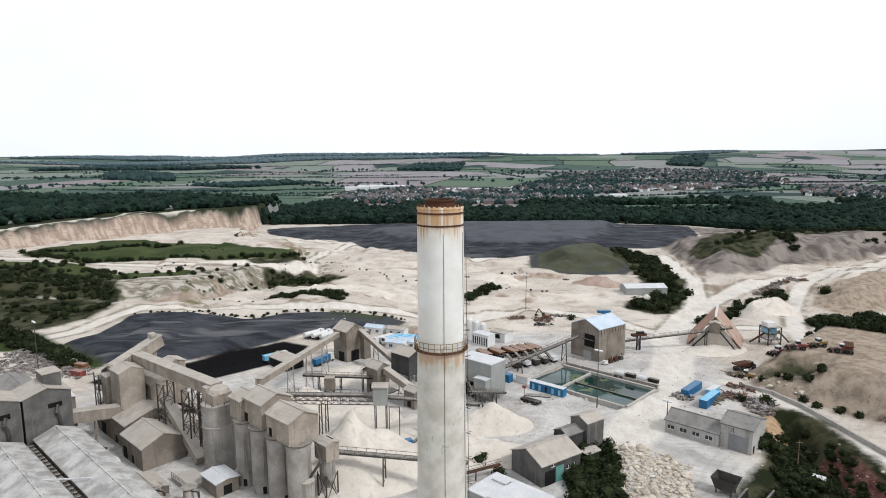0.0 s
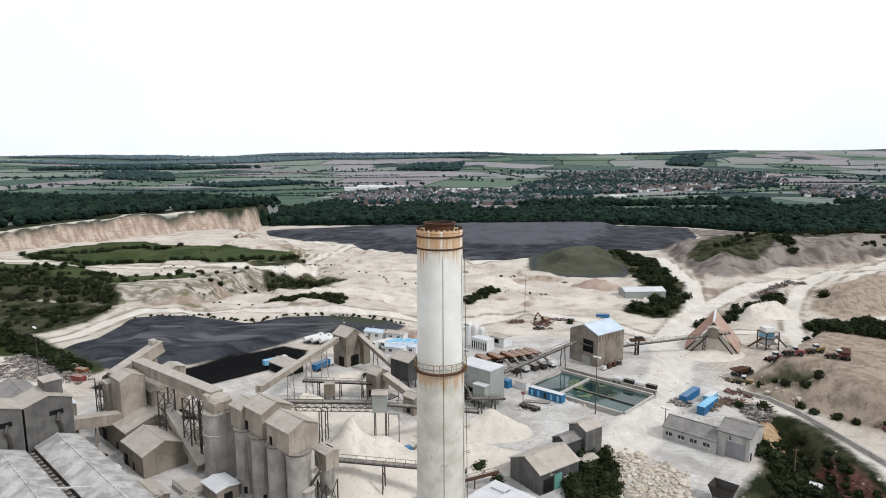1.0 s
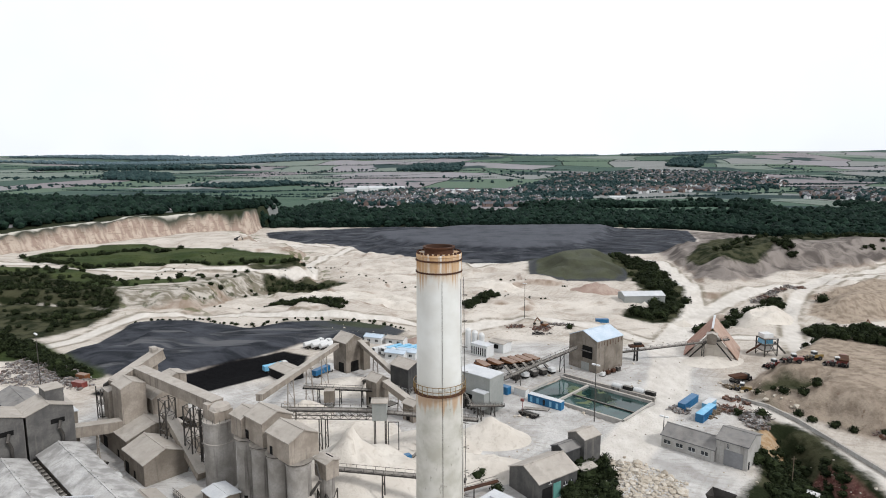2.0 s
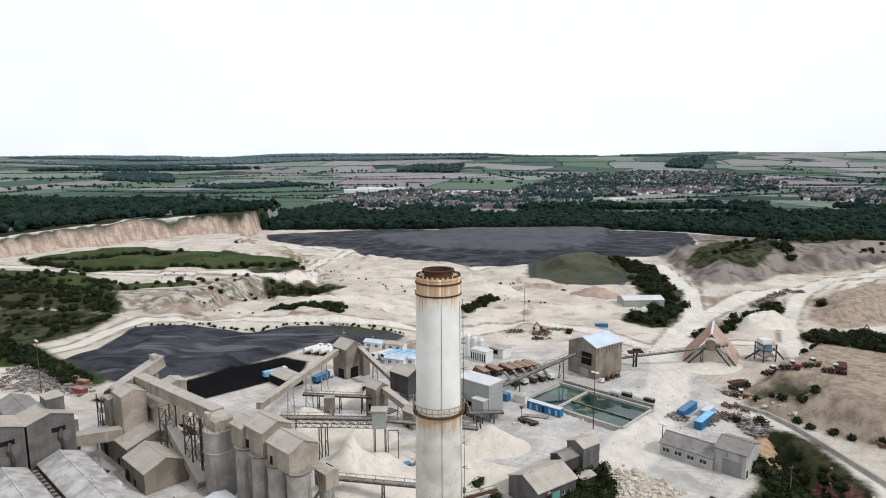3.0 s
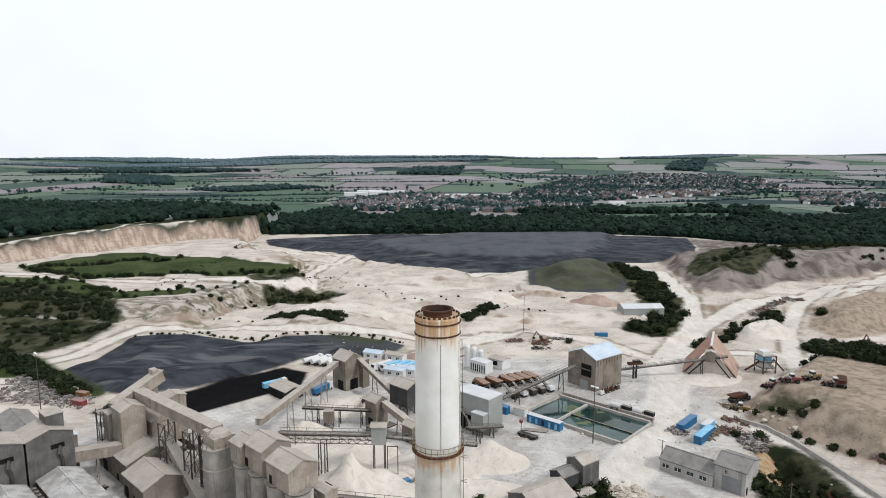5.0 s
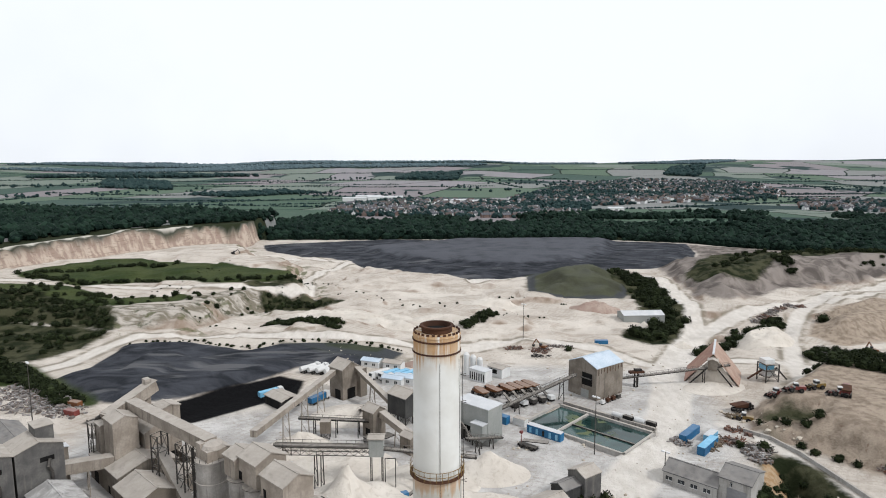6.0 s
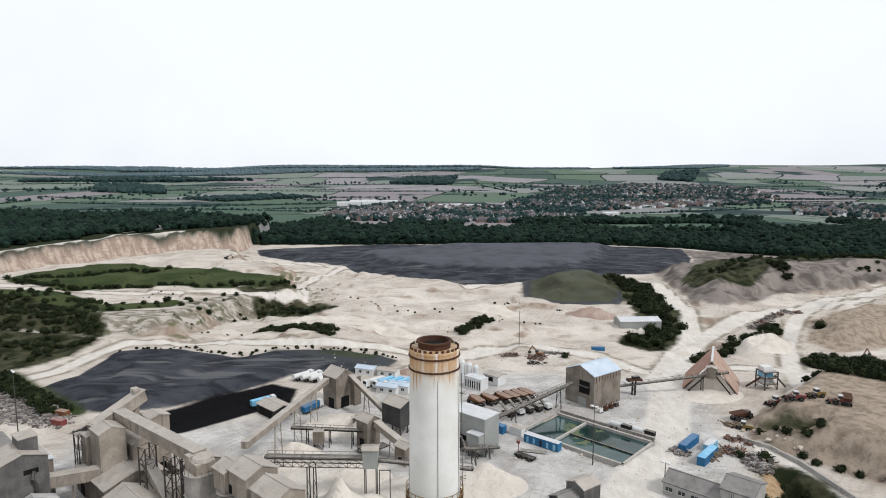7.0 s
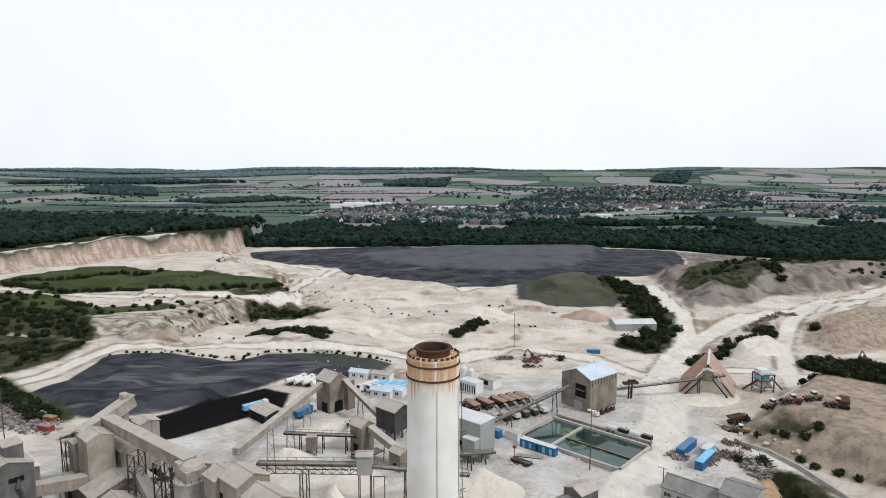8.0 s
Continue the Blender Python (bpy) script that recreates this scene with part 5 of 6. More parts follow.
br = thing("pipe_bridge", 6.5, 151.5, 24, "rusty walkway with handrails beside the bush", "walkway")
part("deck", Shape().beam((-7, 0, 2.6), (7, 0, 3.2), 1.2, 0.25), RUST, br)
for s in (-0.6, 0.6):
    part("handrail", Shape().beam((-7, s, 3.7), (7, s, 4.3), 0.1), STEEL, br)
legs(br, [(-6, 0), (0, 0), (6, 0)], -0.3, 2.8, 0.25, False)

# white silos and a grey shed beyond the chimney
for k in range(3):
    s = thing("white_silo", 7.5 + 3.0 * k, 279.5 - 0.6 * k, 0, "white steel storage silo with domed top", "silo", "white silos")
    part("shell", Shape().lathe([(1.35, -0.3), (1.35, 9.5 - k), (0.7, 10.3 - k), (0.05, 10.5 - k)], 20), WHITE, s, smooth=True)
sh = thing("bin_shed", 13.5, 270.5, U, "white ribbed bin shed with dark slots", "building")
part("wall", Shape().box(0, 0, -0.3, 9, 5, 5.4), WHITE, sh)
for k in range(7):
    part("slot", Shape().box(-3.8 + 1.25 * k, -2.52, 0.6, 0.55, 0.1, 3.4), DARK, sh)
part("roof", Shape().box(0, 0, 5.1, 9.3, 5.3, 0.2), ROOF_WHITE, sh)
sh = hall("weigh_house", 22.0, 277.5, U, 8, 6, 4.4, 0.6, WHITE, ROOF_DUST, "white weigh house with a dark open side", doors=(("f", -1, 1.8, 4.4, 2.0),))
sl = hall("white_shed", 120.5, 398, 4, 26, 13, 6.0, 1.6, CLADDING_PALE, ROOF_WHITE, "long pale sheet-metal shed at the bush belt", over=0.2)


# ---- plants ----
rng = np.random.RandomState(3)


def ico(sub):
    bm = bmesh.new()
    bmesh.ops.create_icosphere(bm, subdivisions=sub, radius=1)
    v = np.array([tuple(p.co) for p in bm.verts])
    f = np.array([[p.index for p in q.verts] for q in bm.faces])
    bm.free()
    return v, f


ICO = ico(1)[0], ico(1)[1]
ICO_V, ICO_F = ico(2)


def crown(lobes, fine=False):
    """A ragged crown of a few lobes, one unit across."""
    vs, fs, k = [], [], 0
    v0, f0 = (ICO_V, ICO_F) if fine else ICO
    for j in range(lobes):
        c = rng.uniform(-0.55, 0.55, 3) * (0.0 if j == 0 else 1.0) + (0, 0, 0.25 * (j > 0))
        r = 0.95 if j == 0 else rng.uniform(0.45, 0.7)
        v = v0 * (r * rng.uniform(0.72, 1.22, (len(v0), 1))) + c
        vs.append(v), fs.append(f0 + k)
        k += len(v)
    return np.concatenate(vs), np.concatenate(fs)


def leafy(leaves=230, lobes=3):
    """A bush: ragged lobes with many small leaf sprays standing off them."""
    v, f = crown(lobes)
    d = rng.normal(size=(leaves, 3))
    d /= np.linalg.norm(d, axis=1, keepdims=True)
    c = d * rng.uniform(0.75, 1.3, (leaves, 1)) * (1, 1, 0.95)
    t = rng.normal(size=(leaves, 3, 3)) * 0.15
    lv = (c[:, None, :] + t).reshape(-1, 3)
    lf = np.arange(leaves * 3).reshape(-1, 3) + len(v)
    return np.concatenate([v, lv]), np.concatenate([f, lf])


def scatter(name, spots, size, templates, material, label, category, squash=0.8, lift=0.55, spread=0.35, parent=None):
    """One sheet of plants: a template at each spot, turned and sized at random, standing on the ground."""
    n = len(spots)
    s = np.asarray(size if np.ndim(size) else np.full(n, size)) * rng.uniform(1 - spread, 1 + spread, n)
    z = height(spots[:, 0], spots[:, 1])
    pick, ang = rng.randint(len(templates), size=n), rng.uniform(0, 6.283, n)
    vs, fs, k = [], [], 0
    for j, (tv, tf) in enumerate(templates):
        m = np.where(pick == j)[0]
        if not len(m):
            continue
        c, q = np.cos(ang[m])[:, None], np.sin(ang[m])[:, None]
        x = (tv[:, 0] * c - tv[:, 1] * q) * s[m, None] + spots[m, 0:1]
        y = (tv[:, 0] * q + tv[:, 1] * c) * s[m, None] + spots[m, 1:2]
        zz = (tv[None, :, 2] * squash + lift) * s[m, None] + z[m, None]
        vs.append(np.stack([x, y, zz], 2).reshape(-1, 3))
        fs.append((tf[None] + (np.arange(len(m)) * len(tv))[:, None, None] + k).reshape(-1, 3))
        k += len(m) * len(tv)
    ob = new(name, mesh_np(name, np.concatenate(vs), np.concatenate(fs), material))
    return tagged(ob, label, category, kind="stuff")


def fill(poly, gap, edge=0.0, keep=1.0):
    """Spots spread over a polygon."""
    a = np.array(poly)
    x0, y0 = a.min(0)
    x1, y1 = a.max(0)
    gx_, gy_ = np.meshgrid(np.arange(x0, x1, gap), np.arange(y0, y1, gap))
    p = np.stack([gx_.ravel(), gy_.ravel()], 1) + rng.uniform(-0.5, 0.5, (gx_.size, 2)) * gap
    m = (inside(p[:, 0], p[:, 1], poly) > edge) & (rng.rand(len(p)) < keep)
    return p[m]


def line_spots(line, gap, wander):
    out = []
    for (ax, ay), (bx, by) in zip(line, line[1:]):
        n = max(1, int(math.hypot(bx - ax, by - ay) / gap))
        for k in range(n):
            t = (k + rng.rand()) / n
            out.append((ax + (bx - ax) * t + rng.normal() * wander, ay + (by - ay) * t + rng.normal() * wander))
    return np.array(out)


TREES = [crown(3) for _ in range(9)]
FAR_TREES = [crown(1) for _ in range(7)]
BUSHES = [leafy() for _ in range(8)]
WOODS = [(-262, 808), (-89, 808), (11, 814), (176, 814), (287, 786), (344, 746), (455, 682), (900, 600), (1150, 1050), (753, 1125), (586, 1300), (331, 1220), (53, 1075), (-163, 1090),
         (-330, 1240), (-420, 1030), (-755, 1330), (-1100, 1350), (-900, 420), (-400, 430), (-394, 545), (-383, 600), (-372, 640), (-354, 688), (-322, 730), (-264, 772)]
spots = fill(WOODS, 9.4)
spots = spots[np.abs(spots[:, 0]) < 0.76 * spots[:, 1] + 30]
clear = value_noise(spots[:, 0], spots[:, 1], 70) > 0.16 - 0.55 * (spots[:, 1] < 960)
spots = spots[clear]
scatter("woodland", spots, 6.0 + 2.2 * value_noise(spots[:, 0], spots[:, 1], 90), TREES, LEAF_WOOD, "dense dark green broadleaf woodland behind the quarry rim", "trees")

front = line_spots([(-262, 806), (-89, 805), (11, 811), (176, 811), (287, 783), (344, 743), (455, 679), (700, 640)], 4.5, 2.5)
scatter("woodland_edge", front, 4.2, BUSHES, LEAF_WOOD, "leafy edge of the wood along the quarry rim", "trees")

# scattered trees and hedges over the farmland
TOWN_WEST = [(-230, 1150), (-265, 1480), (-136, 1740), (93, 1626), (310, 1420), (223, 1110), (51, 1110)]
TOWN_EAST = [(130, 1700), (421, 2400), (800, 2750), (1150, 2600), (1032, 1977), (884, 1750), (548, 1571), (260, 1420)]
TOWN_EDGE = [(900, 1700), (1093, 1634), (1300, 1500), (837, 1258), (728, 1330)]
far = np.stack([rng.uniform(-1700, 1900, 2200), rng.uniform(1250, 2900, 2200)], 1)
far = far[(value_noise(far[:, 0], far[:, 1], 210) > 0.2) & (np.abs(far[:, 0]) < 0.76 * far[:, 1])]
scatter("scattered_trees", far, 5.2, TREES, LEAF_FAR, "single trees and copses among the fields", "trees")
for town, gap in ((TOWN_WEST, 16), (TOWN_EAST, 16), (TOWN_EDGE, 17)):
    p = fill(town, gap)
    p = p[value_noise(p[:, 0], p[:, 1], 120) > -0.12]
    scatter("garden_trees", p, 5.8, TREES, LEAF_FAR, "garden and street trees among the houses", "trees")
belts = [[(300, 1330), (560, 1440), (900, 1620)], [(160, 1400), (420, 1560), (640, 1640), (880, 1830)], [(-980, 1450), (-600, 1500), (-300, 1420), (-230, 1500)], [(-1100, 1750), (-700, 1640), (-330, 1700)],
         [(-1300, 2000), (-900, 1880), (-500, 1950), (-200, 2000)], [(980, 1950), (1500, 1900), (2000, 2050)], [(1150, 2250), (1700, 2200), (2300, 2300)], [(-1700, 2350), (-900, 2300), (-250, 2250), (150, 2330)],
         [(1250, 2600), (1900, 2550), (2600, 2700)], [(-2000, 2750), (-1000, 2650), (-100, 2700), (500, 2800)], [(1300, 3000), (2200, 2900), (3000, 3100)], [(-2300, 3200), (-900, 3100), (300, 3250), (1200, 3300)]]
for k in range(16):
    x0, y0 = rng.uniform(-1500, 1900), rng.uniform(1450, 2500)
    a, l = rng.choice((0.28, 1.85)) + 0.15 * rng.normal(), rng.uniform(250, 600)
    belts.append([(x0, y0), (x0 + l * math.cos(a), y0 + l * math.sin(a))])
hedges = np.concatenate([line_spots(b, 4.2, 1.4) for b in belts])
hedges = hedges[hedges[:, 1] > 1300]
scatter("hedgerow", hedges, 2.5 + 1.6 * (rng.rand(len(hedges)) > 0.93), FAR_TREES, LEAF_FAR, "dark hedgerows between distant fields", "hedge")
for wood, gap in (([(-1237, 2222), (-1450, 2603), (-1348, 2702), (-1152, 2547), (-946, 2120)], 17), ([(-257, 2735), (-178, 3060), (37, 3031), (10, 2645)], 19), ([(979, 2977), (1125, 3335), (1326, 3406), (1096, 2874)], 20),
                  ([(1000, 3900), (1200, 4350), (1900, 4300), (1500, 3800)], 15), ([(-800, 1900), (-560, 2050), (-420, 1980), (-640, 1800)], 14), ([(-2600, 3500), (-1700, 3800), (-600, 3720), (200, 3800), (100, 3560), (-1200, 3420)], 16),
                  ([(-3000, 4200), (-1200, 4350), (200, 4280), (1000, 4420), (900, 4230), (-600, 4050), (-2400, 3950)], 17), ([(-2000, 2900), (-1300, 3050), (-900, 2980), (-1500, 2780)], 20)):
    p = fill(wood, gap)
    # woods that start beyond 3300 m take the stronger haze tint
    scatter("far_wood", p, gap * 0.62, FAR_TREES, LEAF_HILL if wood[0][1] > 3300 else LEAF_FAR, "distant wood on the rising land, haze tint in its leaf colour", "trees", squash=0.7)

# scrub in the quarry
scrubs = [("hedge_scrub", fill([(-118, 376), (-106, 383), (-83, 374), (-60, 354), (-63, 345), (-83, 358)], 3.0), 1.6, "dark bushes on a bank in the quarry"),
          ("hedge_scrub", fill([(5, 378), (23, 410), (31, 400), (10, 367)], 2.8), 1.6, "dark bushes along a stony bank"),
          ("bush_belt", line_spots([(112, 356), (124, 372), (134, 395), (146, 434), (152, 477), (156, 520), (150, 565)], 1.0, 5.5), 2.5, "thick belt of bushes beside the haul road"),
          ("scrub_slope", fill(SCRUB_SLOPE, 4.2, keep=0.75), 1.7, "dark scrub covering the old quarry bank"),
          ("scrub_bench", np.concatenate([fill(SCRUB_BENCH, 5.5, keep=0.22), fill(GREEN_BAND, 6.0, keep=0.3), fill(SCRUB_STRIP, 4.2, keep=0.7)]), 1.6, "bushes scattered along the middle bench"),
          ("field_hedge", np.concatenate([line_spots([(-340, 484), (-281, 456), (-257, 466), (-187, 463), (-141, 467), (-113, 482)], 2.6, 2.0), line_spots([(-330, 490), (-285, 503), (-262, 530), (-240, 548)], 2.6, 2.5), line_spots([(-246, 418), (-226, 412)], 1.2, 3)]), 1.7, "straggling bushes round the green field"),
          ("road_bushes", np.concatenate([line_spots([(-168, 321), (-154, 328), (-136, 329), (-118, 321), (-101, 316), (-90, 326), (-72, 328), (-48, 325), (-24, 316)], 2.4, 1.0), line_spots([(-75, 470), (-40, 440), (0, 430), (40, 455)], 7, 6)]), 0.7, "low bushes along the edge of the coal yard"),
          ("gravel_scrub", np.concatenate([fill(GRAVEL, 5, 4, 0.35), line_spots([(-228, 327), (-205, 328), (-190, 333)], 1.6, 2.2)]), 1.5, "scattered scrub on the gravel bank"),
          ("bank_scrub", fill(BANK, 3.0, 1.0, 0.8), 1.7, "scrub on the bank behind the scrap yard"),
          ("near_bushes", fill([(32, 166), (45, 173), (44, 158), (43, 136), (28, 140), (30, 150)], 2.3, keep=0.85), 1.7, "dark bushes beside the gabled store"),
          ("near_scrub", fill(GREEN_NEAR, 2.6, 1.5, 0.6), 1.3, "rough bushes in the green hollow"),
          ("hollow_edge", line_spots([(88, 176), (92, 166), (90, 156), (86, 150)], 1.0, 2.2), 1.9, "dark bushes behind the workshop"),
          ("hill_scrub", np.concatenate([line_spots([(128, 321), (150, 341), (166, 356), (183, 372), (204, 394)], 1.5, 2.6), fill([(272, 545), (284, 545), (288, 522), (276, 516)], 4.0), line_spots([(225, 525), (270, 580), (320, 600), (420, 610)], 3, 6), line_spots([(300, 588), (420, 602), (540, 625)], 2.2, 9), fill([(330, 548), (400, 566), (520, 606), (520, 575), (400, 540)], 6, keep=0.5)]), 2.0, "scrub on the slope of the spoil hill"),
          ("bench_scrub", np.concatenate([fill([(178, 312), (190, 330), (205, 332), (204, 320), (231, 306), (260, 290), (250, 276), (201, 292), (184, 297)], 3.4, keep=0.8), fill([(154, 270), (169, 282), (181, 280), (201, 264), (240, 246), (230, 232), (178, 250), (164, 258)], 3.0, keep=0.9)]), 2.1, "dense dark bushes between the sandy benches"),
          ("sand_bushes", np.concatenate([line_spots([(112, 222), (120, 212), (128, 206)], 3.4, 1.6), line_spots([(119, 205), (131, 188), (150, 176)], 3.2, 1.2), line_spots([(172, 350), (182, 346), (186, 356)], 2.0, 2.5)]), 1.25, "small bushes on the sandy slope")]
for key, p, size, label in scrubs:
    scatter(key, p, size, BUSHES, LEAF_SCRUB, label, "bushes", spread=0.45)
weeds = np.stack([rng.uniform(-260, 80, 1500), rng.uniform(345, 560, 1500)], 1)
weeds = weeds[(value_noise(weeds[:, 0], weeds[:, 1] * 2.5, 40) > 0.33) & (inside(weeds[:, 0], weeds[:, 1], GREEN_MOUND) < 0)]
scatter("quarry_weeds", weeds, 0.5, BUSHES[:3], LEAF_SCRUB, "weeds and small bushes on the quarry benches", "weeds", spread=0.5)
for bx, by, size in ((8, 160.5, 2.1), (12.5, 154.5, 1.6), (97.5, 205, 1.4), (104.6, 203.4, 2.0), (232, 392, 3.4), (62, 326, 1.9)):
    b = thing("bush", bx, by, rng.uniform(0, 360), "single dark green leafy bush on bare ground", "bush", "single bushes")
    tv, tf = leafy(260, 4)
    s = Shape()
    s.v, s.f = [tuple(q) for q in tv * (size, size, size * 0.8) + (0, 0, size * 0.6)], [tuple(q) for q in tf.tolist()]
    part("crown", s, LEAF_SCRUB, b)
    part("stem", Shape().tube((0, 0, -0.2), (0, 0, size * 0.5), 0.12, 0.07, 7), TIMBER, b)

# ---- the town ----
def house_parts(lx, ly, h, rise):
    return Shape().gable_walls(lx, ly, h + 1, rise, -1), Shape().gable_roof(lx, ly, h, rise, over=0.4), Shape().box(lx * 0.3, 0, h + rise - 0.6, 1.1, 1.0, 1.9)


def house(lx, ly, wall, roof, label):
    ob = new("house")
    tagged(ob, label, "house", "town houses")
    w, r, c = house_parts(lx, ly, 5.4, 3.4)
    part("wall", w, wall, ob)
    part("roof", r, roof, ob)
    part("house_chimney", c, wall, ob)
    for s in (-1, 1):
        for k in (-1, 1):
            for z in (1.0, 3.5):
                part("window", Shape().box(k * lx * 0.28, s * ly / 2, z, 1.5, 0.12, 1.3), GLASS, ob)
    return ob


kinds = [house(10, 8, BRICK_RED, TILE_BROWN, "red-brick house with brown tiled roof"), house(14, 8.5, RENDER_WALL, TILE_SLATE, "pale rendered pair of houses with slate roof"),
         house(9, 8, RENDER_WALL, TILE_BROWN, "pale rendered house with brown tiled roof"), house(18, 8, BRICK_RED, TILE_SLATE, "red-brick terrace with slate roof")]
plots = []
for town, gap in ((TOWN_WEST, 25), (TOWN_EAST, 31), (TOWN_EDGE, 25)):
    p = fill(town, gap)
    p = p[value_noise(p[:, 0], p[:, 1], 120) < 0.2]
    plots.append(p)
plots = np.concatenate(plots)
plots = plots[np.argsort(plots[:, 1])]
for k, (hx, hy) in enumerate(plots[:210]):
    turn = 90 * round(2 * float(value_noise(np.array([hx]), np.array([hy]), 130)[0])) + 25 + 8 * rng.normal()
    j = rng.choice(4, p=(0.25, 0.3, 0.3, 0.15))
    m = pose(hx, hy, ground_z(hx, hy), 0, 0, turn)
    if k < 4:
        kinds[k].matrix_basis = m
    else:
        copy_thing(kinds[j], m)
walls, roofs = {0: Shape(), 1: Shape()}, {0: Shape(), 1: Shape()}
zs = height(plots[210:, 0], plots[210:, 1])
for (hx, hy), hz in zip(plots[210:], zs):
    w, r, c = house_parts(rng.uniform(9, 16), 8, 5.4, 3.4)
    a = rng.choice((0.4, 1.97)) + 0.1 * rng.normal()
    ca, sa = math.cos(a), math.sin(a)
    for dst, src in ((walls[rng.randint(2)], w), (roofs[rng.randint(2)], r)):
        dst.add([(hx + x * ca - y * sa, hy + x * sa + y * ca, hz + z) for x, y, z in src.v], src.f)
rest = thing("far_houses", 500, 1700, 0, "many distant houses on the rising edge of town", "houses", z=0, kind="stuff")
for key, shapes, mats in (("walls", walls, (BRICK_RED, RENDER_WALL)), ("roofs", roofs, (TILE_BROWN, TILE_SLATE))):
    for j in (0, 1):
        shapes[j].v = [(x - 500, y - 1700, z) for x, y, z in shapes[j].v]
        tagged(part(key, shapes[j], mats[j], rest), kind="stuff")
for dx, dy, lx, ly, h in ((-260, 1665, 62, 34, 8), (-205, 1690, 50, 40, 9), (-160, 1720, 44, 30, 8), (-232, 1730, 70, 30, 9), (60, 1560, 40, 18, 7), (5, 1590, 60, 16, 7), (330, 1300, 34, 16, 7)):
    hall("factory_shed", dx, dy, 12, lx, ly, h, 1.8, RENDER_WALL, ROOF_WHITE, "large white-roofed factory shed at the town's edge", group="factory sheds", doors=(("f", 0, 0, 6, 5, DOOR_GREY),))


# ---- heaps, pond and yards ----
def heap(name, x, y, rx, ry, h, mat, label, turn=0.0, flat=0.0, group="stone heaps"):
    """A heap of loose stone with an uneven crest and run-off at its foot."""
    ob = thing(name, x, y, turn, label, "heap", group)
    s, n, rings = Shape(), 44, 16
    ca, sa = math.cos(radians(turn)), math.sin(radians(turn))
    share, ang = np.repeat(np.arange(rings + 1) / rings, n), np.tile(2 * math.pi * np.arange(n) / n, rings + 1)
    lx, ly = rx * share * np.cos(ang), ry * share * np.sin(ang)
    wx, wy = x + lx * ca - ly * sa, y + lx * sa + ly * ca
    gz = height(wx, wy) - ground_z(x, y)
    wob = 1 + 0.5 * value_noise(wx, wy, 9) + 0.22 * value_noise(wx, wy, 3)
    full = np.clip(1 - np.maximum(0, share - flat) / (1 - flat), 0, 1)
    top = h * full ** 1.12 * wob + 0.8 * value_noise(wx, wy, 2.2) * full
    top = np.where(share < 1, np.maximum(top, 0.02) + gz, gz - 0.4)
    s.v = list(zip((lx * (1 + 0.1 * (wob - 1))).tolist(), ly.tolist(), top.tolist()))
    s.f = [(j * n + k, j * n + (k + 1) % n, (j + 1) * n + (k + 1) % n, (j + 1) * n + k)[::-1] for j in range(rings) for k in range(n)]
    part("loose_stone", s, mat, ob, smooth=True)
    return ob


W_ = "steep white heap of crushed limestone on the yard"
heap("stone_heap", -26, 160, 24, 19, 13, HEAP_WHITE, "tall white cone of crushed limestone under the conveyors")
heap("stone_heap", -6, 180, 17, 13, 6, HEAP_WHITE, W_)
heap("stone_heap", -33, 190, 18, 14, 4.2, HEAP_WHITE, W_)
heap("stone_heap", -50, 203, 11, 10, 6.0, HEAP_WHITE, W_)
heap("stone_heap", -36, 230, 17, 12, 4.5, HEAP_WHITE, W_)
heap("stone_heap", 13, 186, 13, 9, 6.5, HEAP_WHITE, "white rounded heap beside the bagging plant")
heap("stone_heap", 8, 166, 18, 9, 4.4, HEAP_WHITE, "low spread of white stone beside the chimney yard", flat=0.3)
heap("stone_heap", 176, 350, 24, 13, 5.5, HEAP_WHITE, "flat-topped pale stone stockpile", 40, 0.5)
heap("stone_heap", 98, 428, 18, 12, 7, HEAP_RED, "pinkish heap of shale beside the grass mound")
heap("stone_heap", 112, 262, 15, 9, 1.6, HEAP_WHITE, "run-out of pale stone in front of the store", 20, 0.2)
heap("stone_heap", 128, 343, 6, 5, 3.4, HEAP_WHITE, "small pale heap beside the haul road")
heap("stone_heap", -2, 286, 8, 6, 3.5, HEAP_WHITE, W_)
heap("stone_heap", -14, 292, 9, 6, 3.4, HEAP_RED, "brownish heap of stone behind the lorries")
heap("stone_heap", 118, 382, 5, 4, 3.6, HEAP_WHITE, "small pale heap beside the white shed")
for hx, hy, rx, ry, h in ((-60, 402, 40, 10, 3.0), (-36, 372, 26, 8, 3.2), (-84, 398, 30, 9, 3.2), (-6, 392, 22, 8, 2.6), (30, 436, 26, 10, 2.8)):
    heap("spoil_heap", hx, hy, rx, ry, h, HEAP_WHITE, "long low pale spoil bank on the quarry floor", -12, 0.35, "spoil heaps")

# settling pond
pond = tagged(thing("pond", 50.3, 220.9, -42.3, z=0), "green settling pond with concrete walls and weed", "pond", kind="structure")
part("water", Shape().box(0, 0, -1.2, 39, 22, 0.6), WATER, pond)
for sx, sy, lx, ly in ((0, 11.2, 40, 0.9), (0, -11.2, 40, 0.9), (19.6, 0, 0.9, 23), (-19.6, 0, 0.9, 23)):
    part("pond_wall", Shape().box(sx, sy, -1.6, lx, ly, 2.0), CONCRETE_PALE, pond)
part("walkway", Shape().box(-6.5, 0, -1.5, 0.9, 22, 1.6), CONCRETE_PALE, pond, "pale concrete walkway across the pond")
part("divider", Shape().box(6.6, -1.0, -1.5, 25.5, 0.7, 1.35), STEEL_DARK, pond, "dark divider wall")
part("far_bank", Shape().box(0, 13.5, -0.3, 38, 1.2, 1.3), CONCRETE, pond)

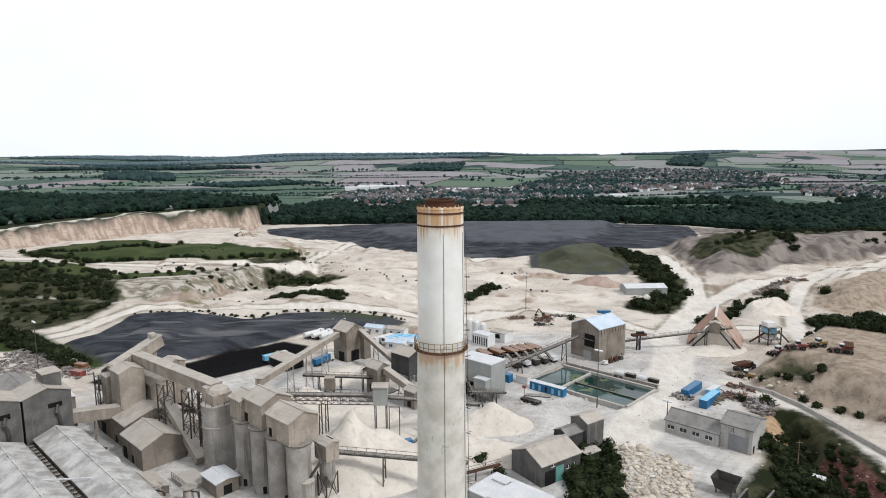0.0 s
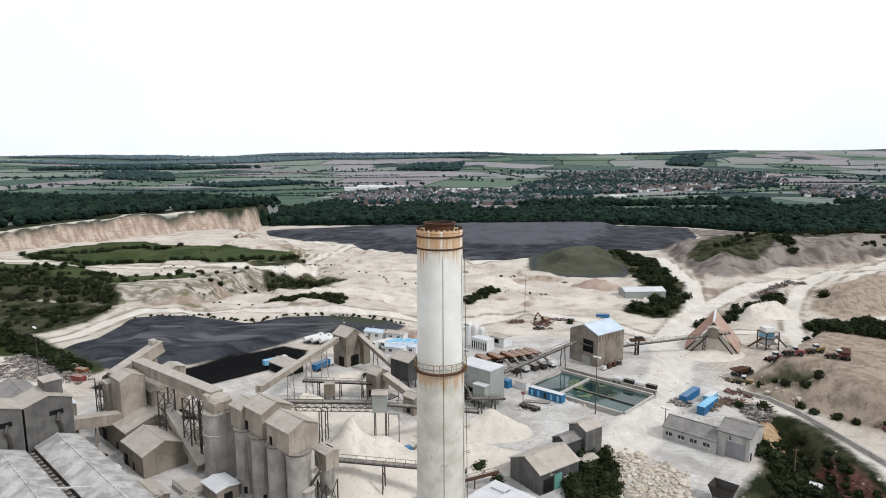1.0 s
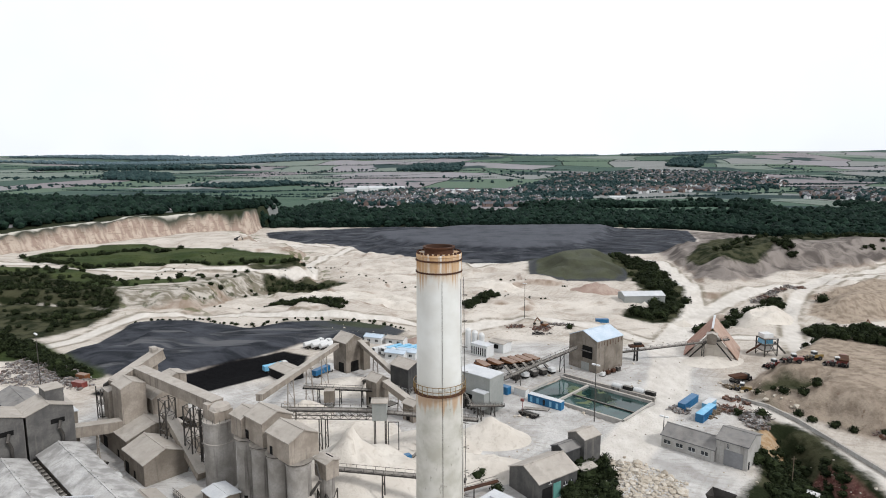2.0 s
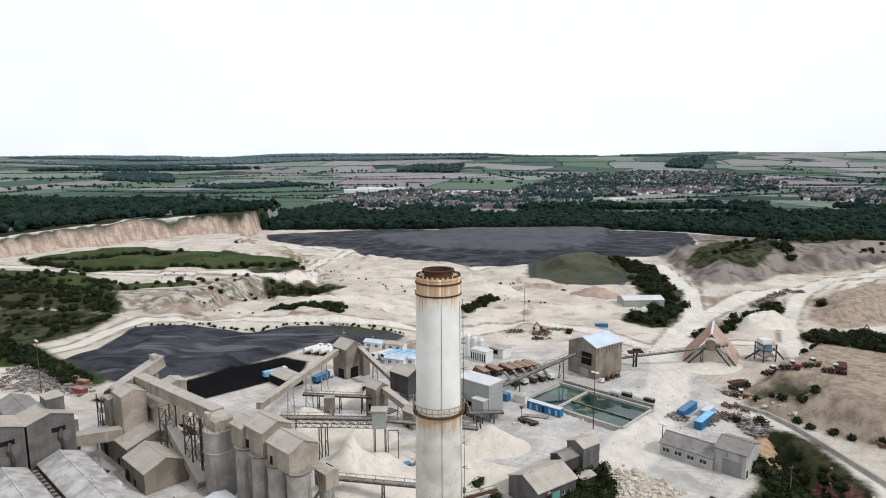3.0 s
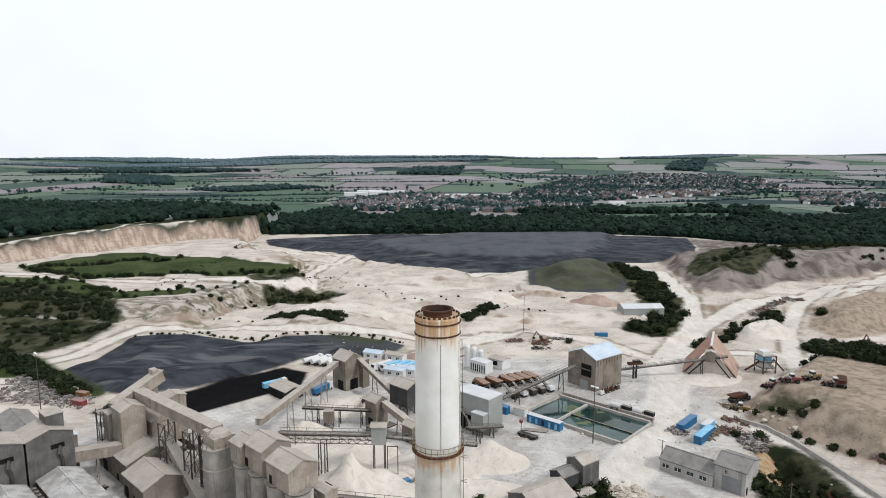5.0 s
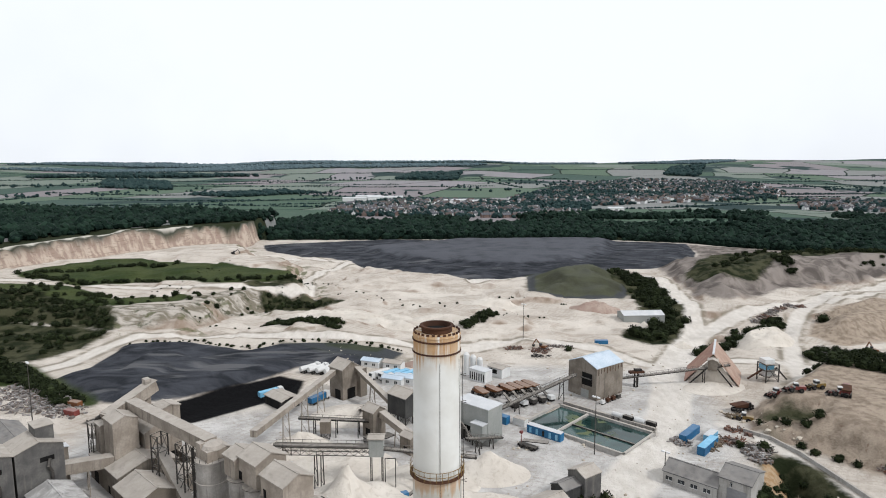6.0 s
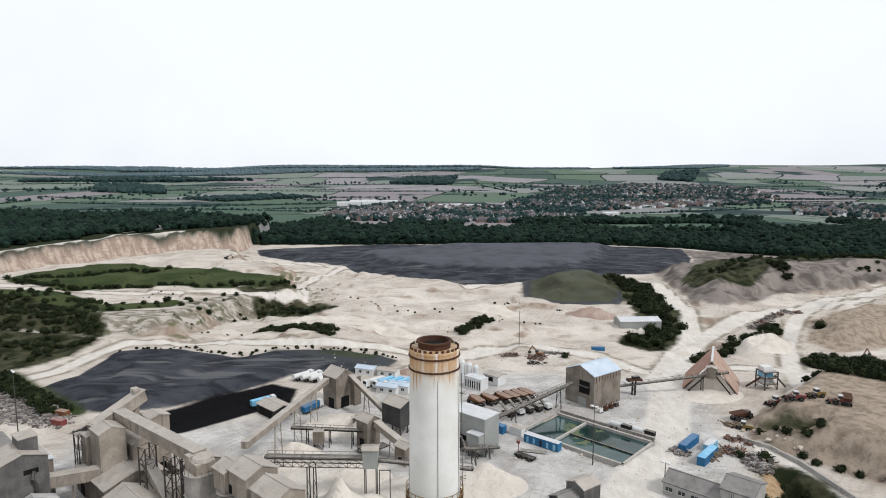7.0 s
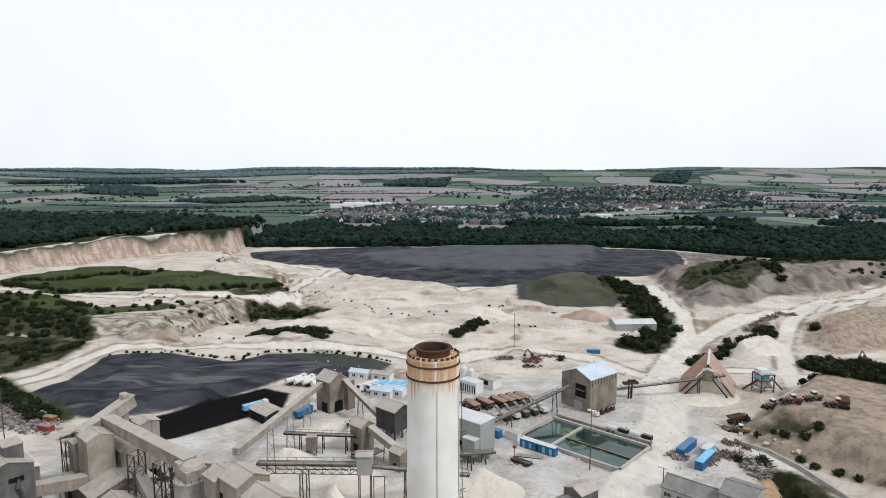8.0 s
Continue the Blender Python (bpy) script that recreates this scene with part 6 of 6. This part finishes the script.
lights = ((47.7, 199.4, 19.5), (-150.5, 218.5, 24), (64.9, 182.6, 9), (41.0, 352, 20))
for lx, ly, h in lights:
    m = thing("lamp_mast", lx, ly, U, "slender grey steel lighting mast", "lamp mast", "lighting masts")
    part("pole", Shape().tube((0, 0, -0.3), (0, 0, h), 0.2, 0.1, 10), STEEL, m)
    for s in (-1, 1):
        part("lamp_head", Shape().box(s * 0.8, 0, h - 0.2, 1.1, 0.6, 0.4), LAMP_GLASS, m)


# ---- vehicles, containers and scrap ----
def wheel(ob, x, y, r, w=0.4):
    t = part("wheel", Shape().tube((x, y - w / 2, r), (x, y + w / 2, r), r, n=14), RUBBER, ob)
    part("rim", Shape().tube((x, y - w / 2 - 0.02, r), (x, y + w / 2 + 0.02, r), r * 0.5, n=10), STEEL, t)


def lorry(x, y, turn, body, label, tank=False, cab=WHITE):
    ob = thing("lorry", x, y, turn, label, "lorry", "parked lorries")
    part("chassis", Shape().box(0, 0, 0.7, 10.5, 1.0, 0.35), STEEL_DARK, ob)
    c = part("cab", Shape().add([(3.4, -1.2, 0.6), (5.5, -1.2, 0.6), (5.5, 1.2, 0.6), (3.4, 1.2, 0.6), (3.4, -1.2, 3.3), (5.2, -1.2, 3.3), (5.2, 1.2, 3.3), (3.4, 1.2, 3.3), (5.5, -1.2, 1.9), (5.5, 1.2, 1.9)],
                                [(0, 1, 8, 5, 4), (1, 2, 9, 8), (8, 9, 6, 5), (2, 3, 7, 6, 9), (3, 0, 4, 7), (4, 5, 6, 7)]), cab, ob)
    part("windscreen", Shape().add([(5.52, -1.05, 1.95), (5.52, 1.05, 1.95), (5.28, 1.05, 3.1), (5.28, -1.05, 3.1)], [(0, 1, 2, 3)]), GLASS, c)
    if tank:
        part("tank", Shape().tube((-5.2, 0, 2.2), (3.0, 0, 2.2), 1.15, n=18), body, ob)
    else:
        part("tipper_body", Shape().box(-1.2, -1.2, 1.1, 8.2, 0.12, 2.0).box(-1.2, 1.2, 1.1, 8.2, 0.12, 2.0).box(-5.25, 0, 1.1, 0.12, 2.5, 2.0).box(2.9, 0, 1.1, 0.12, 2.5, 2.2).box(-1.2, 0, 1.05, 8.2, 2.5, 0.15), body, ob)
        part("sheet", Shape().box(-1.2, 0, 3.0, 8.2, 2.45, 0.14), body, ob)
    for wx in (4.4, 1.9, -2.6, -3.8):
        for s in (-1, 1):
            wheel(ob, wx, s * 1.05, 0.5, 0.35)
    return ob


for k in range(4):
    lorry(-64 + 3.9 * k, 281 - 0.9 * k, 48, WHITE, "white tanker lorry parked beside the coal yard", True)
lorry(-75.5, 258.5, 42, SKYBLUE, "light blue and white tipper lorry on the coal")
for k in range(5):
    lorry(-31 + 4.2 * k, 273 - 0.4 * k, 225, SKYBLUE if k else WHITE, "light blue sheeted lorry in the loading yard")
lorry(-52.0, 244, 60, BLUE, "blue and white lorry beside the hopper house")
sy = hall("open_shelter", -66, 241, U, 12, 8, 3.6, 1.0, STEEL_DARK, ROOF_DUST, "low dusty shelter with dark open sides", doors=(("f", 0, 0, 9, 3.0), ("r", 0, 0, 6, 3.0)))
for k, (ox, oy, m) in enumerate(((-36.5, 289, SKYBLUE), (-26, 286, WHITE), (-19, 266.5, SKYBLUE), (-24, 265, SKYBLUE))):
    hall("office_cabin", ox, oy, -20, 9, 5, 3, 0.8, WHITE, ROOF_BLUE if m is SKYBLUE else ROOF_DUST, "site cabin with a pale sheet roof", group="site cabins", windows=(("f", -2, 1.0, 1.4, 1.1), ("f", 2, 1.0, 1.4, 1.1)))


def car(x, y, turn, paint, label):
    ob = thing("car", x, y, turn, label, "car", "parked cars")
    hull = [(-2.1, 0.35), (2.1, 0.35), (2.15, 0.75), (1.9, 0.95), (0.9, 1.02), (0.35, 1.45), (-1.2, 1.48), (-1.9, 1.0), (-2.15, 0.9)]
    n = len(hull)
    part("body", Shape().add([(a, -0.85, b) for a, b in hull] + [(a, 0.85, b) for a, b in hull],
                             [tuple(range(n)), tuple(reversed(range(n, 2 * n)))] + [(k, n + k, n + (k + 1) % n, (k + 1) % n) for k in range(n)]), paint, ob)
    part("side_window", Shape().box(-0.4, 0, 1.03, 1.6, 1.74, 0.34), GLASS, ob)
    part("windscreen", Shape().beam((0.92, 0, 1.06), (0.42, 0, 1.42), 1.5, 0.06), GLASS, ob)
    for wx in (-1.3, 1.3):
        for q in (-1, 1):
            wheel(ob, wx, q * 0.8, 0.33, 0.22)
    return ob


car(-99.5, 166.5, 60, STEEL_DARK, "dark car parked beside the mill")
car(-92.0, 160.5, 150, WHITE, "pale dusty car parked beside the mill")
car(-48.5, 262.5, 20, WHITE, "white car parked beside the hopper house")
car(103.5, 166.0, 48, STEEL_DARK, "dark car parked behind the workshop")


def dumper(x, y, turn, label, paint=ORANGE):
    ob = thing("dump_truck", x, y, turn, label, "dump truck", "parked dump trucks")
    part("chassis", Shape().box(0, 0, 0.9, 8.5, 1.4, 0.6), STEEL_DARK, ob)
    part("cab", Shape().box(2.7, 0, 1.5, 1.6, 2.0, 1.9), paint, ob)
    part("window", Shape().box(2.7, 0, 2.3, 1.66, 2.06, 0.8), GLASS, ob)
    part("bonnet", Shape().box(4.0, 0, 1.2, 1.6, 1.9, 1.0), paint, ob)
    part("dump_body", Shape().add([(-4.4, -1.4, 2.6), (1.6, -1.4, 1.6), (1.6, 1.4, 1.6), (-4.4, 1.4, 2.6), (-4.8, -1.6, 3.2), (1.9, -1.6, 3.4), (1.9, 1.6, 3.4), (-4.8, 1.6, 3.2)],
                                  [(3, 2, 1, 0), (0, 1, 5, 4), (1, 2, 6, 5), (2, 3, 7, 6), (3, 0, 4, 7), (4, 5, 6, 7)]), paint if paint is ORANGE else RUST, ob)
    for wx in (3.6, -1.2, -3.0):
        for s in (-1, 1):
            wheel(ob, wx, s * 1.35, 0.85, 0.6)


def loader(x, y, turn, label, paint=YELLOW):
    ob = thing("wheel_loader", x, y, turn, label, "wheel loader", "quarry machines")
    part("rear_body", Shape().box(-1.6, 0, 1.0, 3.6, 2.0, 1.3), paint, ob)
    part("front_frame", Shape().box(1.4, 0, 0.9, 2.0, 1.3, 0.8), STEEL_DARK, ob)
    part("cab", Shape().box(-0.1, 0, 1.8, 1.5, 1.6, 1.7), WHITE, ob)
    part("window", Shape().box(-0.1, 0, 2.3, 1.56, 1.66, 0.9), GLASS, ob)
    for s in (-0.5, 0.5):
        part("arm", Shape().beam((1.0, s, 1.9), (3.4, s, 0.9), 0.28, 0.4), paint, ob)
    part("bucket", Shape().add([(3.2, -1.5, 0.1), (4.5, -1.5, 0.1), (4.5, 1.5, 0.1), (3.2, 1.5, 0.1), (3.1, -1.5, 1.4), (3.1, 1.5, 1.4)], [(3, 2, 1, 0), (0, 3, 5, 4), (0, 1, 4), (2, 3, 5), (4, 5, 3, 0)]), STEEL_DARK, ob)
    for wx in (1.5, -1.8):
        for s in (-1, 1):
            wheel(ob, wx, s * 1.1, 0.85, 0.6)


def excavator(x, y, turn, label, paint=ORANGE):
    ob = thing("excavator", x, y, turn, label, "excavator", "quarry machines")
    for s in (-1.1, 1.1):
        part("track", Shape().box(0, s, 0, 3.8, 0.6, 0.9), RUBBER, ob)
    part("house", Shape().box(-0.4, 0, 1.0, 3.4, 2.6, 1.2), paint, ob)
    part("cab", Shape().box(0.8, 0.8, 2.0, 1.4, 1.0, 1.2), GLASS, ob)
    part("boom", Shape().beam((1.0, -0.3, 1.9), (4.4, -0.3, 4.6), 0.4, 0.6), paint, ob)
    part("stick", Shape().beam((4.4, -0.3, 4.6), (6.2, -0.3, 1.6), 0.35, 0.45), paint, ob)
    part("bucket", Shape().box(6.0, -0.3, 0.4, 1.1, 1.1, 1.1), STEEL_DARK, ob)


for k in range(5):
    dumper(17.5 + 3.3 * k + (0 if k < 1 else 2.5), 252.5 + 1.6 * k, 130, "dusty orange dump truck in a parked row")
dumper(12.5, 250.5, 120, "dusty orange dump truck in a parked row")
for k in range(5):
    s = thing("mobile_screen", 24.5 + 3.8 * k, 239.8 + 1.9 * k, 118, "dark mobile screening machine with a tilted belt", "screening machine", "screening machines")
    part("chassis", Shape().box(0, 0, 0.5, 6.5, 1.7, 0.7), STEEL_DARK, s)
    part("hopper", Shape().box(-2, 0, 1.2, 2.6, 2.3, 1.4), (STEEL, WHITE, STEEL)[k % 3], s)
    part("belt", Shape().beam((-1, 0, 1.2), (6.2, 0, 3.6), 1.2, 0.35), BELT, s)
    for wx in (-1.4, 0.2):
        for q in (-1, 1):
            wheel(s, wx, q * 0.9, 0.5, 0.35)
ms = thing("mobile_screen", 26.5, 203.5, -38, "dark mobile stacker with red beacon mast", "screening machine", "screening machines")
part("chassis", Shape().box(0, 0, 0.5, 7, 2, 0.8), STEEL_DARK, ms)
part("wing", Shape().beam((-2, 0, 2.4), (6.5, 2, 3.2), 2.2, 0.3), STEEL, ms)
part("beacon", Shape().tube((-2.6, 0, 1.2), (-2.6, 0, 4.8), 0.12, n=8).box(-2.6, 0, 4.6, 1.0, 0.8, 0.9), RED, ms)
for wx in (-2, 0, 2):
    for q in (-1, 1):
        wheel(ms, wx, q * 1.1, 0.6, 0.4)
loader(122.5, 233, 200, "red and white wheel loader on the sandy mound", RED)
loader(127.8, 229.5, 170, "red and white wheel loader on the sandy mound", RED)
loader(137, 232.5, 190, "yellow wheel loader on the sandy mound", YELLOW)
loader(141.5, 225.5, 160, "red wheel loader on the sandy mound", RED)
dumper(144.5, 226.5, 60, "orange dump truck on the sandy mound", RED)
dumper(112.0, 236.5, 20, "dark dump truck at the foot of the sandy mound", STEEL_DARK)
loader(108.8, 228.0, 150, "worn yellow loader at the foot of the mound")
excavator(221, 327, 90, "orange excavator on the far bench")
excavator(49, 330, 140, "orange excavator among scrap in the quarry")
excavator(-222, 634, 20, "small dark excavator near the quarry face", STEEL_DARK)
for k in range(4):
    s = thing("bowser", 62.5 + 3.4 * k, 228.5 - 2.6 * k, -42, "white tank trailer parked behind the pond", "trailer", "pond trailers")
    part("tank", Shape().tube((-1.9, 0, 1.6), (1.9, 0, 1.6), 0.95, n=16) if k % 2 == 0 else Shape().box(0, 0, 0.9, 3.6, 1.6, 1.4), WHITE if k % 2 == 0 else STEEL_DARK, s)
    for wx in (-1, 1):
        for q in (-1, 1):
            wheel(s, wx, q * 0.8, 0.45, 0.3)


def container(x, y, turn, lx, paint, label, h=2.6, name="container", roof=None, z=None):
    ob = thing(name, x, y, turn, label, "container", "containers", z)
    b = part("body", Shape().box(0, 0, 0, lx, 2.5, h), paint, ob)
    n = int(lx / 0.9)
    for k in range(n):
        for s in (-1, 1):
            part("rib", Shape().box(-lx / 2 + (k + 0.5) * lx / n, s * 1.26, 0.2, 0.3, 0.08, h - 0.4), paint, b)
    part("lid", Shape().box(0, 0, h, lx + 0.05, 2.55, 0.08), roof or paint, ob)
    for s in (-0.6, 0.6):
        part("door", Shape().box(lx / 2, s, 0.15, 0.08, 1.15, h - 0.3), paint, ob)
    return ob


container(83.5, 213.0, 48, 12, BLUE, "dark blue shipping container behind the workshop")
container(86.0, 203.5, 48, 12, BLUE, "blue lorry trailer with pale sheeted top", 2.8, "lorry_trailer", SKYBLUE)
container(90.2, 211.5, 48, 7, SKYBLUE, "small light blue container with white top", 2.4, roof=ROOF_WHITE)
tr = container(33.6, 213.2, -39, 13.4, BLUE, "long bright blue site cabin with white roof", 2.9, "site_cabin", ROOF_WHITE)
for k in range(5):
    part("door_panel", Shape().box(-5.2 + 2.6 * k, -1.31, 0.3, 0.9, 0.06, 2.0), STEEL_DARK if k == 2 else SKYBLUE, tr)
for wx in (-4.5, 4.5):
    for q in (-1, 1):
        wheel(tr, wx, q * 1.0, 0.45, 0.3)
container(26.0, 222.6, -39, 5, WHITE, "white site hut beside the blue cabin", 2.6, "site_hut", ROOF_DUST)
container(19.6, 224.6, -39, 5, BLUE, "blue storage container beside the conveyor", 2.8)
container(83.5, 345, 0, 7, BLUE, "dark blue skip on the white quarry floor", 2.2, "skip")
container(-143, 229.5, -20, 5.5, RED, "red scrap skip in the scrap yard", 2.0, "skip")
container(-147, 238.5, -20, 5.0, ORANGE, "orange scrap skip in the scrap yard", 1.8, "skip")
container(98.2, 160.5, U, 3.0, WHITE, "white gas tank cage beside the workshop", 1.6, "tank_cage")
fe = thing("washing_plant", 139, 272, 10, "pale blue and white washing plant on a steel frame", "machine")
legs(fe, [(-3, -3), (3, -3), (3, 3), (-3, 3)], -0.3, 8, 0.4)
for z, m in ((2.5, WHITE), (5.2, SKYBLUE), (7.8, WHITE)):
    part("deck", Shape().box(0, 0, z, 6.6, 6.4, 0.3), STEEL, fe)
    part("tank", Shape().box(-0.5, 0.4, z + 0.3, 4.4, 4.2, 1.8), m, fe)
part("chute", Shape().beam((3, -1, 6), (7, -3, 1.2), 1.0, 0.7), STEEL, fe)
part("side_belt", Shape().beam((-3, 0, 5), (-9, 1, 1), 1.0, 0.4), RUST, fe)


def scrap(x, y, rx, ry, n, mat, label, tall=1.6, turn=0.0):
    """A jumble of bars, boxes and sheets lying over one another."""
    ob = thing("scrap_heap", x, y, turn, label, "scrap heap", "scrap heaps")
    s = Shape()
    ca, sa = math.cos(radians(turn)), math.sin(radians(turn))
    places = [(random.uniform(0, 6.283), math.sqrt(random.random())) for _ in range(n)]
    lxy = np.array([(rx * d * math.cos(a), ry * d * math.sin(a)) for a, d in places])
    lie = height(x + lxy[:, 0] * ca - lxy[:, 1] * sa, y + lxy[:, 0] * sa + lxy[:, 1] * ca) - ground_z(x, y)
    for (a, d), (px_, py_), g in zip(places, lxy.tolist(), lie.tolist()):
        z = g + random.random() * tall * (1 - d * 0.7)
        if random.random() < 0.55:
            q = (px_ + random.uniform(-2.2, 2.2), py_ + random.uniform(-2.2, 2.2), max(g, z + random.uniform(-0.5, 0.9)))
            s.beam((px_, py_, z), q, random.uniform(0.12, 0.45), random.uniform(0.1, 0.35))
        else:
            s.box(px_, py_, max(g - 0.1, z - 0.4), random.uniform(0.4, 1.8), random.uniform(0.3, 1.3), random.uniform(0.2, 1.1), random.uniform(0, 180))
    tagged(part("jumble", s, mat, ob), kind="stuff")
    return ob


random.seed(11)
scrap(101.5, 202.5, 6, 4, 150, SCRAP, "jumble of grey scrap metal behind the workshop", turn=30)
scrap(100, 196.5, 4, 3, 80, SCRAP, "jumble of grey scrap metal behind the workshop")
scrap(96.5, 209.5, 4, 3, 80, SCRAP_RUST, "rusty scrap beside the containers")
scrap(89.5, 206.0, 1.6, 6, 70, TIMBER, "stack of pale timber beside the trailer", 1.8, 48 - 90)
scrap(79.0, 208.5, 3, 3.4, 70, SCRAP, "pile of machine parts behind the workshop")
scrap(103, 217.5, 5, 2.5, 60, SCRAP_RUST, "rusty machine parts along the track", 1.2, -40)
scrap(106.5, 231, 3, 2, 50, TIMBER, "stacked pallets at the foot of the mound", 1.6)
for k, (sx, sy_, n) in enumerate(((-170, 250, 170), (-156, 243, 170), (-147, 233, 120), (-164, 236, 150), (-181, 254, 120), (-176, 240, 110))):
    scrap(sx, sy_, 10, 7, n, SCRAP, "spread of pale scrap in the yard behind the kiln towers", 1.2, -30)
scrap(34, 333, 5, 2, 60, SCRAP_RUST, "rusty machine parts on the quarry floor")
scrap(47, 327, 6, 3, 80, SCRAP_RUST, "rusty machine parts on the quarry floor")
scrap(58, 333, 8, 2, 70, SCRAP, "pale machine parts on the quarry floor")
scrap(46, 318, 5, 2, 30, STEEL_DARK, "dark steel pieces on the quarry floor", 1.4)
for k, (sx, sy_) in enumerate(((192, 393), (199, 398), (207, 405), (216, 414), (226, 420), (236, 428))):
    scrap(sx, sy_, 5, 4, 70, SCRAP_RUST if k % 2 else SCRAP, "old plant and scrap on the quarry bench", 3.0, 40)
for k, (sx, sy_) in enumerate(((196, 322), (206, 318), (215, 330))):
    scrap(sx, sy_, 4, 2, 40, SCRAP, "pale scrap beside the bench bushes", 1.2)
for k, (sx, sy_) in enumerate(((135, 186), (142, 180), (150, 176))):
    scrap(sx, sy_, 4, 1.5, 40, SCRAP_RUST, "line of scrap at the foot of the sandy slope", 1.0, -30)
scrap(163, 455, 3, 1.6, 16, ROOF_WHITE, "white sheets lying beside the haul road", 0.5, 60)


def rocks(name, spots, size, mat, label):
    z = height(spots[:, 0], spots[:, 1])
    v0, f0 = ICO
    n = len(spots)
    s = size * rng.gamma(2.2, 0.45, n)
    v = v0[None] * rng.uniform(0.65, 1.25, (n, len(v0), 1)) * s[:, None, None] * np.array((1.0, 1.0, 0.7))
    v = v + np.stack([spots[:, 0], spots[:, 1], z + 0.2 * s], 1)[:, None, :]
    f = f0[None] + (np.arange(n) * len(v0))[:, None, None]
    return tagged(new(name, mesh_np(name, v.reshape(-1, 3), f.reshape(-1, 3), mat)), label, "rocks", kind="stuff")


rocks("rubble", fill(RUBBLE, 0.75, 0.3), 0.42, STONE, "pale broken limestone blocks tipped on the slope")
rocks("rubble_red", fill(RED_SLOPE, 0.9, 0.5), 0.22, STONE_RED, "dark red rubble on the slope")
rocks("loose_stones", np.stack([rng.uniform(-60, 120, 700), rng.uniform(150, 330, 700)], 1), 0.28, STONE, "loose stones scattered over the yard")
rocks("bench_boulders", line_spots([(108, 232), (110, 218), (120, 208)], 1.2, 1.2), 0.6, STONE, "pale boulders at the foot of the sandy slope")

# boundary wall along the lower track, silage-like bays in front
wl_ = thing("retaining_wall", 0, 0, 0, "low concrete block wall beside the white track", "wall", z=0)
trk = [(103, 219), (110.5, 211), (114.5, 200), (116.8, 186), (120.5, 161), (128, 120)]
for (ax, ay), (bx, by) in zip(trk, trk[1:]):
    n = max(1, int(math.hypot(bx - ax, by - ay) / 3.0))
    for k in range(n):
        t0, t1 = k / n, (k + 0.96) / n
        p0, p1 = (ax + (bx - ax) * t0, ay + (by - ay) * t0), (ax + (bx - ax) * t1, ay + (by - ay) * t1)
        part("block", Shape().beam((*p0, ground_z(*p0) + 0.5), (*p1, ground_z(*p1) + 0.5), 0.7, 1.6), CONCRETE_PALE, wl_)
hp = thing("feed_hopper", 67.5, 146.5, U, "grey steel feed hopper with a ramp", "hopper")
part("bin", Shape().add([(-2, -1.6, 1.2), (2, -1.6, 1.2), (2, 1.6, 1.2), (-2, 1.6, 1.2), (-3, -2.4, 4.2), (3, -2.4, 4.2), (3, 2.4, 4.2), (-3, 2.4, 4.2)], [(3, 2, 1, 0), (0, 1, 5, 4), (1, 2, 6, 5), (2, 3, 7, 6), (3, 0, 4, 7)]), STEEL, hp)
legs(hp, [(-1.8, -1.4), (1.8, -1.4), (1.8, 1.4), (-1.8, 1.4)], -0.3, 1.4, 0.25)
for s in (0, 1):
    part("side_wall", Shape().box(4.5 + 5 * s, -3 + 3.4 * s, -0.3, 0.5, 9, 2.6), STEEL_DARK, hp)
for px_, py_, h in ((95.5, 166, 9), (-54, 233, 7)):
    po = thing("utility_pole", px_, py_, 0, "dark wooden utility pole", "pole", "utility poles")
    part("pole", Shape().tube((0, 0, -0.3), (0, 0, h), 0.16, 0.1, 8), TIMBER, po)
    part("crossarm", Shape().box(0, 0, h - 0.8, 1.6, 0.12, 0.14), TIMBER, po)
